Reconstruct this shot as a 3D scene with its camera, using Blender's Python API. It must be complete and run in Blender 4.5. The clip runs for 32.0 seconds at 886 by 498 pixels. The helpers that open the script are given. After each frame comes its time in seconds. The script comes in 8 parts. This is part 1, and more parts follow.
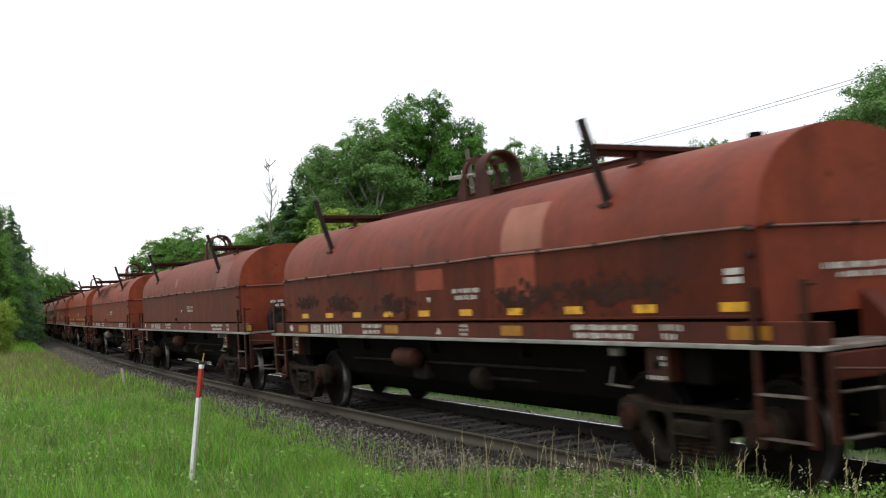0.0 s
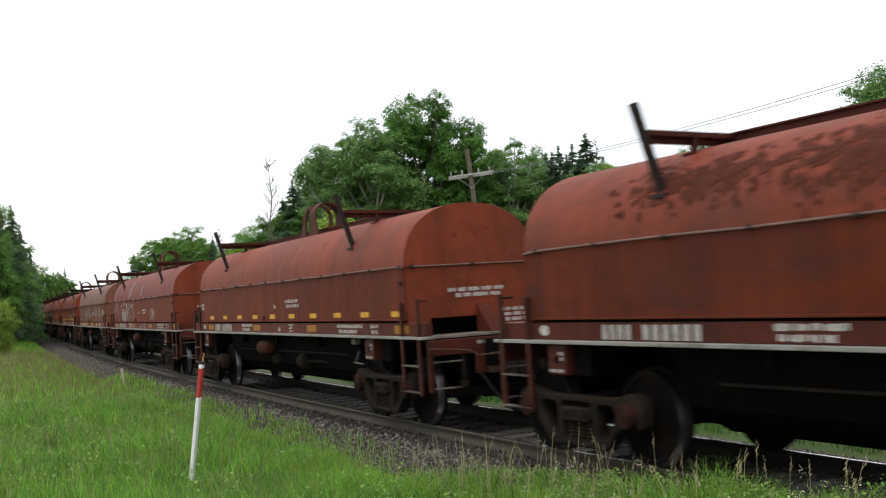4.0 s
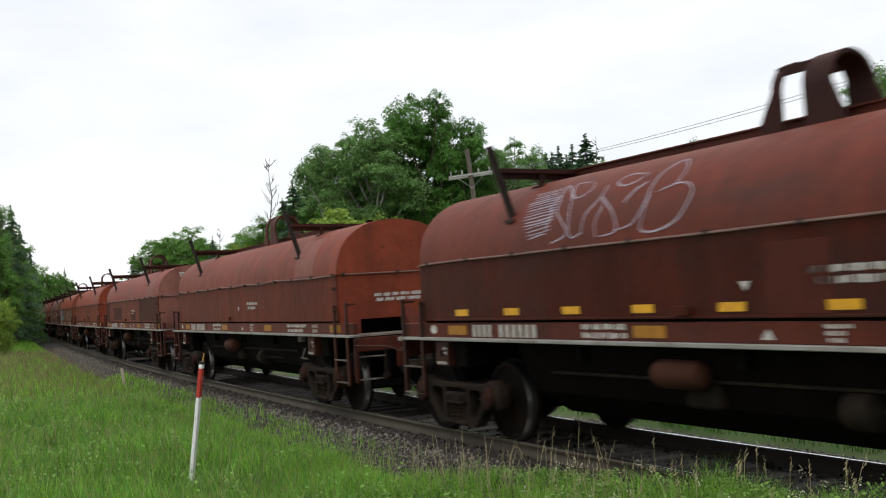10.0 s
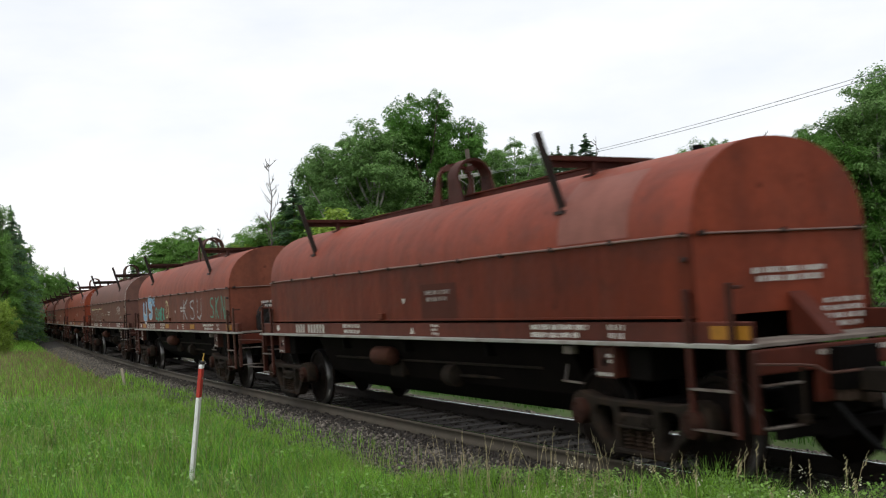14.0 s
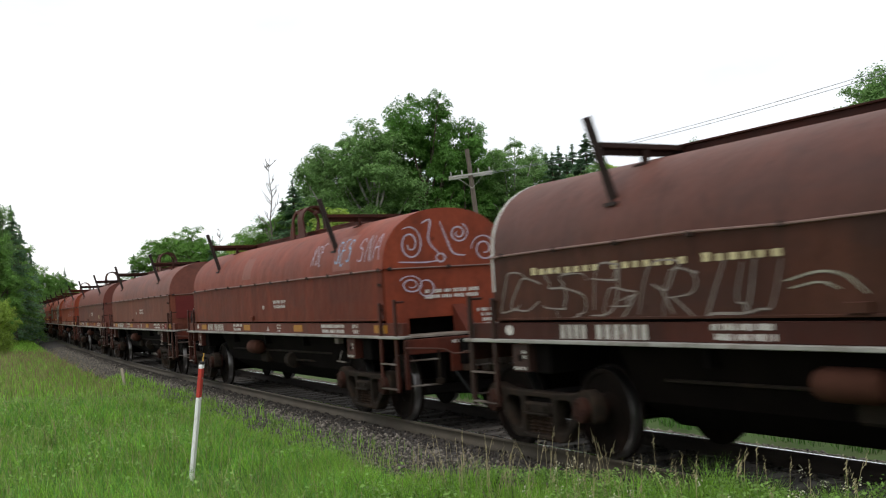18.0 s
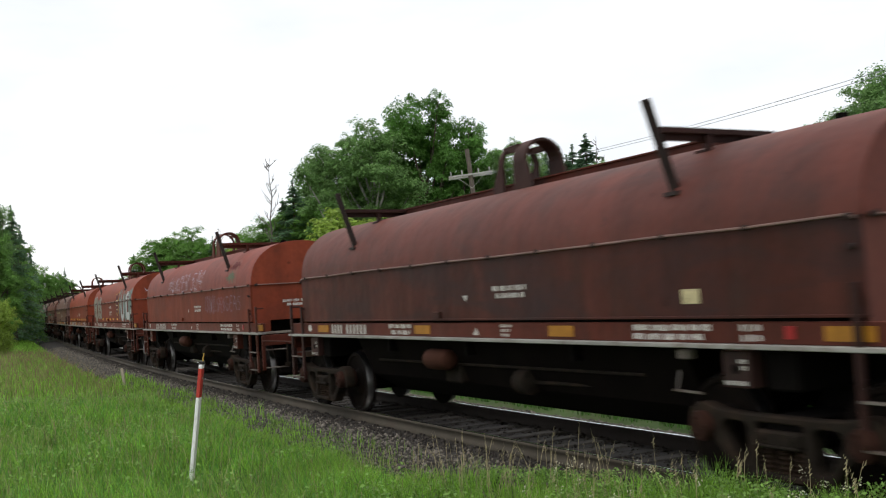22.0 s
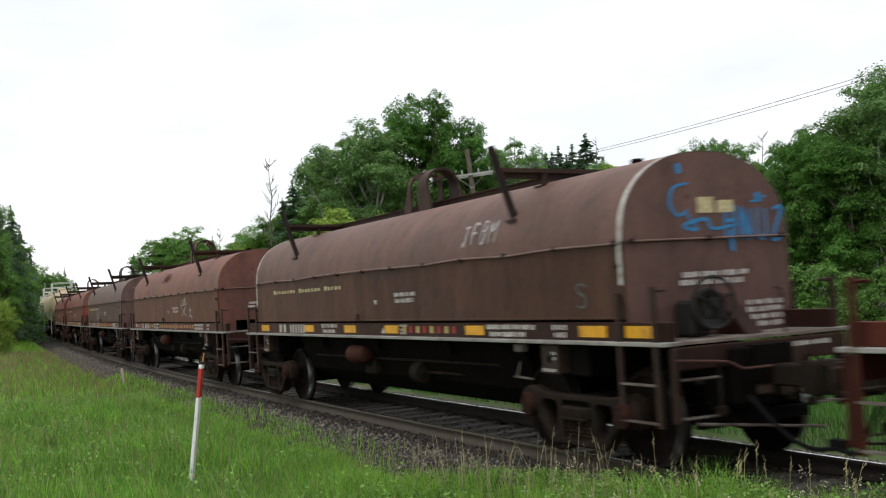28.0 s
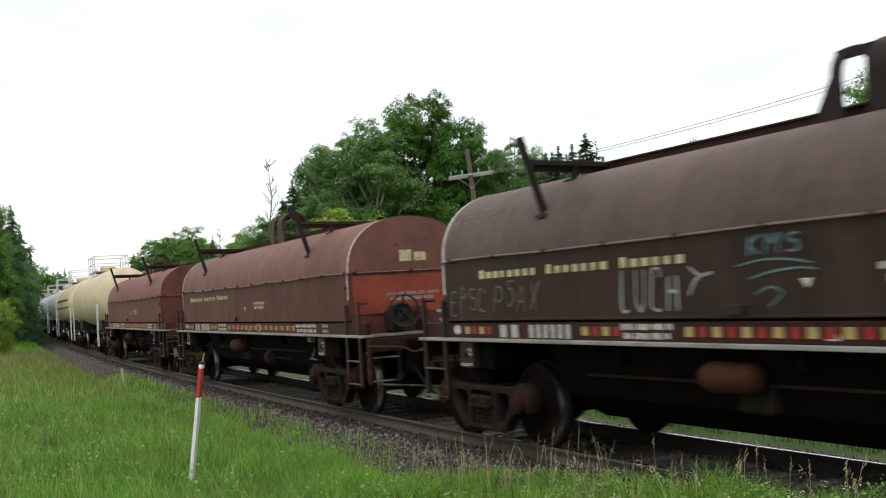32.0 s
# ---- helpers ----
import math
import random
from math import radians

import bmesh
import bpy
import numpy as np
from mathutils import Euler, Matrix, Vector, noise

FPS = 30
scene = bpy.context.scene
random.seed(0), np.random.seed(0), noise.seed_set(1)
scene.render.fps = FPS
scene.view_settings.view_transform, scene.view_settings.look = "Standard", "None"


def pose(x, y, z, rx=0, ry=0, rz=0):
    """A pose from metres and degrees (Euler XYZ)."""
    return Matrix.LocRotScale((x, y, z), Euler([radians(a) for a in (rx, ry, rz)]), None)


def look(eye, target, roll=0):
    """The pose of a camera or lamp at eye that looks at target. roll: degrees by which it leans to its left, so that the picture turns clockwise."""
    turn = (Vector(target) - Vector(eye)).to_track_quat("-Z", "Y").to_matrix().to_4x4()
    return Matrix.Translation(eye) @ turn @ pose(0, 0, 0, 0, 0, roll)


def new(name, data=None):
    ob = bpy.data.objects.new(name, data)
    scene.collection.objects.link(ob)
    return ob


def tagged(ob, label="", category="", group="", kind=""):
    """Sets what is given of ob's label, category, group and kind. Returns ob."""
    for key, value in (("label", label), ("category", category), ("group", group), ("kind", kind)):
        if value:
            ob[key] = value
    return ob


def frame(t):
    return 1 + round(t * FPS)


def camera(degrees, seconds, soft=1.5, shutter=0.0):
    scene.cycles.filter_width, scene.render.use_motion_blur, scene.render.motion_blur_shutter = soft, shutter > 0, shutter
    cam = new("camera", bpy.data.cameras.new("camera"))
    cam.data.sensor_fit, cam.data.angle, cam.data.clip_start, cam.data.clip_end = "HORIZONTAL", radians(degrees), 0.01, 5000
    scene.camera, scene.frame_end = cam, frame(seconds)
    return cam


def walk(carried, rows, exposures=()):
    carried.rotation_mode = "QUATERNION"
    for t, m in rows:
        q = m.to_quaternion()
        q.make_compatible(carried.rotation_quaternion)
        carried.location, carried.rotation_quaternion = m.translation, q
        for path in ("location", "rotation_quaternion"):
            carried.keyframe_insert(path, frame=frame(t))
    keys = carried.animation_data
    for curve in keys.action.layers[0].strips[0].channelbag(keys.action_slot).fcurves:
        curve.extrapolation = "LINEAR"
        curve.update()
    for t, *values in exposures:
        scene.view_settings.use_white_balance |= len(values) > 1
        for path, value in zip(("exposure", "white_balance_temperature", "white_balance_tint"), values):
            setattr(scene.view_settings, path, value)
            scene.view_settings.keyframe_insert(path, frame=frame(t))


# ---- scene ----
import itertools

# camera: on a tripod beside the line, level with the deck of the cars
EYE = 1.83
cam = camera(44.9, 32.0, soft=1.15, shutter=0.3)
VIEW = look((0, 0, EYE), (0, math.cos(0.0398), EYE + math.sin(0.0398)), roll=-3.52)
walk(cam, [(0, VIEW), (32.0, VIEW)], exposures=[(0.0, 0.18), (3.0, 0.18), (6.0, 0.06), (7.0, 0.02), (8.0, 0.06), (10.0, 0.0), (14.0, 0.0), (17.0, 0.05), (18.0, 0.13), (19.0, 0.08), (21.0, 0.02),
                                                (22.0, 0.07), (23.0, 0.15), (24.0, 0.02), (25.0, -0.10), (27.5, 0.0), (29.0, 0.13), (30.0, 0.02), (31.0, 0.04), (32.0, 0.10)])

# overcast daylight: bright cloud over a pale sky, a weak wide sun
world = bpy.data.worlds.new("overcast_sky")
scene.world = world
world.use_nodes = True
wn = world.node_tree
wn.nodes.clear()
w_out = wn.nodes.new("ShaderNodeOutputWorld")
w_bg = wn.nodes.new("ShaderNodeBackground")
w_sky = wn.nodes.new("ShaderNodeTexSky")
w_sky.sky_type = 'NISHITA'
w_sky.sun_disc = False
w_sky.sun_elevation = radians(52)
w_sky.sun_rotation = radians(200)
w_skyk = wn.nodes.new("ShaderNodeMix")
w_skyk.data_type = 'RGBA'
w_skyk.blend_type = 'MULTIPLY'
w_skyk.inputs[0].default_value = 1.0
w_skyk.inputs[7].default_value = (0.11, 0.11, 0.11, 1)
w_co = wn.nodes.new("ShaderNodeTexCoord")
w_map = wn.nodes.new("ShaderNodeMapping")
w_map.inputs["Scale"].default_value = (1.2, 1.2, 3.5)
w_noise = wn.nodes.new("ShaderNodeTexNoise")
w_noise.inputs["Scale"].default_value = 2.2
w_noise.inputs["Detail"].default_value = 6.0
w_noise.inputs["Roughness"].default_value = 0.55
w_ramp = wn.nodes.new("ShaderNodeValToRGB")
w_ramp.color_ramp.elements[0].position = 0.25
w_ramp.color_ramp.elements[0].color = (0.85, 0.91, 0.985, 1)
w_ramp.color_ramp.elements[1].position = 0.62
w_ramp.color_ramp.elements[1].color = (1.12, 1.12, 1.13, 1)
w_mix = wn.nodes.new("ShaderNodeMix")
w_mix.data_type = 'RGBA'
w_mix.inputs[0].default_value = 0.9
wn.links.new(w_co.outputs["Generated"], w_map.inputs["Vector"])
wn.links.new(w_map.outputs["Vector"], w_noise.inputs["Vector"])
wn.links.new(w_noise.outputs["Fac"], w_ramp.inputs["Fac"])
wn.links.new(w_sky.outputs["Color"], w_skyk.inputs[6])
wn.links.new(w_skyk.outputs[2], w_mix.inputs[6])
wn.links.new(w_ramp.outputs["Color"], w_mix.inputs[7])
wn.links.new(w_mix.outputs[2], w_bg.inputs["Color"])
wn.links.new(w_bg.outputs["Background"], w_out.inputs["Surface"])
w_bg.inputs["Strength"].default_value = 1.0

sun_data = bpy.data.lights.new("sun", 'SUN')
sun_data.energy = 0.7
sun_data.angle = radians(25)
sun_data.color = (1.0, 0.97, 0.92)
sun = new("sun", sun_data)
sun.matrix_world = look((-20, -40, 70), (0, 0, 0))
scene.view_settings.exposure = 0.0


# ---- materials ----
def surface(name, base, rough=0.7, metal=0.0, vary=0.25, scale=3.0, fine=40.0, bump=0.02, dirt=None, dirt_amount=0.0,
            dirt_scale=1.5, stretch=(1, 1, 1), piece=0.0, island=0.0, glow=0.0, translucent=0.0, spec=0.4):
    """A node material: two scales of colour variation, dirt with its own outline, fine relief."""
    m = bpy.data.materials.new(name)
    m.use_nodes = True
    nt = m.node_tree
    N, link = nt.nodes, nt.links.new
    bsdf = N["Principled BSDF"]
    co = N.new("ShaderNodeTexCoord")
    mp = N.new("ShaderNodeMapping")
    mp.inputs["Scale"].default_value = stretch
    link(co.outputs["Object"], mp.inputs["Vector"])
    big = N.new("ShaderNodeTexNoise")
    big.inputs["Scale"].default_value = scale
    big.inputs["Detail"].default_value = 5.0
    small = N.new("ShaderNodeTexNoise")
    small.inputs["Scale"].default_value = fine
    small.inputs["Detail"].default_value = 4.0
    link(mp.outputs["Vector"], big.inputs["Vector"])
    link(co.outputs["Object"], small.inputs["Vector"])
    add = N.new("ShaderNodeMath")
    add.operation = 'MULTIPLY_ADD'
    add.inputs[1].default_value = 0.4
    link(small.outputs["Fac"], add.inputs[0])
    link(big.outputs["Fac"], add.inputs[2])
    rng = N.new("ShaderNodeMapRange")
    rng.inputs["From Min"].default_value = 0.35
    rng.inputs["From Max"].default_value = 1.05
    rng.inputs["To Min"].default_value = 1 - vary
    rng.inputs["To Max"].default_value = 1 + vary
    link(add.outputs[0], rng.inputs["Value"])
    value = rng.outputs[0]
    if piece or island:
        src = N.new("ShaderNodeObjectInfo") if piece else N.new("ShaderNodeNewGeometry")
        r2 = N.new("ShaderNodeMapRange")
        r2.inputs["To Min"].default_value = 1 - (piece or island)
        r2.inputs["To Max"].default_value = 1 + (piece or island)
        link(src.outputs["Random" if piece else "Random Per Island"], r2.inputs["Value"])
        mul = N.new("ShaderNodeMath")
        mul.operation = 'MULTIPLY'
        link(value, mul.inputs[0])
        link(r2.outputs[0], mul.inputs[1])
        value = mul.outputs[0]
    tint = N.new("ShaderNodeVectorMath")
    tint.operation = 'SCALE'
    tint.inputs[0].default_value = base
    link(value, tint.inputs["Scale"])
    colour = tint.outputs[0]
    if dirt is not None:
        dn = N.new("ShaderNodeTexNoise")
        dn.inputs["Scale"].default_value = dirt_scale
        dn.inputs["Detail"].default_value = 8.0
        dn.inputs["Roughness"].default_value = 0.65
        link(mp.outputs["Vector"], dn.inputs["Vector"])
        dr = N.new("ShaderNodeMapRange")
        dr.inputs["From Min"].default_value = 0.48
        dr.inputs["From Max"].default_value = 0.75
        dr.inputs["To Max"].default_value = dirt_amount
        link(dn.outputs["Fac"], dr.inputs["Value"])
        mix = N.new("ShaderNodeMix")
        mix.data_type = 'RGBA'
        mix.inputs[7].default_value = (*dirt, 1)
        link(dr.outputs[0], mix.inputs[0])
        link(colour, mix.inputs[6])
        colour = mix.outputs[2]
    link(colour, bsdf.inputs["Base Color"])
    bsdf.inputs["Roughness"].default_value = rough
    bsdf.inputs["Metallic"].default_value = metal
    bsdf.inputs["Specular IOR Level"].default_value = spec
    if bump:
        bp = N.new("ShaderNodeBump")
        bp.inputs["Strength"].default_value = 0.5
        bp.inputs["Distance"].default_value = bump
        link(add.outputs[0], bp.inputs["Height"])
        link(bp.outputs["Normal"], bsdf.inputs["Normal"])
    if translucent:
        tr = N.new("ShaderNodeBsdfTranslucent")
        link(colour, tr.inputs["Color"])
        ms = N.new("ShaderNodeMixShader")
        ms.inputs[0].default_value = translucent
        link(bsdf.outputs[0], ms.inputs[1])
        link(tr.outputs[0], ms.inputs[2])
        link(ms.outputs[0], N["Material Output"].inputs["Surface"])
    if glow:
        bsdf.inputs["Emission Color"].default_value = (*base, 1)
        bsdf.inputs["Emission Strength"].default_value = glow
    return m


def paint(name, base, grime=0.5, fade=0.32, gloss=0.15, streak=0.26, soot=0.35):
    """Weathered car paint: sooty blotches and vertical streaks over a faded coat."""
    m = surface(name, base, rough=0.62, vary=fade, scale=1.1, fine=14, bump=0.004, dirt=(base[0] * 0.30 + 0.012, base[1] * 0.4 + 0.012, base[2] * 0.4 + 0.01),
                   dirt_amount=grime, dirt_scale=1.3, stretch=(1.5, 1.0, 0.55), spec=gloss)
    # chalky, dusty coat: a dull sheen at grazing angles
    pb = m.node_tree.nodes["Principled BSDF"]
    top = max(base)
    pb.inputs["Sheen Weight"].default_value = 0.20
    pb.inputs["Sheen Roughness"].default_value = 0.35
    pb.inputs["Sheen Tint"].default_value = (base[0] / top * 0.8, base[1] / top * 0.6 + 0.16, base[2] / top * 0.6 + 0.12, 1)
    # run-down streaks and small scuffs
    N, link = m.node_tree.nodes, m.node_tree.links.new
    bsdf = N["Principled BSDF"]
    src = bsdf.inputs["Base Color"].links[0].from_socket
    co = N.new("ShaderNodeTexCoord")
    for stretch, lo, hi, dmin, dmax in (((4.0, 3.0, 0.4), 0.38, 0.72, 1.05, 1.05 - streak), ((5.0, 5.0, 3.5), 0.54, 0.74, 1.0, 0.74)):
        mp = N.new("ShaderNodeMapping")
        mp.inputs["Scale"].default_value = stretch
        no = N.new("ShaderNodeTexNoise")
        no.inputs["Scale"].default_value = 1.0
        no.inputs["Detail"].default_value = 6.0
        mr = N.new("ShaderNodeMapRange")
        mr.inputs["From Min"].default_value, mr.inputs["From Max"].default_value = lo, hi
        mr.inputs["To Min"].default_value, mr.inputs["To Max"].default_value = dmin, dmax
        sc = N.new("ShaderNodeVectorMath")
        sc.operation = 'SCALE'
        link(co.outputs["Object"], mp.inputs["Vector"])
        link(mp.outputs["Vector"], no.inputs["Vector"])
        link(no.outputs["Fac"], mr.inputs["Value"])
        link(src, sc.inputs[0])
        link(mr.outputs[0], sc.inputs["Scale"])
        src = sc.outputs[0]
    # drifts of old grey soot, drawn out along the car
    mp = N.new("ShaderNodeMapping")
    mp.inputs["Scale"].default_value = (0.42, 1.0, 1.25)
    mp.inputs["Location"].default_value = (base[0] * 53, base[1] * 71, 0)
    no = N.new("ShaderNodeTexNoise")
    no.inputs["Scale"].default_value = 1.1
    no.inputs["Detail"].default_value = 7.0
    no.inputs["Roughness"].default_value = 0.62
    no.inputs["Distortion"].default_value = 0.6
    mr = N.new("ShaderNodeMapRange")
    mr.inputs["From Min"].default_value, mr.inputs["From Max"].default_value = 0.47, 0.68
    mr.inputs["To Min"].default_value, mr.inputs["To Max"].default_value = 0.0, soot
    mx = N.new("ShaderNodeMix")
    mx.data_type = 'RGBA'
    mx.inputs[7].default_value = (base[0] * 0.30 + 0.014, base[1] * 0.42 + 0.012, base[2] * 0.5 + 0.013, 1)
    link(co.outputs["Object"], mp.inputs["Vector"])
    link(mp.outputs["Vector"], no.inputs["Vector"])
    link(no.outputs["Fac"], mr.inputs["Value"])
    link(mr.outputs[0], mx.inputs[0])
    link(src, mx.inputs[6])
    src = mx.outputs[2]
    # sheets welded side by side have weathered unequally; the seams show as thin darker lines
    sep = N.new("ShaderNodeSeparateXYZ")
    link(co.outputs["Object"], sep.inputs[0])
    wob = N.new("ShaderNodeTexNoise")
    wob.inputs["Scale"].default_value = 0.8
    link(co.outputs["Object"], wob.inputs["Vector"])
    ad = N.new("ShaderNodeMath")
    ad.operation = 'MULTIPLY_ADD'
    ad.inputs[1].default_value = 0.06
    link(wob.outputs["Fac"], ad.inputs[0])
    link(sep.outputs["X"], ad.inputs[2])
    dv = N.new("ShaderNodeMath")
    dv.operation = 'DIVIDE'
    dv.inputs[1].default_value = 1.545
    link(ad.outputs[0], dv.inputs[0])
    fl = N.new("ShaderNodeMath")
    fl.operation = 'FLOOR'
    link(dv.outputs[0], fl.inputs[0])
    wh = N.new("ShaderNodeTexWhiteNoise")
    wh.noise_dimensions = '1D'
    shift = N.new("ShaderNodeMath")
    shift.operation = 'ADD'
    shift.inputs[1].default_value = base[0] * 37 + base[2] * 91
    link(fl.outputs[0], shift.inputs[0])
    link(shift.outputs[0], wh.inputs["W"])
    tone = N.new("ShaderNodeMapRange")
    tone.inputs["To Min"].default_value, tone.inputs["To Max"].default_value = 0.88, 1.08
    link(wh.outputs["Value"], tone.inputs["Value"])
    fr = N.new("ShaderNodeMath")
    fr.operation = 'FRACT'
    link(dv.outputs[0], fr.inputs[0])
    seam = N.new("ShaderNodeMapRange")
    seam.inputs["From Min"].default_value, seam.inputs["From Max"].default_value = 0.0, 0.02
    seam.inputs["To Min"].default_value, seam.inputs["To Max"].default_value = 0.80, 1.0
    link(fr.outputs[0], seam.inputs["Value"])
    tm = N.new("ShaderNodeMath")
    tm.operation = 'MULTIPLY'
    link(tone.outputs[0], tm.inputs[0])
    link(seam.outputs[0], tm.inputs[1])
    sc = N.new("ShaderNodeVectorMath")
    sc.operation = 'SCALE'
    link(src, sc.inputs[0])
    link(tm.outputs[0], sc.inputs["Scale"])
    src = sc.outputs[0]
    # small dark scars where the coat is knocked through
    no = N.new("ShaderNodeTexNoise")
    no.inputs["Scale"].default_value = 3.2
    no.inputs["Detail"].default_value = 8.0
    no.inputs["Roughness"].default_value = 0.7
    link(co.outputs["Object"], no.inputs["Vector"])
    mr = N.new("ShaderNodeMapRange")
    mr.inputs["From Min"].default_value, mr.inputs["From Max"].default_value = 0.63, 0.70
    mr.inputs["To Min"].default_value, mr.inputs["To Max"].default_value = 1.0, 0.62
    link(no.outputs["Fac"], mr.inputs["Value"])
    sc = N.new("ShaderNodeVectorMath")
    sc.operation = 'SCALE'
    link(src, sc.inputs[0])
    link(mr.outputs[0], sc.inputs["Scale"])
    link(sc.outputs[0], bsdf.inputs["Base Color"])
    # shallow dents in the sheet
    dent = N.new("ShaderNodeTexNoise")
    dent.inputs["Scale"].default_value = 1.9
    dent.inputs["Detail"].default_value = 3.0
    link(co.outputs["Object"], dent.inputs["Vector"])
    bp = N.new("ShaderNodeBump")
    bp.inputs["Strength"].default_value = 0.5
    bp.inputs["Distance"].default_value = 0.05
    link(dent.outputs["Fac"], bp.inputs["Height"])
    if bsdf.inputs["Normal"].links:
        link(bsdf.inputs["Normal"].links[0].from_socket, bp.inputs["Normal"])
    link(bp.outputs[0], bsdf.inputs["Normal"])
    return m


# near-black grime: the shade under the cars is put into this colour
M_UNDER = surface("underframe_shaded_grime", (0.0045, 0.0034, 0.0030), 0.95, vary=0.4, scale=4, bump=0.006, spec=0.08)
# grimy castings, darkened further by shade put into the base colour
M_TRUCK = surface("cast_steel_shaded_grime", (0.0165, 0.0128, 0.0098), 0.9, vary=0.45, scale=6, bump=0.006, dirt=(0.052, 0.030, 0.019), dirt_amount=0.6, dirt_scale=4, spec=0.08)
M_SPRING = surface("rusty_spring_steel", (0.034, 0.021, 0.014), 0.85, vary=0.4, scale=9, bump=0.002, spec=0.1)
M_BEARING = surface("rust_red_bearing", (0.030, 0.013, 0.009), 0.85, vary=0.5, scale=7, bump=0.004, spec=0.1, dirt=(0.045, 0.017, 0.011), dirt_amount=0.6, dirt_scale=5)
# rusty wheel steel, near black with the shade under the car put in
M_WHEEL = surface("wheel_steel_shaded_rust", (0.007, 0.005, 0.004), 0.8, vary=0.4, scale=6, bump=0.002, spec=0.06, dirt=(0.022, 0.011, 0.007), dirt_amount=0.5, dirt_scale=4)
M_TREAD = surface("wheel_tread_polished", (0.16, 0.155, 0.15), 0.35, metal=1.0, vary=0.1, bump=0)
# grime colour with the shade of the underside put into it
M_BELLY = surface("trough_belly_shaded_grime", (0.0045, 0.0030, 0.0024), 0.95, vary=0.6, scale=2, bump=0.003, spec=0.05)
M_GUIDE = surface("dark_rusty_post", (0.022, 0.011, 0.009), 0.7, vary=0.4, scale=4, bump=0.003)
M_BELT = surface("worn_belt_rod", (0.19, 0.115, 0.095), 0.6, vary=0.35, scale=4, bump=0)
M_ROD = surface("rusty_rod", (0.082, 0.034, 0.023), 0.7, vary=0.3, bump=0)
M_EDGE = surface("deck_edge_grey", (0.29, 0.28, 0.255), 0.7, vary=0.3, scale=2, dirt=(0.09, 0.05, 0.035), dirt_amount=0.9, dirt_scale=4, bump=0.003)
M_GALV = surface("worn_step_steel", (0.34, 0.31, 0.28), 0.5, metal=0.3, vary=0.3, bump=0.002)
M_RUNG = surface("dull_step_steel", (0.075, 0.052, 0.042), 0.6, vary=0.5, scale=5, bump=0.002, dirt=(0.30, 0.27, 0.24), dirt_amount=0.8, dirt_scale=3)
M_PLAT = surface("grimy_platform_plate", (0.15, 0.12, 0.10), 0.8, vary=0.35, scale=3, dirt=(0.32, 0.29, 0.25), dirt_amount=0.7, dirt_scale=2.5, bump=0.003)
M_STRIKER = surface("worn_brown_casting", (0.060, 0.040, 0.029), 0.8, vary=0.4, scale=6, bump=0.004, spec=0.1)
M_RUBBER = surface("black_rubber", (0.008, 0.008, 0.008), 0.8, bump=0.002, spec=0.1)
M_BLACK = surface("black_iron", (0.012, 0.010, 0.009), 0.7, vary=0.4, bump=0.004)
M_WHITE = surface("white_stencil", (0.52, 0.50, 0.46), 0.7, vary=0.35, scale=20, bump=0, dirt=(0.22, 0.09, 0.06), dirt_amount=0.7, dirt_scale=14)
M_NUMBER = surface("worn_white_number", (0.44, 0.42, 0.38), 0.7, vary=0.3, scale=16, bump=0, dirt=(0.20, 0.08, 0.05), dirt_amount=0.6, dirt_scale=12)
M_WHITE_NEW = surface("fresh_white_stencil", (0.78, 0.77, 0.74), 0.6, vary=0.15, scale=20, bump=0)
M_CREAM = surface("cream_lettering", (0.55, 0.47, 0.26), 0.7, vary=0.3, scale=20, bump=0, dirt=(0.12, 0.08, 0.05), dirt_amount=0.8, dirt_scale=14)
M_YELLOW = surface("yellow_reflector", (0.72, 0.36, 0.01), 0.45, vary=0.25, scale=8, bump=0, dirt=(0.2, 0.08, 0.03), dirt_amount=0.6, dirt_scale=9)
M_YELLOW_DULL = surface("sooty_yellow_reflector", (0.33, 0.14, 0.006), 0.6, vary=0.3, scale=8, bump=0)
M_REDREF = surface("red_reflector", (0.30, 0.010, 0.012), 0.35, vary=0.2, bump=0)
M_GRAF_W = surface("white_spray_paint", (0.44, 0.41, 0.39), 0.6, vary=0.35, scale=6, bump=0, dirt=(0.22, 0.12, 0.095), dirt_amount=0.9, dirt_scale=5)
M_GRAF_L = surface("pale_lilac_spray_paint", (0.42, 0.36, 0.42), 0.6, vary=0.3, scale=10, bump=0)
M_GRAF_G = surface("grey_spray_paint", (0.30, 0.31, 0.31), 0.6, vary=0.3, scale=10, bump=0)
M_GRAF_B = surface("blue_spray_paint", (0.03, 0.20, 0.42), 0.6, vary=0.3, scale=10, bump=0)
M_GRAF_T = surface("teal_spray_paint", (0.045, 0.27, 0.19), 0.6, vary=0.3, scale=10, bump=0)
M_GRAF_Y = surface("gold_paint", (0.55, 0.33, 0.05), 0.6, vary=0.3, scale=10, bump=0)
M_PATCH_PALE = surface("pale_primer_patch", (0.34, 0.145, 0.105), 0.65, vary=0.25, scale=3, bump=0.002, spec=0.1)
M_PATCH_GREY = surface("greyish_worn_patch", (0.245, 0.098, 0.078), 0.6, vary=0.25, scale=3, bump=0.002, spec=0.1)
M_PATCH_DARK = surface("dark_overpaint_patch", (0.068, 0.020, 0.013), 0.7, vary=0.25, scale=3, bump=0.002, spec=0.1)
M_PATCH_RUST = surface("lighter_red_patch", (0.27, 0.060, 0.036), 0.7, vary=0.3, scale=2, bump=0.002, dirt=(0.08, 0.03, 0.02), dirt_amount=0.6, dirt_scale=3, spec=0.15)
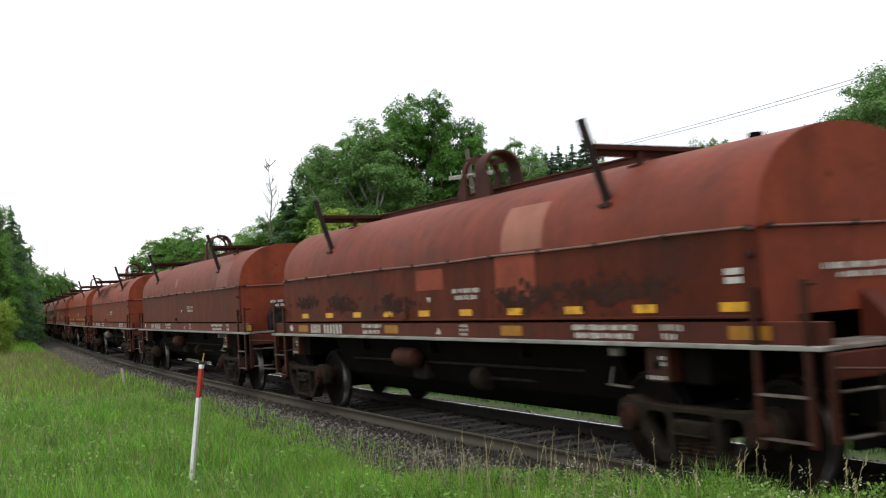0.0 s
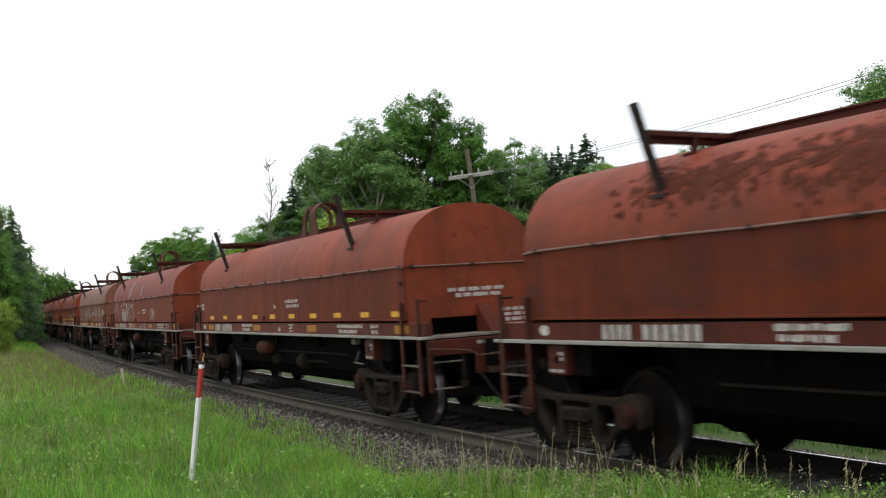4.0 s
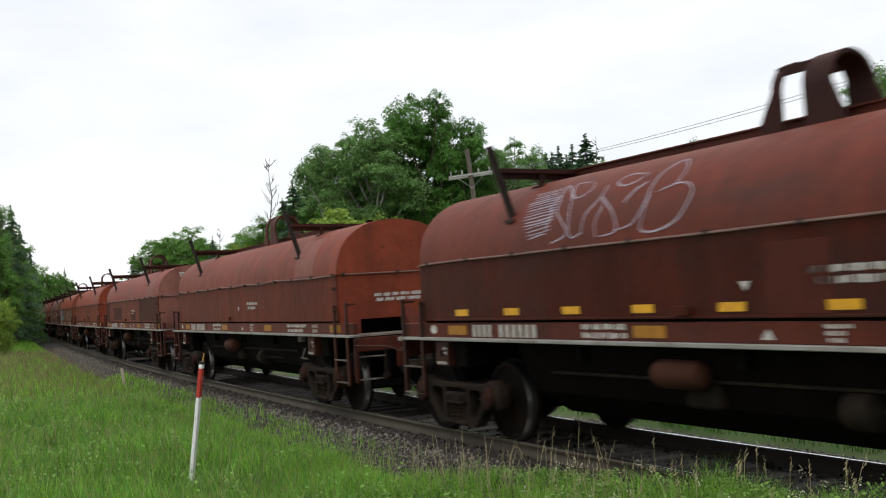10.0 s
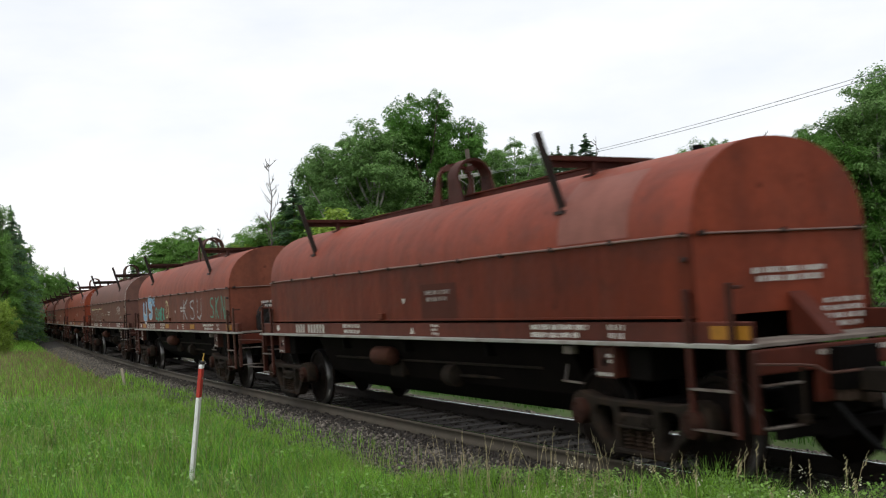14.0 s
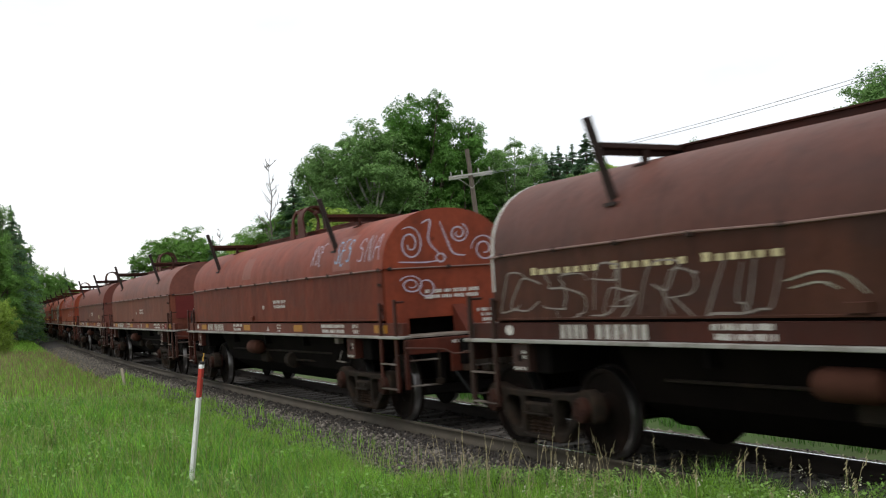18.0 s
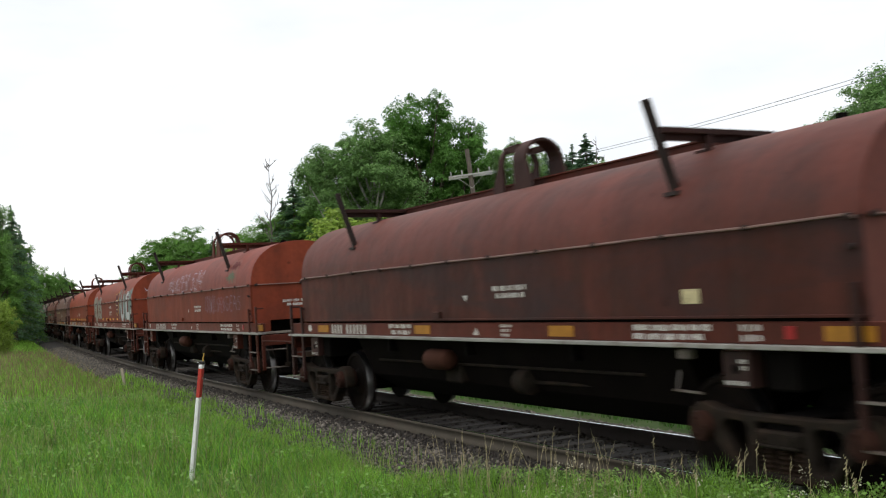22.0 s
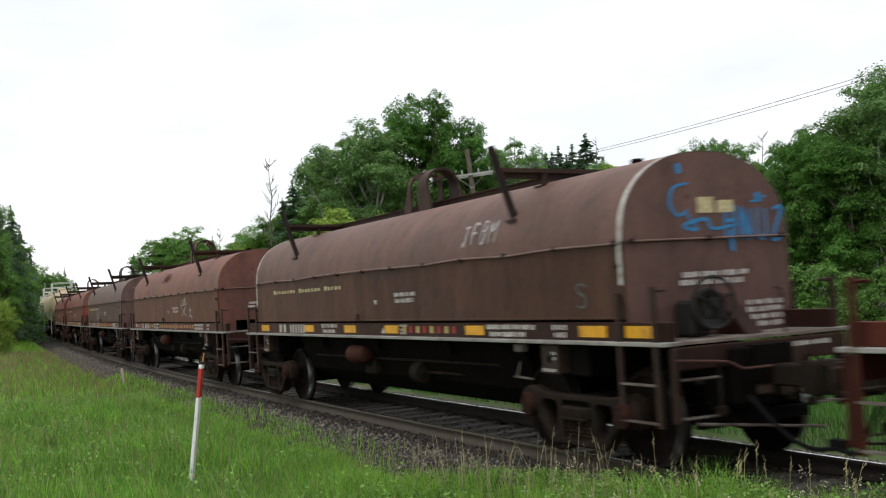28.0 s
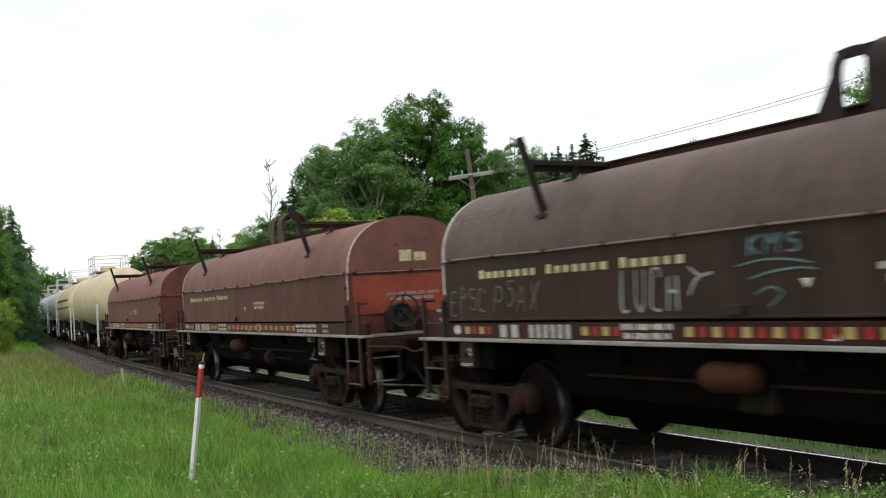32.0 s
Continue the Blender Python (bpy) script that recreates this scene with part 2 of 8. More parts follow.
M_PATCH_DULL = surface("dull_red_patch", (0.075, 0.018, 0.011), 0.75, vary=0.3, scale=3, bump=0.002, spec=0.15)
M_PATCH_WINE = surface("wine_red_patch", (0.115, 0.020, 0.018), 0.6, vary=0.25, scale=3, bump=0.002, spec=0.15)
M_SOOT = surface("soot_stain", (0.046, 0.022, 0.017), 0.85, vary=0.4, scale=6, bump=0.002, spec=0.1)
M_SMEAR = surface("thin_soot_smear", (0.098, 0.030, 0.020), 0.85, vary=0.4, scale=5, bump=0.002, spec=0.1)
M_BLOCK_Y = surface("faded_yellow_reflector", (0.40, 0.29, 0.10), 0.6, vary=0.3, scale=8, bump=0)
M_BLOCK_R = surface("faded_red_reflector", (0.26, 0.012, 0.012), 0.5, vary=0.3, scale=8, bump=0)
M_GRAF_SKY = surface("pale_blue_spray_paint", (0.20, 0.35, 0.50), 0.6, vary=0.25, scale=10, bump=0)
M_GRAF_CREAM = surface("cream_grey_spray_paint", (0.27, 0.26, 0.20), 0.6, vary=0.3, scale=6, bump=0)
M_GRAF_GREEN = surface("greenish_grey_spray_paint", (0.15, 0.20, 0.175), 0.6, vary=0.35, scale=5, bump=0)
M_GRAF_FAINT = surface("faint_grey_spray_paint", (0.15, 0.125, 0.115), 0.6, vary=0.3, scale=7, bump=0)
M_GRAF_OCHRE = surface("dull_ochre_spray_paint", (0.24, 0.155, 0.055), 0.6, vary=0.35, scale=7, bump=0)
M_GRAF_DRAB = surface("drab_grey_spray_paint", (0.25, 0.175, 0.125), 0.6, vary=0.3, scale=5, bump=0, dirt=(0.12, 0.06, 0.04), dirt_amount=0.8, dirt_scale=6)
M_GRAF_FADED = surface("faded_grey_spray_paint", (0.22, 0.19, 0.165), 0.6, vary=0.3, scale=6, bump=0, dirt=(0.10, 0.06, 0.045), dirt_amount=0.7, dirt_scale=6)
M_GRAF_DIM = surface("faded_bluish_spray_paint", (0.25, 0.19, 0.26), 0.6, vary=0.3, scale=9, bump=0)
M_GRAF_CHALK = surface("chalky_white_spray_paint", (0.46, 0.42, 0.38), 0.7, vary=0.35, scale=7, bump=0, dirt=(0.24, 0.09, 0.06), dirt_amount=0.75, dirt_scale=9)
M_GRAF_PALE = surface("pale_grey_white_spray_paint", (0.50, 0.49, 0.48), 0.6, vary=0.3, scale=4, bump=0, dirt=(0.26, 0.22, 0.21), dirt_amount=0.6, dirt_scale=4)
M_GRAF_TEAL = surface("thin_teal_spray_paint", (0.085, 0.155, 0.155), 0.6, vary=0.3, scale=8, bump=0)
M_GRAF_GREEN_DULL = surface("dull_green_spray_paint", (0.10, 0.115, 0.065), 0.7, vary=0.3, scale=6, bump=0)
M_GRAF_K = surface("black_spray_paint", (0.05, 0.06, 0.065), 0.6, vary=0.3, scale=6, bump=0)
M_GRAF_TD = surface("faded_teal_spray_paint", (0.08, 0.11, 0.105), 0.6, vary=0.3, scale=8, bump=0)
M_DRY = surface("dry_stem_brown", (0.27, 0.22, 0.11), 0.8, vary=0.3, bump=0, island=0.3, translucent=0.3)
M_WEED = surface("weed_leaf_green", (0.215, 0.365, 0.085), 0.55, vary=0.3, scale=2, bump=0, island=0.4, translucent=0.4, spec=0.25)
# far rail and tie plates: rust with the shade under the train put in
M_RAIL = surface("shaded_rail_rust", (0.022, 0.016, 0.012), 0.85, vary=0.3, scale=3, bump=0.003)
M_RAIL_DUSTY = surface("dusty_tan_rail_web", (0.064, 0.053, 0.037), 0.85, vary=0.3, scale=3, bump=0.003, dirt=(0.07, 0.045, 0.03), dirt_amount=0.5, dirt_scale=2)
M_RAILTOP = surface("rail_head_polished", (0.90, 0.90, 0.90), 0.24, metal=1.0, vary=0.08, bump=0)
M_TIE = surface("weathered_tie", (0.056, 0.048, 0.040), 0.9, vary=0.5, scale=5, fine=60, bump=0.012, stretch=(1, 8, 4), piece=0.35)
M_BALLAST = surface("ballast_bed", (0.036, 0.030, 0.026), 0.95, vary=0.45, scale=6, fine=30, bump=0.05)
M_STONE = surface("ballast_stone", (0.155, 0.136, 0.112), 0.9, vary=0.3, scale=20, bump=0.004, island=0.7)
M_STONE_DARK = surface("dark_ballast_stone", (0.046, 0.038, 0.031), 0.9, vary=0.3, scale=20, bump=0.004, island=0.6)
M_SOIL = surface("meadow_soil", (0.060, 0.105, 0.020), 0.95, vary=0.4, scale=0.6, fine=12, bump=0.03, dirt=(0.13, 0.11, 0.05), dirt_amount=0.6, dirt_scale=0.5)
M_GRASS = surface("grass_green", (0.213, 0.408, 0.050), 0.55, vary=0.45, scale=0.6, fine=3, bump=0, island=0.55, translucent=0.35, dirt=(0.29, 0.39, 0.10), dirt_amount=0.55, dirt_scale=0.5, spec=0.3)
M_BLUE_GRASS = surface("bluish_grass_green", (0.13, 0.32, 0.06), 0.55, vary=0.4, scale=0.6, fine=3, bump=0, island=0.5, translucent=0.35, spec=0.3)
M_FAR_GRASS = surface("deep_green_verge_grass", (0.088, 0.205, 0.040), 0.6, vary=0.45, scale=0.8, fine=3, bump=0, island=0.5, translucent=0.3, spec=0.2)
M_STRAW = surface("seed_head_straw", (0.42, 0.36, 0.20), 0.8, vary=0.3, bump=0, island=0.3, translucent=0.3)
M_BARK = surface("bark_grey_brown", (0.12, 0.09, 0.07), 0.9, vary=0.4, scale=6, fine=25, bump=0.03, stretch=(1, 1, 0.3))
M_BARK_PALE = surface("bark_pale_grey", (0.34, 0.32, 0.29), 0.9, vary=0.4, scale=6, fine=25, bump=0.02, stretch=(1, 1, 0.3))
M_BARK_GREY = surface("dead_grey_bark", (0.16, 0.14, 0.125), 0.9, vary=0.3, scale=6, bump=0.01)
M_POLE = surface("weathered_pole_wood", (0.13, 0.105, 0.085), 0.9, vary=0.35, scale=4, bump=0.01, stretch=(3, 3, 0.4))
M_ARM = surface("bleached_crossarm_wood", (0.42, 0.41, 0.38), 0.85, vary=0.3, scale=4, bump=0.006)
M_WIRE = surface("aluminium_wire", (0.30, 0.31, 0.33), 0.5, metal=0.4, vary=0.1, bump=0)


def leafage(name, base, vary=0.5):
    return surface(name, base, rough=0.6, vary=vary, scale=0.5, fine=2.5, bump=0, island=0.28, translucent=0.45, spec=0.25)


M_LEAF_DARK = leafage("maple_leaf_dark", (0.112, 0.250, 0.048))
M_LEAF_MID = leafage("broadleaf_green", (0.158, 0.310, 0.066))
M_LEAF_PALE = leafage("pale_aspen_leaf", (0.180, 0.315, 0.100))
M_LEAF_LIME = leafage("young_lime_green_leaf", (0.30, 0.42, 0.075))
M_LEAF_SPRUCE = leafage("spruce_needle", (0.125, 0.225, 0.115))
M_POST_WHITE = surface("white_post_paint", (0.88, 0.88, 0.86), 0.5, vary=0.05, scale=4, bump=0.001, dirt=(0.30, 0.28, 0.22), dirt_amount=0.5, dirt_scale=5)
M_POST_RED = surface("red_post_paint", (0.48, 0.045, 0.03), 0.5, vary=0.12, scale=6, bump=0.001)


# ---- mesh helpers ----
def mesh_of(name, bm, material, smooth=None):
    me = bpy.data.meshes.new(name)
    bmesh.ops.recalc_face_normals(bm, faces=bm.faces)
    bm.to_mesh(me)
    bm.free()
    for mt in (material if isinstance(material, (list, tuple)) else (material,)):
        me.materials.append(mt)
    if smooth:
        me.shade_smooth()
        me.set_sharp_from_angle(angle=radians(smooth))
    return me


def part(name, bm, material, parent, label="", smooth=35, at=None):
    """Links a bmesh as one mesh object under a thing or a part."""
    me = bm if isinstance(bm, bpy.types.Mesh) else mesh_of(name, bm, material, smooth)
    ob = new(name, me)
    ob.parent = parent
    if at is not None:
        ob.matrix_basis = at
    if label:
        ob["label"] = label
    return ob


def raw_mesh(name, verts, faces, material, smooth=False):
    """A mesh from arrays computed in bulk."""
    me = bpy.data.meshes.new(name)
    verts = np.asarray(verts, np.float32)
    faces = np.asarray(faces, np.int32)
    k = faces.shape[1]
    me.vertices.add(len(verts))
    me.vertices.foreach_set("co", verts.ravel())
    me.loops.add(faces.size)
    me.loops.foreach_set("vertex_index", faces.ravel())
    me.polygons.add(len(faces))
    me.polygons.foreach_set("loop_start", np.arange(0, faces.size, k, dtype=np.int32))
    me.update(calc_edges=True)
    me.materials.append(material)
    if smooth:
        me.shade_smooth()
    return me


def box(bm, x0, y0, z0, x1, y1, z1, bevel=0.0, mat=0):
    r = bmesh.ops.create_cube(bm, size=1.0)
    vs = r["verts"]
    for v in vs:
        v.co = ((x0 + x1) / 2 + v.co.x * (x1 - x0), (y0 + y1) / 2 + v.co.y * (y1 - y0), (z0 + z1) / 2 + v.co.z * (z1 - z0))
    fs = list({f for v in vs for f in v.link_faces})
    for f in fs:
        f.material_index = mat
    if bevel:
        es = list({e for v in vs for e in v.link_edges})
        bmesh.ops.bevel(bm, geom=es, offset=bevel, segments=1, affect='EDGES')
    return bm


def rod(bm, a, b, r, r2=None, seg=8, mat=0):
    a, b = Vector(a), Vector(b)
    d = b - a
    res = bmesh.ops.create_cone(bm, cap_ends=True, segments=seg, radius1=r, radius2=r if r2 is None else r2, depth=d.length)
    m = Matrix.Translation((a + b) / 2) @ d.to_track_quat("Z", "Y").to_matrix().to_4x4()
    bmesh.ops.transform(bm, matrix=m, verts=res["verts"])
    if mat:
        for f in {f for v in res["verts"] for f in v.link_faces}:
            f.material_index = mat
    return bm


def bar(bm, a, b, w, h, up=(0, 0, 1), mat=0):
    """A square-edged bar from a to b, w wide and h deep."""
    a, b = Vector(a), Vector(b)
    d = (b - a).normalized()
    s = d.cross(Vector(up)).normalized() * (w / 2)
    u = s.normalized().cross(d).normalized() * (h / 2)
    vs = [bm.verts.new(p + i * s + j * u) for p in (a, b) for i, j in ((-1, -1), (1, -1), (1, 1), (-1, 1))]
    for q in ((0, 1, 2, 3), (7, 6, 5, 4), (0, 4, 5, 1), (1, 5, 6, 2), (2, 6, 7, 3), (3, 7, 4, 0)):
        bm.faces.new([vs[i] for i in q]).material_index = mat
    return bm


def prism(bm, pts, y0, y1, mat=0):
    """A plate with outline pts (x, z), from y0 to y1."""
    lo = [bm.verts.new((x, y0, z)) for x, z in pts]
    hi = [bm.verts.new((x, y1, z)) for x, z in pts]
    bm.faces.new(lo).material_index = mat
    bm.faces.new(hi[::-1]).material_index = mat
    n = len(pts)
    for i in range(n):
        bm.faces.new((lo[i], hi[i], hi[(i + 1) % n], lo[(i + 1) % n])).material_index = mat
    return bm


def lathe(bm, profile, seg=28, axis="y", at=(0, 0, 0), mats=None):
    """A turned solid: profile of (radius, place along the axis)."""
    rings = []
    for r, h in profile:
        ring = []
        for i in range(seg):
            t = 2 * math.pi * i / seg
            c, s = r * math.cos(t), r * math.sin(t)
            p = {"y": (c, h, s), "x": (h, c, s), "z": (c, s, h)}[axis]
            ring.append(bm.verts.new((p[0] + at[0], p[1] + at[1], p[2] + at[2])))
        rings.append(ring)
    for k in range(len(rings) - 1):
        for i in range(seg):
            j = (i + 1) % seg
            f = bm.faces.new((rings[k][i], rings[k][j], rings[k + 1][j], rings[k + 1][i]))
            f.material_index = mats[k] if mats else 0
    bm.faces.new(rings[0])
    bm.faces.new(rings[-1][::-1])
    return bm


def tube_path(bm, pts, r, seg=6):
    """A bent round bar through pts, in one piece."""
    pts = [Vector(p) for p in pts]
    closed = (pts[0] - pts[-1]).length < 1e-6
    if closed:
        pts = pts[:-1]
    n = len(pts)
    rings = []
    ref = None
    for i, p in enumerate(pts):
        q0 = pts[(i - 1) % n] if closed or i > 0 else p
        q1 = pts[(i + 1) % n] if closed or i < n - 1 else p
        d = (q1 - q0).normalized()
        if ref is None:
            ref = Vector((0, 0, 1)) if abs(d.z) < 0.9 else Vector((1, 0, 0))
        u = (ref - d * ref.dot(d)).normalized()
        w = d.cross(u)
        rings.append([bm.verts.new(p + (u * math.cos(2 * math.pi * k / seg) + w * math.sin(2 * math.pi * k / seg)) * r) for k in range(seg)])
        ref = u
    for i in range(n if closed else n - 1):
        a, b = rings[i], rings[(i + 1) % n]
        for k in range(seg):
            bm.faces.new((a[k], a[(k + 1) % seg], b[(k + 1) % seg], b[k]))
    if not closed:
        bm.faces.new(rings[0][::-1])
        bm.faces.new(rings[-1])
    return bm


BM = bmesh.new


# ---- the line of the track ----
TH0, K0, K1 = -1.100281, 0.002116, 2.9e-05
X0, Y0 = 2.5486, 11.0360
_s = np.arange(-330.0, 140.0, 0.25)
_sc = np.clip(_s, -260.0, 60.0)
_th = TH0 + K0 * _sc + K1 * _sc * _sc / 2 + (_s - _sc) * 0.002
_i0 = int(np.argmin(np.abs(_s)))
_x = np.cumsum(np.cos(_th)) * 0.25
_y = np.cumsum(np.sin(_th)) * 0.25
_x += X0 - _x[_i0]
_y += Y0 - _y[_i0]


def track(s, lateral=0.0):
    """x and y on the track at s metres, shifted to the right of travel."""
    th = np.interp(s, _s, _th)
    return np.interp(s, _s, _x) + np.sin(th) * lateral, np.interp(s, _s, _y) - np.cos(th) * lateral


def along(s):
    return float(np.interp(s, _s, _th))


def nearest_track(x, y):
    """s and the lateral distance of points from the track."""
    S = np.arange(-320.0, 130.0, 1.0)
    tx, ty = track(S)
    d2 = (np.asarray(x)[:, None] - tx[None]) ** 2 + (np.asarray(y)[:, None] - ty[None]) ** 2
    i = d2.argmin(1)
    th = np.interp(S[i], _s, _th)
    return S[i], (np.asarray(x) - tx[i]) * np.sin(th) - (np.asarray(y) - ty[i]) * np.cos(th)


# ---- ground, ballast, rails, ties ----
def ground_height(x, y):
    """The lie of the land: a shallow ditch by the line, a bank on the left, a low rise behind the trees."""
    x, y = np.asarray(x, float), np.asarray(y, float)
    s, lat = nearest_track(x.ravel(), y.ravel())
    s, lat = s.reshape(x.shape), lat.reshape(x.shape)
    z = np.full(x.shape, -0.30)
    near = np.clip((lat - 2.3) / 2.5, 0, 1)
    z = z + near * 0.18
    z = z + np.clip((lat - 8) / 20, 0, 1) * 0.5 + np.clip((lat - 6) / 25, 0, 1) * np.clip((y - 35) / 60, 0, 1) * 1.8
    z = z + np.clip((-lat - 12) / 60, 0, 1) * 1.5
    z = z + 0.05 * np.sin(x * 0.9 + 1) * np.sin(y * 0.7) * np.clip(np.abs(lat) - 2.6, 0, 1)
    z = np.where(np.abs(lat) < 2.2, -0.42, z)
    return z


def bed_height(lat):
    """Top of the ballast: level with the tie ends on the near shoulder, lower elsewhere."""
    return np.interp(lat, [-3.2, -2.3, -1.5, -0.95, -0.62, -0.55, 0.55, 0.62, 0.88, 1.02, 1.65, 2.3, 3.2], [-0.55, -0.34, -0.19, -0.19, -0.20, -0.188, -0.188, -0.20, -0.165, -0.128, -0.155, -0.31, -0.55])


def footing(x, y):
    """The surface that plants stand on: the land, or the ballast shoulder where it is higher."""
    z = ground_height(x, y)
    _, lat = nearest_track(x, y)
    return np.maximum(z, bed_height(lat))


def build_ground():
    ax = np.unique(np.concatenate([np.arange(-40, 40, 1.0), np.arange(-160, 160, 6.0), np.arange(-1500, 1501, 150.0)]))
    ay = np.unique(np.concatenate([np.arange(-10, 60, 1.0), np.arange(-60, 200, 6.0), np.arange(-1500, 2501, 150.0)]))
    gx, gy = np.meshgrid(ax, ay)
    gz = ground_height(gx, gy)
    nx, ny = len(ax), len(ay)
    idx = np.arange(nx * ny).reshape(ny, nx)
    f = np.stack([idx[:-1, :-1], idx[:-1, 1:], idx[1:, 1:], idx[1:, :-1]], -1).reshape(-1, 4)
    me = raw_mesh("ground", np.stack([gx, gy, gz], -1).reshape(-1, 3), f, M_SOIL, smooth=True)
    tagged(new("ground", me), "grassy meadow ground beside the railway line", "ground", kind="structure")


def sweep(profile, s0, s1, step, name, mats, mat_of=None):
    """A section (lateral, z) carried along the track."""
    S = np.arange(s0, s1 + 1e-6, step)
    n = len(profile)
    V = []
    for s in S:
        for lat, z in profile:
            x, y = track(s, lat)
            V.append((x, y, z))
    F = []
    M = []
    for i in range(len(S) - 1):
        for j in range(n - 1):
            F.append((i * n + j, i * n + j + 1, (i + 1) * n + j + 1, (i + 1) * n + j))
            M.append(mat_of(j) if mat_of else 0)
    me = raw_mesh(name, V, F, mats[0])
    for mt in mats[1:]:
        me.materials.append(mt)
    me.polygons.foreach_set("material_index", np.array(M, np.int32))
    return me


def build_track():
    bed = new("trackbed", sweep([(q, float(bed_height(q))) for q in (-3.2, -2.3, -1.5, -0.95, -0.62, -0.55, 0.55, 0.62, 0.88, 1.02, 1.65, 2.3, 3.2)], -320, 120, 1.0, "trackbed", [M_BALLAST]))
    tagged(bed, "dark grey gravel ballast bed of the railway track", "track bed", kind="structure")
    head = [(-0.060, -0.172), (-0.075, -0.16), (-0.012, -0.13), (-0.010, -0.05), (-0.034, -0.038), (-0.036, -0.008), (-0.026, 0.0),
            (0.026, 0.0), (0.036, -0.008), (0.034, -0.038), (0.010, -0.05), (0.012, -0.13), (0.075, -0.16), (0.060, -0.172)]
    for lat, nm in ((0.753, "rail"), (-0.753, "rail")):
        # the far rail takes the shaded copy of the rail colour
        r = new(nm, sweep([(lat + a, z) for a, z in head], -320, 120, 1.0, nm, [M_RAIL_DUSTY if lat > 0 else M_RAIL, M_RAILTOP], lambda j: 1 if j == 6 else 0))
        tagged(r, "steel rail with rusty web and polished head", "rail", group="rails of the track", kind="structure")
    # ties: single pieces along the stretch that lies nearest, the far ones joined
    bm = BM()
    box(bm, -0.11, -1.28, -0.33, 0.11, 1.28, -0.165, bevel=0.015)
    tie_me = mesh_of("tie", bm, M_TIE, 30)
    plate = BM()
    for sgn in (-1, 1):
        box(plate, -0.09, sgn * 0.753 - 0.17, -0.168, 0.09, sgn * 0.753 + 0.17, -0.155)
        for dx in (-0.06, 0.06):
            for dy in (-0.1, 0.1):
                box(plate, dx - 0.012, sgn * 0.753 + dy - 0.012, -0.16, dx + 0.012, sgn * 0.753 + dy + 0.012, -0.13)
    plate_me = mesh_of("tie_plate", plate, M_RAIL)
    rnd = random.Random(5)
    for i in range(130):
        s = -52 + i * 0.56
        x, y = track(s)
        t = new("tie", tie_me)
        t.parent = bed
        t.matrix_basis = pose(x, y, rnd.uniform(-0.012, 0.006), rnd.uniform(-0.5, 0.5), 0, math.degrees(along(s)) + rnd.uniform(-1.2, 1.2))
        p = new("tie_plate", plate_me)
        p.parent = t
    bm = BM()
    for i in list(range(-420, -94)) + list(range(37, 110)):
        s = i * 0.56
        x, y = track(s)
        n0 = len(bm.verts)
        box(bm, -0.11, -1.28, -0.33, 0.11, 1.28, -0.165)
        bm.verts.ensure_lookup_table()
        bmesh.ops.transform(bm, matrix=pose(x, y, 0, 0, 0, math.degrees(along(s))), verts=bm.verts[n0:])
    far = part("far_ties", bm, M_TIE, bed, smooth=None)
    far["kind"] = "stuff"


def scatter_rocks():
    """Loose ballast stones on the shoulders and between the ties."""
    rng = np.random.default_rng(3)
    iv = np.array([(1, 0, 0), (-1, 0, 0), (0, 1, 0), (0, -1, 0), (0, 0, 1), (0, 0, -1)], float)
    jf = np.array([(0, 2, 4), (2, 1, 4), (1, 3, 4), (3, 0, 4), (2, 0, 5), (1, 2, 5), (3, 1, 5), (0, 3, 5)])
    k = len(iv)
    n = 84000
    s = -62 + 72 * rng.random(n) ** 0.75
    lat = np.where(rng.random(n) < 0.55, rng.uniform(0.95, 2.7, n), np.where(rng.random(n) < 0.28, rng.uniform(-0.7, 0.7, n), rng.uniform(-3.3, -0.9, n)))
    size = rng.uniform(0.011, 0.028, n) * np.where(rng.random(n) < 0.05, 1.7, 1.0)
    x, y = track(s, lat)
    al = np.abs(lat)
    z = bed_height(lat) + size * 0.35
    jitter = iv[None] * rng.uniform(0.6, 1.3, (n, k, 1)) * size[:, None, None] * np.stack([rng.uniform(0.8, 1.3, n), rng.uniform(0.7, 1.1, n), rng.uniform(0.5, 0.9, n)], -1)[:, None, :]
    a = rng.uniform(0, 6.28, n)
    c, sn = np.cos(a)[:, None], np.sin(a)[:, None]
    vx = jitter[..., 0] * c - jitter[..., 1] * sn + x[:, None]
    vy = jitter[..., 0] * sn + jitter[..., 1] * c + y[:, None]
    vz = jitter[..., 2] + z[:, None]
    V = np.stack([vx, vy, vz], -1)
    # stones closer to the rails take the darker colour
    near_rails = al + rng.normal(0, 0.15, n) < 1.30
    for keep, mat, label in ((~near_rails, M_STONE, "loose grey and brown crushed stone on the shoulders"), (near_rails, M_STONE_DARK, "dark crushed stone between the ties")):
        m = int(keep.sum())
        F = (jf[None] + k * np.arange(m)[:, None, None]).reshape(-1, 3)
        tagged(new("ballast_stones", raw_mesh("ballast_stones", V[keep].reshape(-1, 3), F, mat)), label, "gravel", kind="stuff")


build_ground()
build_track()
scatter_rocks()


# ---- the coil cars ----
PITCH = 15.572      # coupled length of a car
HALF = 6.17         # half length of the covered body
HW = 1.065          # half width of body and cover
Z_EDGE, Z_SILL, Z_BELT, Z_TOP = 1.195, 1.47, 2.206, 3.085
TC = 4.99           # pivots on which the car follows the line
SILL_Y = HW - 0.005  # outer face of the side sills, under the lip of the trough
TRUCKS = {1: 5.20, -1: -5.34}    # truck centres along the car
PADS = {1: 4.78, -1: -5.62}      # jacking pads
POSTS = {1: 3.95, -1: -3.91}     # guide posts
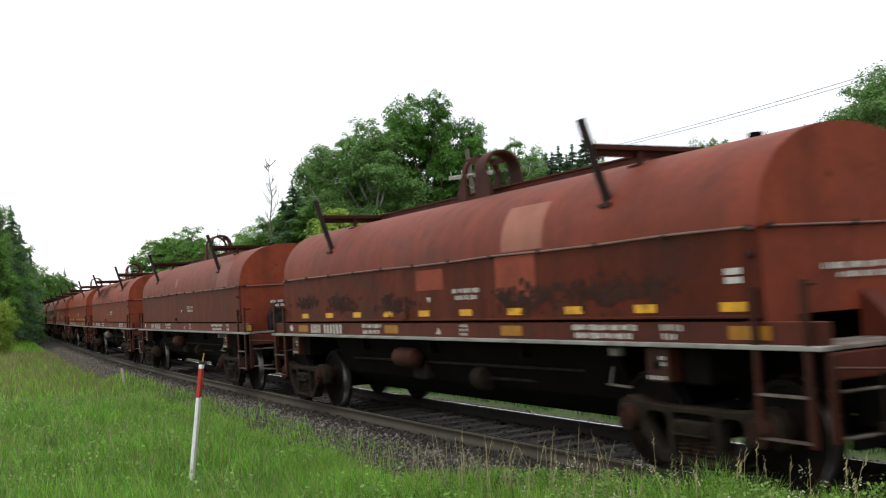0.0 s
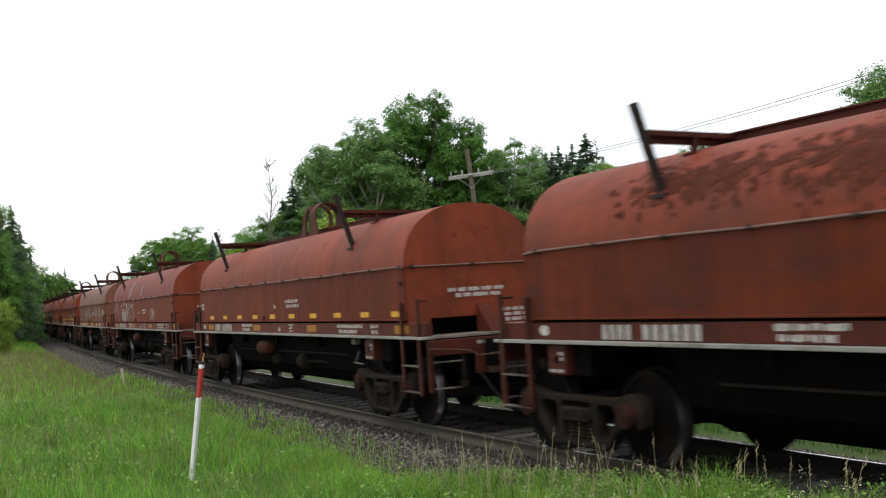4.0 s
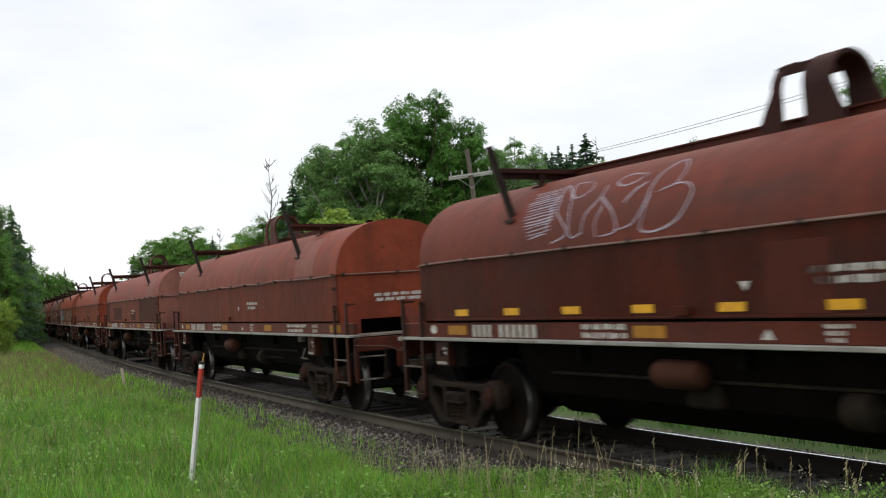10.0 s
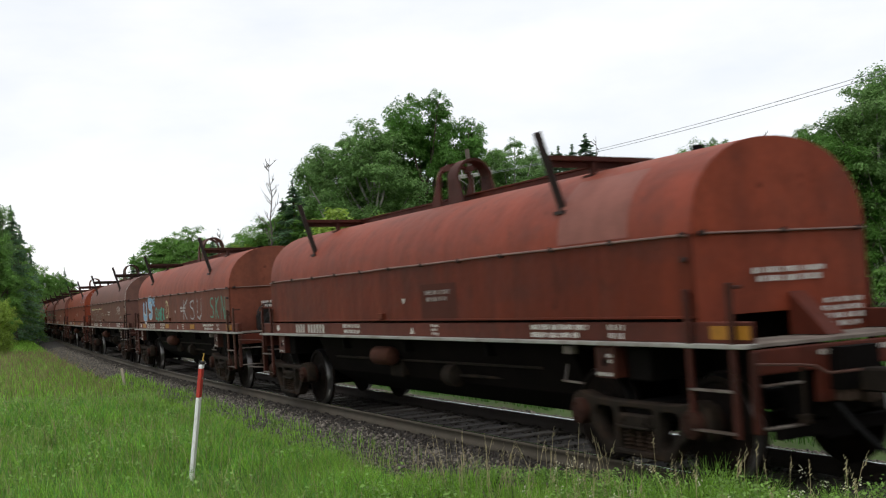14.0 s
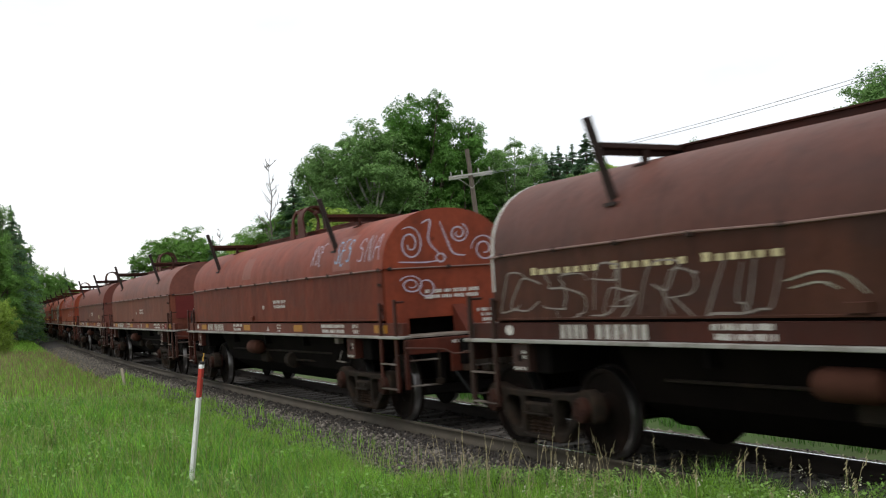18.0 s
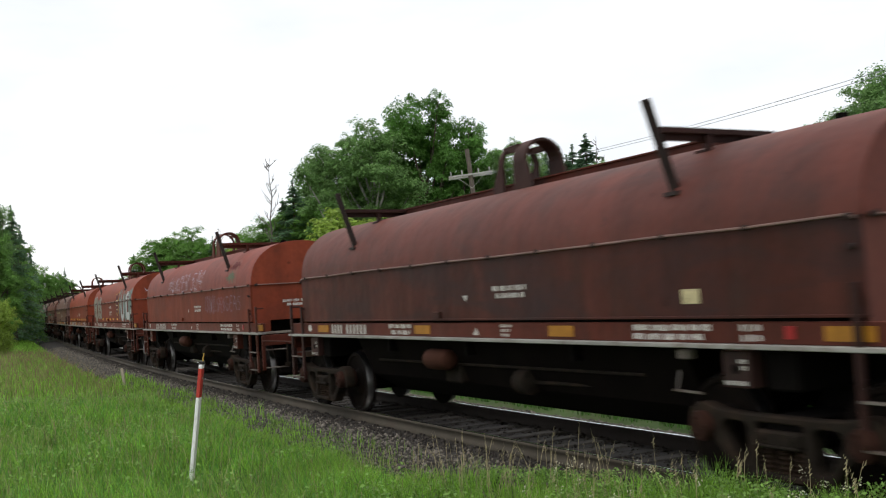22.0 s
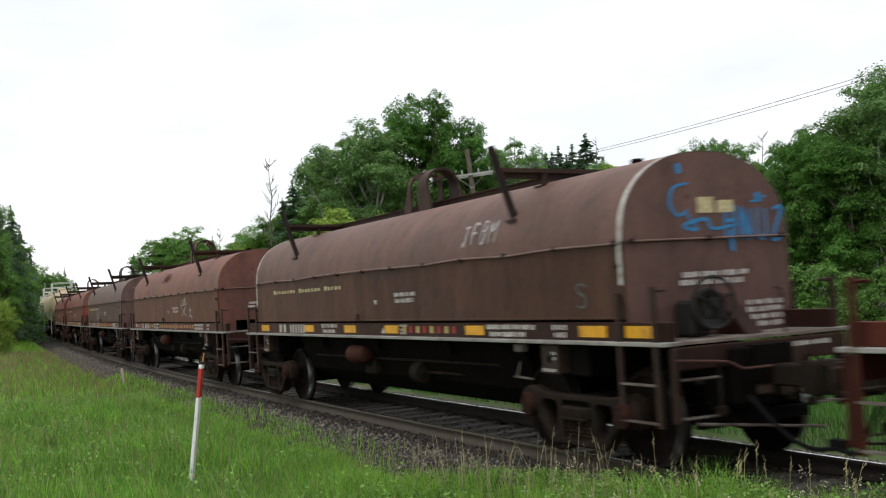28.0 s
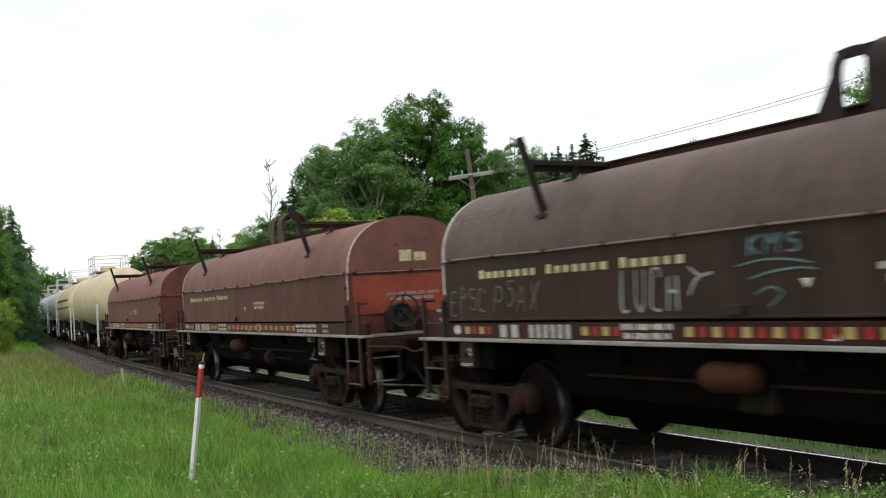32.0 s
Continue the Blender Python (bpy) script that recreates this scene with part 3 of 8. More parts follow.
HUB_Y = -0.38       # brake wheel, towards the near side
ARC = 1.52          # length of the cover's flank from the belt to the crown


def flank(v, off=0.0):
    """y and z on the near flank: v metres up from the sill, over the belt and round the cover to the crown."""
    side = Z_BELT - Z_SILL
    if v <= side:
        return -(HW + off), Z_SILL + v
    th = min((v - side) / ARC, 1.0) * math.pi / 2
    p = 2 / 2.25
    y, z = (HW + off - 0.012) * math.cos(th) ** p, (Z_TOP - Z_BELT + off) * math.sin(th) ** p
    return -y, Z_BELT + z


def arch_outline(n=22, off=0.0):
    """The cover's section from the near belt over the crown to the far belt, as (y, z)."""
    half = [flank(Z_BELT - Z_SILL + 1e-6 + ARC * i / n, off) for i in range(n + 1)]
    return half + [(-y, z) for y, z in half[-2::-1]]


def sheet(bm, f, u0, u1, v0, v1, nu, nv, mat=0):
    """A thin sheet over the surface f(u, v)."""
    g = [[bm.verts.new(f(u0 + (u1 - u0) * i / nu, v0 + (v1 - v0) * j / nv)) for j in range(nv + 1)] for i in range(nu + 1)]
    for i in range(nu):
        for j in range(nv):
            bm.faces.new((g[i][j], g[i + 1][j], g[i + 1][j + 1], g[i][j + 1])).material_index = mat
    return bm


def on_side(a, v, off=0.004):
    y, z = flank(v, off)
    return (a, y, z)


def on_end(w, z, off=0.006):
    """The leading end plate; w is metres to the near side."""
    return (HALF + 0.016 + off, -w, z)


def on_sill(a, v, off=0.004):
    return (a - 0.04, -(SILL_Y + off), Z_EDGE + v)


def ribbon(bm, f, pts, width, mat=0):
    """A brush stroke through pts on the surface f."""
    L, R = [], []
    for k, (u, v) in enumerate(pts):
        u0, v0 = pts[max(k - 1, 0)]
        u1, v1 = pts[min(k + 1, len(pts) - 1)]
        du, dv = u1 - u0, v1 - v0
        d = math.hypot(du, dv) or 1.0
        w = width * (0.55 + 0.45 * math.sin(math.pi * (k + 0.5) / len(pts)))
        L.append(bm.verts.new(f(u - dv / d * w / 2, v + du / d * w / 2)))
        R.append(bm.verts.new(f(u + dv / d * w / 2, v - du / d * w / 2)))
    for k in range(len(pts) - 1):
        bm.faces.new((L[k], L[k + 1], R[k + 1], R[k])).material_index = mat
    return bm


def spline(ctrl, n=6):
    out = []
    m = len(ctrl)
    for i in range(m - 1):
        p0, p1, p2, p3 = ctrl[max(i - 1, 0)], ctrl[i], ctrl[i + 1], ctrl[min(i + 2, m - 1)]
        for k in range(n):
            t = k / n
            out.append(tuple(0.5 * (2 * b + (c - a) * t + (2 * a - 5 * b + 4 * c - d) * t * t + (3 * b - a - 3 * c + d) * t ** 3)
                             for a, b, c, d in zip(p0, p1, p2, p3)))
    return out + [ctrl[-1]]


# hand-drawn letter shapes: strokes through points of a ten by ten cell
GLYPHS = {"A": "10 49 80,24 64", "B": "20 29 59 68 66 55 25,55 67 62 50 20", "C": "78 69 39 27 22 31 61 72", "D": "20 29 49 77 73 50 20", "E": "79 29 20 70,25 65",
          "F": "20 29 79,25 65", "G": "78 69 39 27 22 31 61 72 75 55", "H": "20 29,70 79,25 75", "I": "49 40", "J": "29 79,59 52 41 31 22", "K": "20 29,79 25 70",
          "L": "29 20 70", "M": "10 19 45 79 70", "N": "20 29 70 79", "O": "49 27 22 40 60 72 77 59 49", "P": "20 29 59 77 76 55 25", "R": "20 29 59 68 67 55 25,45 70",
          "S": "78 69 39 28 27 36 65 73 72 61 31 22", "T": "19 89,49 40", "U": "29 22 31 50 61 72 79", "W": "19 30 46 60 79", "X": "20 79,29 70",
          "Z": "29 79 20 70", "2": "27 39 69 77 75 20 80", "4": "60 69 13 83", "5": "79 29 25 56 74 72 60 30 21", ".": "40 41"}


def marker(bm, f, txt, u0, u1, v0, v1, width, seed=1, slant=0.12, wild=0.06, off=0.009):
    """Letters of GLYPHS written by hand along u0..u1: uneven, slanted, with soft corners."""
    r = random.Random(seed)
    cell = (u1 - u0) / max(len(txt), 1)
    lift = 0.0
    for i, ch in enumerate(txt):
        dy, ks = r.uniform(-wild, wild), r.uniform(1 - wild, 1 + wild)
        for stroke in GLYPHS.get(ch, "").split(","):
            pts = []
            for q in stroke.split():
                x, y = int(q[0]) / 9 + r.uniform(-wild, wild) * 0.5, int(q[1]) / 9 * ks + dy + r.uniform(-wild, wild) * 0.5
                pts.append((u0 + cell * (i + 0.02 + 0.96 * x + slant * (y - 0.5)), v0 + (v1 - v0) * min(max(y, 0.0), 1.04)))
            if len(pts) > 1:
                lift += 0.0004
                ribbon(bm, lambda u, v: f(u, v, off + lift), spline(pts, 5), width * r.uniform(0.85, 1.15))
    return bm


def line(bm, f, pts, width, off=0.009):
    """One sprayed stroke, curved through a few points."""
    return ribbon(bm, lambda u, v: f(u, v, off), spline(pts, 8), width)


def loop(bm, f, u, v, ru, rv, width, off=0.009, turns=1.0, start=0.0):
    """A sprayed ring or a spiral that closes in."""
    n = int(20 * turns)
    pts = []
    for k in range(n + 1):
        a, q = start + 6.283 * turns * k / n, 1 - (0.75 * k / n if turns > 1.2 else 0)
        pts.append((u + ru * q * math.cos(a), v + rv * q * math.sin(a)))
    return ribbon(bm, lambda a, b: f(a, b, off), pts, width)


def halo_tag(bm, f, u0, u1, v0, v1, seed):
    """A quick tag: a star, tall leaning letters, a ring over them and an ellipse under them."""
    r = random.Random(seed)
    P = lambda x, y: (u0 + (u1 - u0) * (x + r.uniform(-0.015, 0.015)), v0 + (v1 - v0) * (y + r.uniform(-0.02, 0.02)))
    for a, b in (((0.02, 0.36), (0.13, 0.52)), ((0.13, 0.34), (0.03, 0.55)), ((0.0, 0.45), (0.15, 0.45))):
        line(bm, f, [P(*a), P(*b)], 0.022)
    line(bm, f, [P(0.22, 0.95), P(0.22, 0.45), P(0.30, 0.30), P(0.38, 0.60), P(0.40, 0.92)], 0.040)
    for x in (0.44, 0.50, 0.56):
        line(bm, f, [P(x - 0.02, 0.72), P(x, 0.22)], 0.045)
    line(bm, f, [P(0.56, 0.92), P(0.66, 0.60), P(0.62, 0.28)], 0.045)
    line(bm, f, [P(0.60, 0.40), P(0.78, 0.66), P(0.90, 0.62)], 0.030)
    line(bm, f, [P(0.84, 0.74), P(0.92, 0.45), P(0.99, 0.20), P(0.90, 0.22)], 0.036)
    line(bm, f, [P(0.68, 0.24), P(0.82, 0.30)], 0.024)
    loop(bm, f, u0 + 0.50 * (u1 - u0), v0 + 0.93 * (v1 - v0), 0.10, 0.055, 0.026)
    loop(bm, f, u0 + 0.50 * (u1 - u0), v0 + 0.05 * (v1 - v0), 0.17, 0.04, 0.026)
    return bm


def digits(bm, f, u0, u1, v0, v1, count):
    """A painted number or mark as plain letter-wide bars."""
    w = (u1 - u0) / count
    for i in range(count):
        sheet(bm, f, u0 + i * w, u0 + (i + 0.60) * w, v0, v1, 1, 1)
    return bm


def stencil(bm, f, u0, u1, v0, v1, seed, lines=1, gap=0.35):
    """Lines of stencilled writing as plain bars, broken into words."""
    r = random.Random(seed)
    h = (v1 - v0) / (lines + gap * (lines - 1))
    for i in range(lines):
        top = v1 - i * h * (1 + gap)
        u = u0 + (u1 - u0) * (0.0 if i == 0 else r.uniform(0, 0.12))
        end = u1 - (u1 - u0) * (0.0 if i == 0 else r.uniform(0, 0.2))
        lw = h * 0.62
        while u < end - 0.02:
            stop = min(u + r.uniform(0.12, 0.30) * max(u1 - u0, 0.3), end)
            while u < stop - lw * 0.5:
                w = lw * r.uniform(0.75, 1.0)
                sheet(bm, f, u, u + w, top - h * r.uniform(0.85, 1.0), top - h * r.uniform(0, 0.12), 1, 1)
                u += w + h * 0.16
            u += h * 0.55
    return bm


def marks(bm, f, u0, v0, v1, count, pitch, width):
    """A row of letter-sized blocks."""
    r = random.Random(count)
    for i in range(count):
        if count > 15 and i in (8, 16):
            continue
        drop = (v1 - v0) * (0.0 if i in (0, 9, 17) else 0.22)
        v1_, width_ = v1 - drop, width * r.uniform(0.75, 1.1)
        sheet(bm, lambda u, v: f(u, v, 0.010), u0 + i * pitch, u0 + i * pitch + width_, v0, v1_, 1, 2)
    return bm


# shared meshes of the running gear
def wheelset_mesh():
    bm = BM()
    for sgn in (-1, 1):
        prof = [(0.10, 0.69), (0.13, 0.68), (0.30, 0.70), (0.40, 0.69), (0.502, 0.685), (0.504, 0.712), (0.480, 0.725), (0.475, 0.79), (0.463, 0.822), (0.415, 0.825), (0.40, 0.80), (0.22, 0.765), (0.14, 0.81), (0.11, 0.81)]
        lathe(bm, [(r, sgn * h) for r, h in prof], seg=32, mats=[0, 0, 0, 0, 0, 0, 1, 1, 0, 0, 0, 0, 0])
    lathe(bm, [(0.085, -1.0), (0.085, 1.0)], seg=12)
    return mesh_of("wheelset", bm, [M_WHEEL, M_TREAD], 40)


def rounded(pts, r, n=3):
    """The outline pts with its corners rounded to about r."""
    out = []
    m = len(pts)
    for i in range(m):
        a, b, c = Vector(pts[i - 1]), Vector(pts[i]), Vector(pts[(i + 1) % m])
        p = b + (a - b).normalized() * min(r, (a - b).length * 0.45)
        q = b + (c - b).normalized() * min(r, (c - b).length * 0.45)
        for k in range(n + 1):
            t = k / n
            out.append(p.lerp(b, t).lerp(b.lerp(q, t), t))
    return out


def cast_plate(name, outline, holes, depth, edge, material):
    """A cast plate in the x-z plane with holes through it and softened edges."""
    cu = bpy.data.curves.new(name, 'CURVE')
    cu.dimensions = '2D'
    cu.fill_mode = 'BOTH'
    cu.extrude = depth / 2 - edge
    cu.bevel_depth = edge
    cu.bevel_resolution = 1
    cu.offset = -edge
    for ring in [outline] + holes:
        sp = cu.splines.new('POLY')
        sp.points.add(len(ring) - 1)
        for p, q in zip(sp.points, ring):
            p.co = (q[0], q[1], 0, 1)
        sp.use_cyclic_u = True
    tmp = bpy.data.objects.new(name, cu)
    me = bpy.data.meshes.new_from_object(tmp)
    bpy.data.objects.remove(tmp)
    bpy.data.curves.remove(cu)
    me.transform(Matrix.Rotation(math.pi / 2, 4, 'X'))
    me.name = name
    me.materials.clear()
    me.materials.append(material)
    me.polygons.foreach_set("material_index", np.zeros(len(me.polygons), np.int32))
    return me


def mirror_outline(half):
    return half + [(-x, z) for x, z in half[::-1]]


def side_frame_mesh():
    """Cast truck side frame: a deep top chord over both axles, two rounded triangular windows and the spring opening."""
    outer = mirror_outline([(0.42, 0.585), (0.70, 0.60), (0.92, 0.66), (1.08, 0.58), (1.10, 0.33), (1.02, 0.29), (0.99, 0.45), (0.79, 0.45), (0.76, 0.30), (0.66, 0.24), (0.50, 0.06)])
    window = [(0.35, 0.51), (0.63, 0.52), (0.68, 0.43), (0.50, 0.17), (0.36, 0.15)]
    holes = [rounded(window, 0.07), rounded([(-x, z) for x, z in window][::-1], 0.07), rounded([(-0.27, 0.525), (0.27, 0.525), (0.27, 0.12), (-0.27, 0.12)], 0.04)]
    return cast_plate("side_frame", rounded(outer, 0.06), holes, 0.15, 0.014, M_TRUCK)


def spring_seat_mesh():
    """The bolster's end over the springs, with its wear plate, and the tray under them."""
    bm = BM()
    box(bm, -0.25, -0.10, 0.345, 0.25, 0.08, 0.47, bevel=0.02)
    box(bm, -0.25, -0.125, 0.335, 0.25, -0.09, 0.36, bevel=0.006)
    box(bm, -0.30, -0.105, 0.075, 0.30, 0.09, 0.125, bevel=0.012)
    for k in (-0.17, 0.17):
        rod(bm, (k, -0.10, 0.415), (k, -0.125, 0.415), 0.03, seg=8)
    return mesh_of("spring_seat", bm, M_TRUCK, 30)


def bearing_mesh():
    bm = BM()
    lathe(bm, [(0.06, -0.19), (0.125, -0.175), (0.135, -0.14), (0.135, 0.02), (0.155, 0.03), (0.155, 0.09)], seg=16)
    for i in range(3):
        t = 2 * math.pi * i / 3
        rod(bm, (0.08 * math.cos(t), -0.18, 0.08 * math.sin(t)), (0.08 * math.cos(t), -0.205, 0.08 * math.sin(t)), 0.022, seg=6)
    box(bm, -0.13, -0.06, 0.10, 0.13, 0.06, 0.17, bevel=0.015)
    return mesh_of("bearing", bm, M_BEARING, 40)


def spring_mesh():
    bm = BM()
    prof = []
    for i in range(6):
        z = 0.122 + i * 0.038
        prof += [(0.050, z), (0.076, z + 0.011), (0.050, z + 0.022)]
    lathe(bm, prof, seg=10, axis="z")
    return mesh_of("coil_spring", bm, M_SPRING, 50)


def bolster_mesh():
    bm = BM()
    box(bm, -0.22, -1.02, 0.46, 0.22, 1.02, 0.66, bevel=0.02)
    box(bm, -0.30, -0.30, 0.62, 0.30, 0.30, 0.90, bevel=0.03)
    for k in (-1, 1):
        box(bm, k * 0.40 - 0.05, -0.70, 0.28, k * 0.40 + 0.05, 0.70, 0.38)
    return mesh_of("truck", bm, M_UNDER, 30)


ME_SEAT = spring_seat_mesh()
ME_WHEEL, ME_FRAME, ME_BEAR, ME_SPRING, ME_BOLSTER = wheelset_mesh(), side_frame_mesh(), bearing_mesh(), spring_mesh(), bolster_mesh()


def add_truck(thing, a):
    """A two-axle truck under thing at a."""
    tr = part("truck", ME_BOLSTER, None, thing, "grimy cast steel two-axle truck", at=pose(a, 0, 0))
    for sgn in (-1, 1):
        part("side_frame", ME_FRAME, None, tr, at=pose(0, sgn * 1.0, 0.085))
        part("spring_seat", ME_SEAT, None, tr, at=pose(0, sgn * 1.0, 0.085, 0, 0, 0 if sgn < 0 else 180))
        for k in (-0.17, 0.0, 0.17):
            part("coil_spring", ME_SPRING, None, tr, at=pose(k, sgn * 1.0, 0.085))
        for k in (-0.889, 0.889):
            part("bearing", ME_BEAR, None, tr, at=pose(k, sgn * 0.96, 0.53, 0, 0, 0 if sgn < 0 else 180))
    for k in (-0.889, 0.889):
        part("wheelset", ME_WHEEL, None, thing, "rusty steel wheel pair with polished treads", at=pose(a + k, 0, 0.475))


def coupler_mesh(sgn):
    bm = BM()
    x = sgn * 7.05
    box(bm, min(x, x + sgn * 0.55), -0.10, 0.78, max(x, x + sgn * 0.55), 0.10, 0.98, bevel=0.02)
    prism(bm, [(x + sgn * 0.45, 0.74), (x + sgn * 0.72, 0.74), (x + sgn * 0.745, 0.80), (x + sgn * 0.745, 0.99), (x + sgn * 0.70, 1.03), (x + sgn * 0.45, 1.02)], -0.19, 0.16)
    box(bm, min(x + sgn * 0.60, x + sgn * 0.70), -0.24, 0.73, max(x + sgn * 0.60, x + sgn * 0.70), -0.12, 1.02, bevel=0.02)
    rod(bm, (x + sgn * 0.60, -0.10, 0.70), (x + sgn * 0.60, -0.10, 1.06), 0.025)
    return mesh_of("coupler", bm, M_TRUCK, 40)


def hose_mesh(sgn):
    bm = BM()
    pts = []
    for i in range(11):
        t = i / 10
        pts.append((sgn * (7.10 + 0.68 * t), -0.42 + 0.30 * t, 0.72 - 0.46 * math.sin(t * math.pi * 0.62)))
    tube_path(bm, pts, 0.022)
    box(bm, *(min(sgn * 7.74, sgn * 7.785), -0.17, 0.26, max(sgn * 7.74, sgn * 7.785), -0.06, 0.36))
    return mesh_of("air_hose", bm, M_RUBBER, 50)


COUPLERS = {k: coupler_mesh(k) for k in (-1, 1)}
HOSES = {k: hose_mesh(k) for k in (-1, 1)}


def step_parts(thing, sgn, side, mat):
    """A corner step: two stiles from above the deck to low over the rail, with rungs between them."""
    y = side * (HW + 0.05)
    a0, a1 = sgn * 6.12, sgn * 6.68
    for a, zt in ((a0, 1.72), (a1, 1.76)):
        bm = BM()
        box(bm, a - 0.032, y - 0.018, 0.46, a + 0.034, y + 0.018, zt, bevel=0.005)
        rod(bm, (a, y, zt - 0.04), (a - sgn * 0.03, y - side * 0.16, zt - 0.04), 0.016, seg=6)
        part("stile", bm, mat, thing)
    for z in (0.50, 0.85):
        bm = BM()
        box(bm, min(a0, a1), y - 0.035, z - 0.009, max(a0, a1), y + 0.02, z + 0.009)
        part("rung", bm, M_RUNG, thing, "worn steel rung")
    # end ladder beside the corner
    bm = BM()
    box(bm, min(sgn * 6.80, sgn * 6.86), min(y - side * 0.05, y - side * 0.11), 0.50, max(sgn * 6.80, sgn * 6.86), max(y - side * 0.05, y - side * 0.11), 1.18, bevel=0.01)
    part("corner_bracket", bm, mat, thing)
    for z in (0.55, 0.90):
        bm = BM()
        rod(bm, (sgn * 6.90, y - side * 0.10, z), (sgn * 6.90, y - side * 0.55, z), 0.012, seg=6)
        part("end_rung", bm, M_RUNG, thing)


def coil_car(spec):
    """A covered coil car: trough body, arched cover with its lifting gear, deck, running gear and markings."""
    P, C, S = spec["paint"], spec["cover"], spec["sill"]
    thing = new("coil_car")
    thing.empty_display_size = 0.5
    tagged(thing, spec["label"], "railcar", group="coil cars of the train")
    # trough body: two flanks and two end plates of steel sheet with thickness
    bm = BM()
    t = 0.03
    for k in (-1, 1):
        box(bm, -HALF, k * HW - (t if k > 0 else 0), Z_SILL + 0.005, HALF, k * HW + (t if k < 0 else 0), Z_BELT)
        box(bm, -HALF, min(k * (HW + 0.014), k * (HW - 0.05)), Z_SILL - 0.012, HALF, max(k * (HW + 0.014), k * (HW - 0.05)), Z_SILL + 0.012, bevel=0.004)
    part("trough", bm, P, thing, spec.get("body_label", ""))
    for k in (-1, 1):
        # the end plate reaches down to the platform; the plain end has a low pocket in it
        bm = BM()
        x0, x1 = sorted((k * HALF, k * (HALF - t)))
        lo, hi = Z_EDGE + 0.046, (1.47 if (spec["end"] == "A") == (k > 0) else Z_EDGE + 0.05)
        box(bm, x0, -HW + t, hi, x1, HW - t, Z_BELT)
        if hi > 1.3:
            box(bm, x0, -HW + t, lo, x1, -0.68, hi)
            box(bm, x0, 0.06, lo, x1, HW - t, hi)
        part("end_plate", bm, spec["end_coat"], thing)
    # arched cover
    bm = BM()
    out = arch_outline()
    rows = [[bm.verts.new((a, y, z)) for y, z in out] for a in np.linspace(-HALF - 0.01, HALF + 0.01, 9)]
    for r0, r1 in zip(rows[:-1], rows[1:]):
        for j in range(len(out) - 1):
            bm.faces.new((r0[j], r1[j], r1[j + 1], r0[j + 1]))
    for r in (rows[0], rows[-1][::-1]):
        bm.faces.new(r)
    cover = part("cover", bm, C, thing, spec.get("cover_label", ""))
    # end plate of the cover in the body paint, set just proud
    o = [(y * 0.992, Z_BELT + (z - Z_BELT) * 0.992) for y, z in out]
    for x0, x1 in ((HALF + 0.010, HALF + 0.016), (-HALF - 0.016, -HALF - 0.010)):
        bm = BM()
        va = [bm.verts.new((x0, y, z)) for y, z in o]
        vb = [bm.verts.new((x1, y, z)) for y, z in o]
        bm.faces.new(va)
        bm.faces.new(vb[::-1])
        for j in range(len(o) - 1):
            bm.faces.new((va[j], vb[j], vb[j + 1], va[j + 1]))
        part("cover_end", bm, spec.get("end_paint", spec["end_coat"]), cover)
    if spec.get("white_edge"):
        bm = BM()
        for k in range(len(out) - 1):
            if k > 30:
                break
            (ya, za), (yb, zb) = out[k], out[k + 1]
            for u0, u1 in ((HALF - 0.06, HALF + 0.012), (-HALF - 0.012, -HALF + 0.05)):
                vs = [bm.verts.new(p) for p in ((u0, ya * 1.004, za + 0.004), (u1, ya * 1.004, za + 0.004), (u1, yb * 1.004, zb + 0.004), (u0, yb * 1.004, zb + 0.004))]
                bm.faces.new(vs)
        for u0, u1 in ((HALF - 0.06, HALF), (-HALF, -HALF + 0.05)):
            sheet(bm, lambda u, v: (u, -(HW + 0.004), v), u0, u1, Z_BELT - 0.42, Z_BELT, 1, 2)
        part("edge_stripe", bm, M_WHITE, cover, "worn white edge stripe")
    # belt rods and their clamps
    for k in (-1, 1):
        bm = BM()
        rw = random.Random(spec["n"] * 7 + 3)
        sag = 0.022 if spec["n"] in (7, 11, 18, 21) else 0.009
        way = [(-HALF + 0.01, Z_BELT - 0.02)] + [(-5.9 + i * 1.09, Z_BELT + rw.uniform(-sag, sag)) for i in range(12)] + [(HALF - 0.02, Z_BELT - 0.02)]
        tube_path(bm, [(a, k * (HW + 0.022), z) for a, z in way], 0.012)
        part("belt_rod", bm, M_BELT, cover)
        bm = BM()
        rod(bm, (k * (HALF + 0.035), -HW + 0.1, Z_BELT), (k * (HALF + 0.035), HW - 0.04, Z_BELT), 0.010)
        part("belt_rod", bm, M_BELT, cover)
    for i in range(12):
        a = -5.9 + i * 1.09
        part("clamp", ME_CLAMP, None, cover, at=pose(a, -(HW + 0.012), Z_BELT - 0.005))
    for w in (-0.95, 0.0, 0.95):
        part("clamp", ME_CLAMP, None, cover, at=pose(HALF + 0.025, w, Z_BELT, 0, 0, 90))
    for z in (1.62, 1.98):
        part("clamp", ME_CLAMP, None, thing, at=pose(HALF - 0.08, -(HW + 0.012), z))
    # lifting gear on the crown
    bm = BM()
    box(bm, POSTS[-1] + 0.06, -0.04, Z_TOP - 0.02, POSTS[1] - 0.06, 0.04, Z_TOP + 0.10, bevel=0.006)
    box(bm, POSTS[-1] + 0.06, -0.075, Z_TOP + 0.090, POSTS[1] - 0.06, 0.075, Z_TOP + 0.106)
    part("ridge_bar", bm, S, cover)
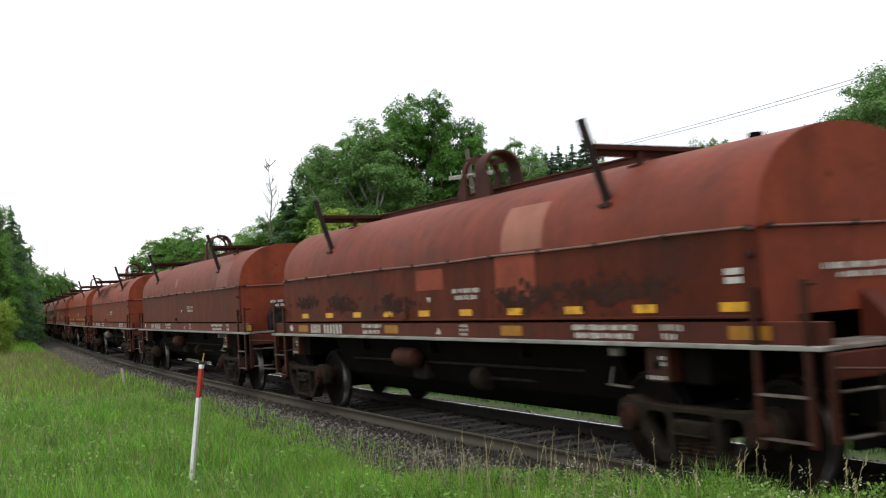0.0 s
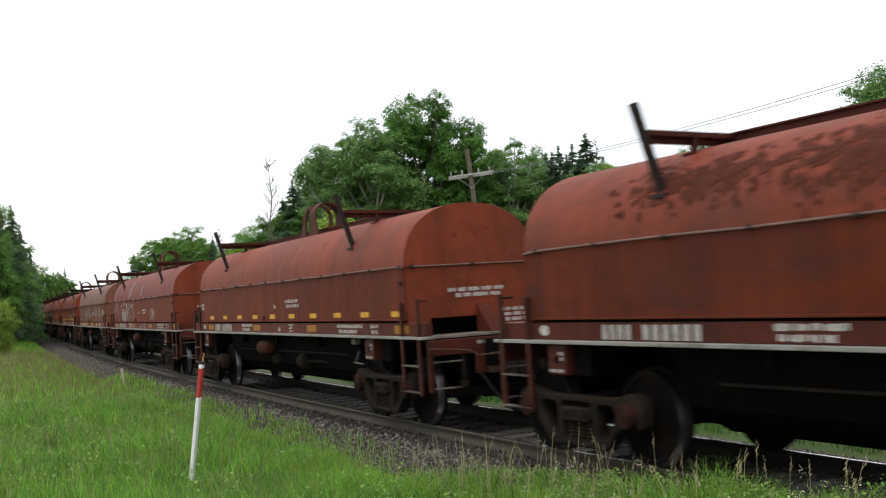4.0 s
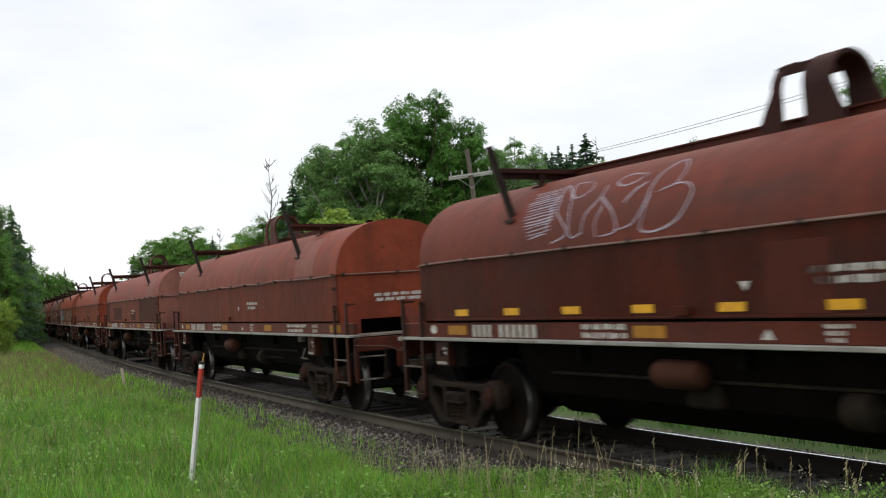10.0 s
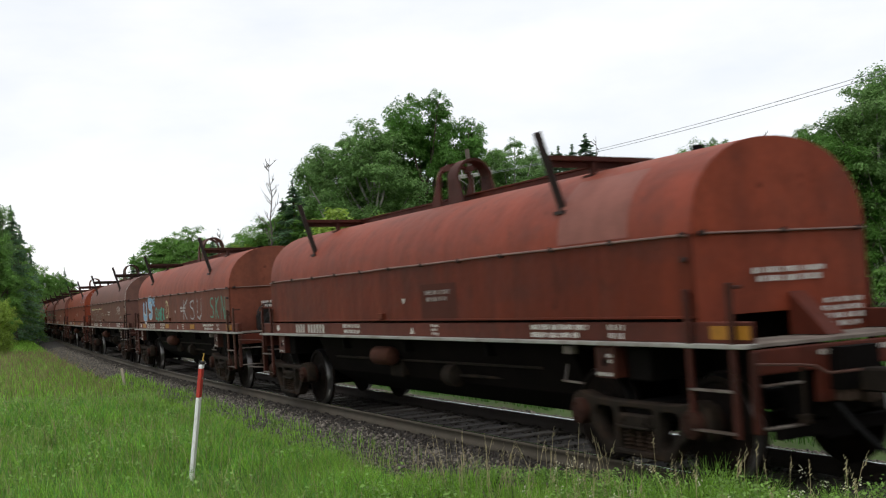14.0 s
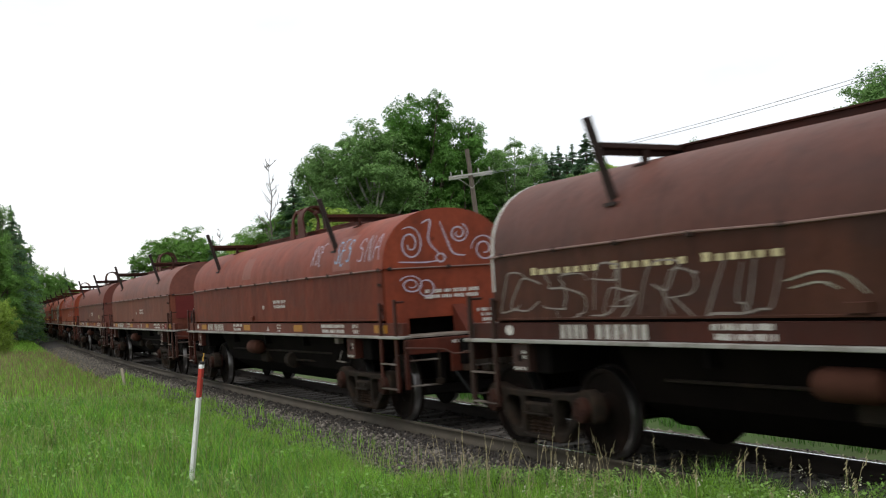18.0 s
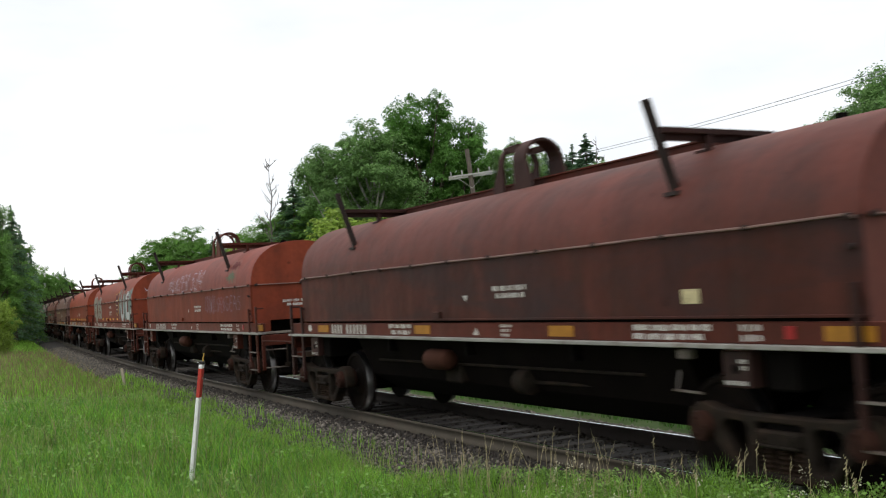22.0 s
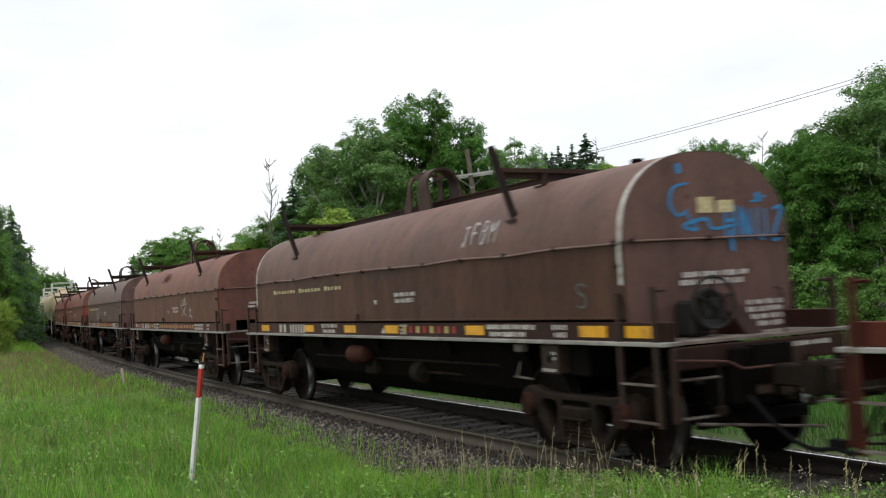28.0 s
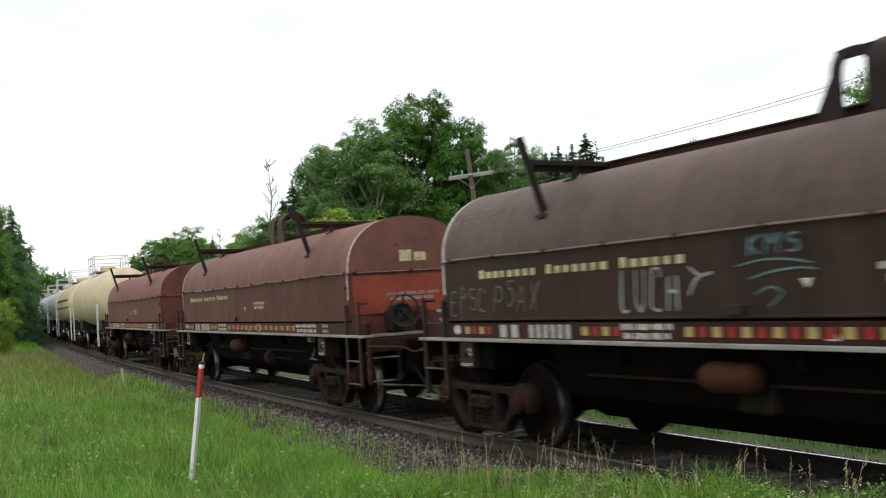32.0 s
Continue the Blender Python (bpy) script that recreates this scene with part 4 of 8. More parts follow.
    for sgn in (-1, 1):
        g = POSTS[sgn]
        bm = BM()
        bar(bm, (g, -1.09, Z_TOP + 0.10), (g, 0.30, Z_TOP + 0.07), 0.09, 0.05)
        bar(bm, (g - 0.035, -1.09, Z_TOP + 0.05), (g - 0.035, 0.30, Z_TOP + 0.02), 0.012, 0.09)
        part("cross_bar", bm, spec["rig"], cover)
        bm = BM()
        bar(bm, (g, -0.50, Z_TOP - 0.14), (g, -0.50, Z_TOP + 0.06), 0.06, 0.06, up=(1, 0, 0))
        box(bm, g - 0.09, -0.58, Z_TOP - 0.125, g + 0.09, -0.44, Z_TOP - 0.085)
        part("bar_foot", bm, spec["rig"], cover)
        bm = BM()
        bar(bm, (g + 0.02, -0.93, 2.60), (g - 0.03, -1.17, 3.465), 0.068, 0.058, up=(1, 0, 0))
        bar(bm, (g + 0.046, -0.935, 2.62), (g - 0.002, -1.165, 3.45), 0.012, 0.085, up=(1, 0, 0))
        box(bm, g - 0.06, -1.01, 2.575, g + 0.13, -0.89, 2.61)
        part("guide_post", bm, M_GUIDE, cover, "dark slanting guide post")
    # two arched bails on flared legs, joined by plates near their crowns
    for a, wd, out_ in ((-0.32, 0.10, -1), (0.15, 0.30, 1)):
        bm = BM()
        n = 18
        rin, rout = 0.25, 0.285
        rings = []
        for i in range(n + 1):
            th = math.pi * i / n
            for_r = []
            for r_, x_ in ((rin, a - wd / 2), (rin, a + wd / 2), (rout, a + wd / 2), (rout, a - wd / 2)):
                for_r.append(bm.verts.new((x_, -r_ * math.cos(th), Z_TOP + 0.33 + r_ * math.sin(th))))
            rings.append(for_r)
        for i in range(n):
            for j in range(4):
                k = (j + 1) % 4
                bm.faces.new((rings[i][j], rings[i][k], rings[i + 1][k], rings[i + 1][j]))
        part("lifting_bail", bm, spec["rig"], cover)
        for k in (-1, 1):
            bm = BM()
            inner, tip = a - out_ * wd / 2, a + out_ * (0.27 if out_ > 0 else 0.22)
            prism(bm, [(inner, Z_TOP - 0.05), (tip, Z_TOP - 0.05), (tip, Z_TOP + 0.06), (a + out_ * wd / 2, Z_TOP + 0.34), (inner, Z_TOP + 0.34)], k * 0.268 - 0.016, k * 0.268 + 0.016)
            part("bail_leg", bm, spec["rig"], cover)
    for y in (-0.19, 0.19):
        bm = BM()
        bar(bm, (-0.37, y, Z_TOP + 0.52), (0.02, y, Z_TOP + 0.52), 0.03, 0.08)
        part("bail_tie", bm, spec["rig"], cover)
    bm = BM()
    box(bm, 5.05, -0.05, Z_TOP - 0.01, 5.15, 0.05, Z_TOP + 0.07)
    part("lug", bm, M_UNDER, cover)
    # frame: side sills with a pale lower flange, centre sill, crossbearers
    for k in (-1, 1):
        bm = BM()
        yo, yi = k * SILL_Y, k * (HW - 0.10)
        box(bm, -6.80, min(yo, yi), Z_EDGE + 0.05, 6.80, max(yo, yi), Z_EDGE + 0.232, bevel=0.008)
        part("side_sill", bm, S, thing)
        bm = BM()
        ye = k * (HW + 0.075)
        box(bm, -6.84, min(ye, yi), Z_EDGE + 0.010, 6.84, max(ye, yi), Z_EDGE + 0.05, bevel=0.006)
        part("sill_edge", bm, M_EDGE, thing, "pale grey worn sill edge")
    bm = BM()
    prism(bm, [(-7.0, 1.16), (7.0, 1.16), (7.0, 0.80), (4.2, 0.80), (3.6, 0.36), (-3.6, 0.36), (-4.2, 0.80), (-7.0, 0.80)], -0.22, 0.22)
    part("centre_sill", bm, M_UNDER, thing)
    # belly coloured near black, the shade under the car included
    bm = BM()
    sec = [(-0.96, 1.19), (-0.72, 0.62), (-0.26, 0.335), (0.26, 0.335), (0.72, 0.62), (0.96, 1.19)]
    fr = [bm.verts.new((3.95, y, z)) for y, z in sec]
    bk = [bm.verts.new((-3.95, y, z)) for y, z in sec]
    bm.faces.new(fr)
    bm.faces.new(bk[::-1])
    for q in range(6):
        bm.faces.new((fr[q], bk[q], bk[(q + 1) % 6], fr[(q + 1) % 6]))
    part("trough_belly", bm, M_BELLY, thing, "deep belly of the trough, its shade in the colour")
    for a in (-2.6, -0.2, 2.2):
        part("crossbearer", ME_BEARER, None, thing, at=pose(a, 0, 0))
    # near-black pan; its sides also paint the shade in the gap above the sill
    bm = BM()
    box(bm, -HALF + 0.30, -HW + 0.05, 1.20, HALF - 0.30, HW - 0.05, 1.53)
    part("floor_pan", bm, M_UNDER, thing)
    # brake gear under the frame
    bm = BM()
    lathe(bm, [(0.05, -2.62), (0.11, -2.59), (0.14, -2.52), (0.14, -2.02), (0.11, -1.96), (0.05, -1.93)], seg=16, axis="x", at=(1.22, -0.97, 0.94))
    part("air_reservoir", bm, spec.get("tank_mat", M_TANK), thing, spec.get("tank_label", "grimy rust-brown air brake reservoir"))
    bm = BM()
    box(bm, 3.98, -HW + 0.0, 1.095, 4.14, -HW + 0.10, 1.185, bevel=0.012)
    part("tag_box", bm, M_PLAT, thing, "small grey box under the sill")
    bm = BM()
    bar(bm, (3.80, -HW + 0.10, 0.80), (4.20, -HW + 0.10, 0.79), 0.03, 0.02)
    rod(bm, (3.82, -HW + 0.12, 0.80), (3.70, -HW + 0.30, 1.16), 0.012, seg=6)
    part("release_lever", bm, M_RUNG, thing)
    bm = BM()
    box(bm, -1.15, -0.86, 0.62, -0.70, -0.62, 0.86, bevel=0.03)
    lathe(bm, [(0.04, 0.62), (0.15, 0.66), (0.15, 0.90), (0.04, 0.95)], seg=14, axis="x", at=(0.1, -0.80, 0.72))
    rod(bm, (0.95, -0.80, 0.72), (2.7, -0.72, 0.74), 0.022, seg=6)
    rod(bm, (-3.4, -0.84, 0.86), (3.2, -0.84, 0.90), 0.018, seg=6)
    part("brake_cylinder", bm, M_TRUCK, thing)
    bm = BM()
    box(bm, 1.6, -0.75, 0.72, 2.0, -0.45, 1.05, bevel=0.03)
    rod(bm, (-4, -0.55, 0.66), (4, -0.55, 0.66), 0.02)
    rod(bm, (2.0, -0.6, 0.85), (3.6, -0.6, 0.80), 0.05)
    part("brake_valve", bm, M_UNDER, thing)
    for sgn in (-1, 1):
        # stub with its stencil above each truck
        pd = PADS[sgn]
        bm = BM()
        box(bm, pd - 0.17, -(HW + 0.02), 0.88, pd + 0.17, -(HW - 0.14), 1.19, bevel=0.01)
        pad = part("jacking_pad", bm, spec["rig"], thing)
        # black disc painted for the dark inside of the hole
        bm = BM()
        rod(bm, (pd - 0.01, -(HW + 0.024), 1.035), (pd - 0.01, -(HW + 0.0), 1.035), 0.042, seg=12)
        part("pad_hole", bm, M_UNDER, pad)
        bm = BM()
        f = lambda u, v: (u, -(HW + 0.026), v)
        digits(bm, f, pd - 0.14, pd + 0.14, 0.902, 0.938, 6)
        digits(bm, f, pd + 0.04, pd + 0.14, 1.085, 1.120, 3)
        digits(bm, f, pd + 0.07, pd + 0.14, 1.030, 1.065, 2)
        part("pad_marking", bm, M_WHITE, pad)["kind"] = "stuff"
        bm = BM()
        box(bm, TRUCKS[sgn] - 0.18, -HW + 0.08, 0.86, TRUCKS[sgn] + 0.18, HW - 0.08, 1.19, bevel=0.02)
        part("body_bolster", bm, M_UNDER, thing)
        # end platform
        bm = BM()
        x0, x1 = sorted((sgn * (HALF + 0.002), sgn * 6.84))
        box(bm, x0, -HW, Z_EDGE + 0.016, x1, HW, Z_EDGE + 0.044)
        part("platform", bm, M_PLAT, thing, "worn grey steel end platform")
        bm = BM()
        x0, x1 = sorted((sgn * 6.78, sgn * 6.85))
        box(bm, x0, -HW + 0.02, 0.98, x1, HW - 0.02, Z_EDGE - 0.004, bevel=0.01)
        box(bm, x0, -0.35, 0.70, x1, 0.35, 1.0, bevel=0.01)
        es = part("end_sill", bm, S, thing)
        bm = BM()
        box(bm, *sorted_box(sgn * 6.86, sgn * 6.99, -0.20, -0.02, 0.70, 1.04), bevel=0.012)
        box(bm, *sorted_box(sgn * 6.86, sgn * 6.93, 0.10, 0.30, 0.66, 0.80), bevel=0.01)
        part("striker", bm, M_STRIKER, thing, "worn brown striker casting")
        bm = BM()
        fe = lambda u, v: (sgn * 6.856, -u, v)
        stencil(bm, fe, -0.85, 0.35, 1.10, 1.15, 7)
        part("end_stencil", bm, M_WHITE, es)["kind"] = "stuff"
        bm = BM()
        tube_path(bm, [(sgn * 6.93, -HW - 0.02, 1.085), (sgn * 6.94, -0.62, 1.045), (sgn * 6.97, -0.52, 1.03), (sgn * 7.02, -0.40, 0.96), (sgn * 7.10, -0.12, 0.97)], 0.011)
        part("uncoupling_rod", bm, M_ROD, thing)
        part("coupler", COUPLERS[sgn], None, thing)
        part("air_hose", HOSES[sgn], None, thing)
        # draft gear pocket, its carrier plates and the brake beam before the axle
        bm = BM()
        box(bm, *sorted_box(sgn * 6.35, sgn * 6.76, -0.30, 0.30, 0.56, 1.14), bevel=0.02)
        for y in (-0.46, 0.46):
            box(bm, *sorted_box(sgn * 6.55, sgn * 6.80, y - 0.03, y + 0.03, 0.56, 1.10), bevel=0.01)
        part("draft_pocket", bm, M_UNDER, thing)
        bm = BM()
        ax = TRUCKS[sgn] + sgn * 1.46
        box(bm, ax - 0.05, -0.68, 0.40, ax + 0.05, 0.68, 0.52, bevel=0.01)
        prism(bm, [(ax - 0.10, 0.36), (ax + 0.04, 0.36), (ax + 0.08, 0.66), (ax - 0.06, 0.66)], -0.16, 0.16)
        part("brake_beam", bm, M_UNDER, thing)
        for y, z in ((-0.58, 0.60), (0.24, 0.66), (0.52, 0.58)):
            bm = BM()
            rod(bm, (sgn * 6.90, y, z), (sgn * 6.90, y, 1.02), 0.018, seg=6)
            box(bm, sgn * 6.90 - 0.03, y - 0.05, z - 0.05, sgn * 6.90 + 0.03, y + 0.05, z + 0.03, bevel=0.006)
            part("hanger", bm, M_TRUCK, thing)
        bm = BM()
        prism(bm, [(sgn * HALF, Z_EDGE + 0.05), (sgn * (HALF + 0.44), Z_EDGE + 0.05), (sgn * (HALF + 0.38), Z_EDGE + 0.11), (sgn * HALF, 1.64)], 0.04, 0.24)
        part("end_brace", bm, S, thing)
        for side in (-1, 1):
            step_parts(thing, sgn, side, spec["rig"])
        add_truck(thing, TRUCKS[sgn])
    # leading end: brake wheel and its gear, or an open pocket under the end plate
    e = 1 if spec["end"] == "B" else -1
    bm = BM()
    box(bm, *sorted_box(e * (HALF + 0.02), e * (HALF + 0.30), HUB_Y - 0.12, HUB_Y + 0.12, 1.25, 1.60), bevel=0.03)
    lathe(bm, [(0.05, e * (HALF + 0.37)), (0.09, e * (HALF + 0.36)), (0.10, e * (HALF + 0.345)), (0.185, e * (HALF + 0.375)), (0.205, e * (HALF + 0.36)), (0.205, e * (HALF + 0.31)), (0.16, e * (HALF + 0.29))], seg=20, axis="x", at=(0, HUB_Y + 0.05, 1.51))
    gear = part("brake_gear_box", bm, M_BLACK, thing, "black iron hand brake gear")
    bm = BM()
    hub = (e * (HALF + 0.40), HUB_Y + 0.07, 1.57)
    r = 0.25
    ring = [(hub[0], hub[1] + r * math.cos(2 * math.pi * (i % 24) / 24), hub[2] + r * math.sin(2 * math.pi * (i % 24) / 24)) for i in range(25)]
    tube_path(bm, ring, 0.017)
    for i in range(5):
        th = 2 * math.pi * i / 5 + 0.3
        rod(bm, (hub[0] - e * 0.04, hub[1], hub[2]), (hub[0], hub[1] + r * math.cos(th), hub[2] + r * math.sin(th)), 0.012, seg=6)
    rod(bm, (hub[0] - e * 0.16, hub[1], hub[2]), (hub[0] + e * 0.02, hub[1], hub[2]), 0.05, seg=10)
    part("brake_wheel", bm, M_BLACK, gear, "spoked iron brake wheel")
    bm = BM()
    rod(bm, (e * (HALF + 0.3), -0.3, 1.24), (e * (HALF + 0.3), -0.3, 0.62), 0.02)
    box(bm, *sorted_box(e * 6.75, e * 6.95, -0.42, 0.02, 0.62, 1.15), bevel=0.02)
    part("brake_rigging", bm, M_UNDER, thing)
    # cut lever bracket, deck stringer and low grab rod across the end
    bm = BM()
    box(bm, *sorted_box(e * 6.86, e * 6.875, -0.10, 0.55, 0.80, 1.10), bevel=0.004)
    part("end_gusset", bm, spec["rig"], thing)
    bm = BM()
    tube_path(bm, [(e * 6.95, -0.90, 0.50), (e * 6.97, -0.2, 0.42), (e * 6.95, 0.62, 0.32)], 0.014)
    part("grab_rod", bm, M_RUNG, thing)
    bm = BM()
    tube_path(bm, [(e * 6.72, 0.42, Z_EDGE + 0.04), (e * 6.72, 0.42, 1.60), (e * 6.70, 0.42, 1.66), (e * 6.62, 0.42, 1.68)], 0.014)
    part("handrail", bm, spec["rig"], thing)
    # markings
    def ink(name, bm, mat=None, parent=None):
        ob = part(name, bm, mat or spec.get("ink", M_WHITE), parent or thing)
        ob["kind"] = "stuff"

    n = spec["n"]
    sill = BM()
    big = BM()
    digits(big, on_sill, -4.76, -4.26, 0.065, 0.212, 2 if n >= 18 else 4)
    digits(big, on_sill, -4.12, -3.25, 0.065, 0.212, 6)
    ink("car_number", big, M_WHITE if n in (0, 5, 7, 8) else M_NUMBER)
    stencil(sill, on_sill, -2.42, -1.66, 0.07, 0.22, n + 3, lines=2)
    stencil(sill, on_sill, 3.40, 4.52, 0.07, 0.215, n + 5, lines=2)
    stencil(sill, on_sill, 4.88, 5.17, 0.07, 0.215, n + 7, lines=2)
    stencil(sill, on_sill, 0.83, 1.08, 0.07, 0.215, n + 9, lines=3)
    sill.faces.new([sill.verts.new(on_sill(a, z)) for a, z in ((0.15, 0.085), (0.30, 0.085), (0.225, 0.175))])
    sill.faces.new([sill.verts.new(on_sill(-5.82 + 0.09 * math.cos(k * 0.5236), 0.15 + 0.06 * math.sin(k * 0.5236))) for k in range(12)])
    ink("sill_stencil", sill)
    bm = BM()
    bm.faces.new([bm.verts.new(on_side(a, z)) for a, z in ((-0.10, 0.295), (-0.035, 0.215), (0.03, 0.295))])
    stencil(bm, on_side, *spec.get("load", (0.66, 1.42)), 0.24, 0.39, n + 11, lines=2)
    ink("load_stencil", bm)
    bm = BM()
    stencil(bm, on_end, -0.48, 0.42, *spec.get("end_text", (1.74, 1.88)), n + 13, lines=2)
    stencil(bm, on_end, -0.95, -0.42, 1.28, 1.56, n + 15, lines=4)
    ink("end_stencil", bm)
    for a in spec.get("sill_yellow", (-5.2, -1.35, 2.09, 6.0)):
        bm = BM()
        box(bm, a - 0.24, -(SILL_Y + 0.009), Z_EDGE + 0.085, a + 0.24, -(SILL_Y - 0.002), Z_EDGE + 0.20)
        part("reflector", bm, spec.get("sill_yellow_mat", M_YELLOW_DULL), thing, "sooty yellow reflector")
    for a in spec.get("side_yellow", ()):
        bm = BM()
        box(bm, a - 0.16, -(HW + 0.008), Z_SILL + 0.045, a + 0.16, -HW + 0.002, Z_SILL + 0.125)
        part("reflector", bm, M_YELLOW, thing, "bright yellow reflector")
    for a in spec.get("red_marks", ()):
        bm = BM()
        box(bm, a - 0.05, -(SILL_Y + 0.009), Z_EDGE + 0.095, a + 0.05, -(SILL_Y - 0.002), Z_EDGE + 0.20)
        part("reflector", bm, M_REDREF, thing, "red reflector")
    bm = BM()
    prism(bm, [(-0.95, Z_SILL + 0.02), (-0.72, Z_SILL + 0.02), (-0.72, Z_SILL + 0.10), (-0.95, Z_SILL + 0.10)], -(HW + 0.05), -HW + 0.002)
    part("door_stop", bm, P, thing)
    for nm, f, u0, u1, v0, v1, mt in spec.get("patches", ()):
        bm = BM()
        sheet(bm, f, u0, u1, v0, v1, 2, 8)
        part(nm, bm, mt, thing, smooth=60)
    for f, u0, v0, v1, count, pitch, width, mt in spec.get("rows", ()):
        bm = BM()
        marks(bm, f, u0, v0, v1, count, pitch, width)
        part("lettering", bm, mt, thing, "row of painted letter shapes", smooth=60)["kind"] = "stuff"
    for k, (u0, u1, v0, v1) in enumerate(spec.get("soot", ())):
        bm = BM()
        smudge(bm, on_side, u0, u1, v0, v1, spec["n"] * 10 + k)
        part("soot_stain", bm, spec.get("soot_mat", M_SOOT), thing, "irregular soot stain", smooth=60)["kind"] = "stuff"
    if spec.get("small_blocks"):
        for k, a in enumerate(spec["small_blocks"]):
            part("reflector", ME_BLOCK[k % 2], None, thing, at=pose(a, -(SILL_Y + 0.004), Z_EDGE + 0.145))
    if spec.get("shield"):
        shield_emblem(thing, *spec["shield"])
    for mt, draw in spec.get("art", ()):
        bm = BM()
        draw(bm)
        part("graffiti", bm, mt, thing, "sprayed graffiti", smooth=60)["kind"] = "stuff"
    for txt, f, u0, v0, size, mt, slant in spec.get("words", ()):
        part("graffiti", word_mesh(txt, f, u0, v0, size, slant), mt, thing, "sprayed letters " + txt, smooth=60)["kind"] = "stuff"
    return thing


def smudge(bm, f, u0, u1, v0, v1, seed):
    """A stain of many small ragged flecks, thick in the middle."""
    r = random.Random(seed)
    count = int(230 * (u1 - u0) * (v1 - v0)) + 30
    for _ in range(count):
        u = u0 + (u1 - u0) * (0.5 + r.gauss(0, 0.27))
        v = v0 + (v1 - v0) * (0.5 + r.gauss(0, 0.21))
        if not (-HALF < u < HALF and 0.01 < v < 2.2):
            continue
        w, h = r.uniform(0.012, 0.075), r.uniform(0.016, 0.085)
        k = r.randint(5, 7)
        a0 = r.random() * 6
        pts = [f(u + w * r.uniform(0.5, 1) * math.cos(a0 + 6.283 * i / k), max(v + h * r.uniform(0.5, 1) * math.sin(a0 + 6.283 * i / k), 0.005), 0.006 + 0.003 * r.random()) for i in range(k)]
        bm.faces.new([bm.verts.new(p) for p in pts])
    return bm


def shield_emblem(thing, a, v0, v1):
    """A red shield with a gold rim and three plain gold bars."""
    outline = [(-0.95, 0.80), (-0.70, 0.92), (-0.35, 0.96), (0.0, 0.90), (0.35, 1.0), (0.75, 1.04), (0.95, 0.96), (0.86, 0.78), (0.92, 0.55), (1.0, 0.36), (0.72, 0.14), (0.30, 0.05), (0.0, 0.0),
               (-0.30, 0.05), (-0.72, 0.14), (-1.0, 0.36), (-0.92, 0.55), (-0.86, 0.70)]
    for nm, k, off, mt in (("emblem_rim", 1.0, 0.006, M_GRAF_Y), ("emblem_field", 0.92, 0.009, M_PATCH_WINE)):
        bm = BM()
        c = (a, v0 + 0.52 * (v1 - v0))
        ring = [(a + 0.46 * k * x, c[1] + (v - 0.52) * (v1 - v0) * k) for x, v in outline]
        steps = 6
        rows = [[bm.verts.new(on_side(c[0] + (u - c[0]) * j / steps, c[1] + (v - c[1]) * j / steps, off)) for u, v in ring] for j in range(1, steps + 1)]
        mid = bm.verts.new(on_side(*c, off))
        n = len(ring)
        for i in range(n):
            bm.faces.new((mid, rows[0][i], rows[0][(i + 1) % n]))
            for j in range(steps - 1):
                bm.faces.new((rows[j][i], rows[j + 1][i], rows[j + 1][(i + 1) % n], rows[j][(i + 1) % n]))
        part(nm, bm, mt, thing, smooth=60)
    for i, (w, q) in enumerate(((0.28, 0.66), (0.24, 0.46), (0.20, 0.28))):
        bm = BM()
        v = v0 + q * (v1 - v0)
        sheet(bm, lambda s, t: on_side(s, t, 0.013), a - w, a + w, v - 0.022, v + 0.022, 2, 2)
        part("emblem_bar", bm, M_CREAM, thing)


def sorted_box(x0, x1, y0, y1, z0, z1):
    return min(x0, x1), min(y0, y1), min(z0, z1), max(x0, x1), max(y0, y1), max(z0, z1)


def word_mesh(txt, f, u0, v0, size, slant=0.0):
    """Letters of the built-in font laid on the surface f."""
    cu = bpy.data.curves.new("word", 'FONT')
    cu.body = txt
    cu.size = size
    cu.resolution_u = 3
    tmp = bpy.data.objects.new("word", cu)
    me = bpy.data.meshes.new_from_object(tmp)
    bm = BM()
    bm.from_mesh(me)
    bmesh.ops.subdivide_edges(bm, edges=[e for e in bm.edges if e.calc_length() > size * 0.3], cuts=2)
    for v in bm.verts:
        v.co = f(u0 + v.co.x * (-1 if f is on_end else 1), v0 + v.co.y + slant * v.co.x, 0.010)
    bpy.data.objects.remove(tmp)
    bpy.data.curves.remove(cu)
    bpy.data.meshes.remove(me)
    return bm


M_TANK = surface("rust_brown_reservoir", (0.050, 0.020, 0.013), 0.85, spec=0.08, vary=0.3, scale=4, bump=0.004)
_b = BM()
box(_b, -0.032, -0.026, -0.022, 0.032, 0.012, 0.022, bevel=0.006)
rod(_b, (0, -0.030, -0.010), (0, -0.030, 0.034), 0.009, seg=6)
ME_CLAMP = mesh_of("clamp", _b, M_GUIDE, 40)
ME_BLOCK = []
for _m in (M_BLOCK_Y, M_BLOCK_R):
    _b = BM()
    box(_b, -0.052, -0.004, -0.045, 0.052, 0.004, 0.045)
    ME_BLOCK.append(mesh_of("reflector", _b, _m))
_b = BM()
prism(_b, [(-0.03, 1.19), (0.03, 1.19), (0.03, 1.02), (-0.03, 1.02)], -HW + 0.04, HW - 0.04)
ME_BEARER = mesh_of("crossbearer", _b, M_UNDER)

RED = (0.240, 0.048, 0.0220)
BRIGHT = (0.265, 0.052, 0.024)
MAROON = (0.190, 0.058, 0.034)
BROWN = (0.145, 0.058, 0.036)
DARK = (0.044, 0.026, 0.0195)
TAN = (0.19, 0.105, 0.080)


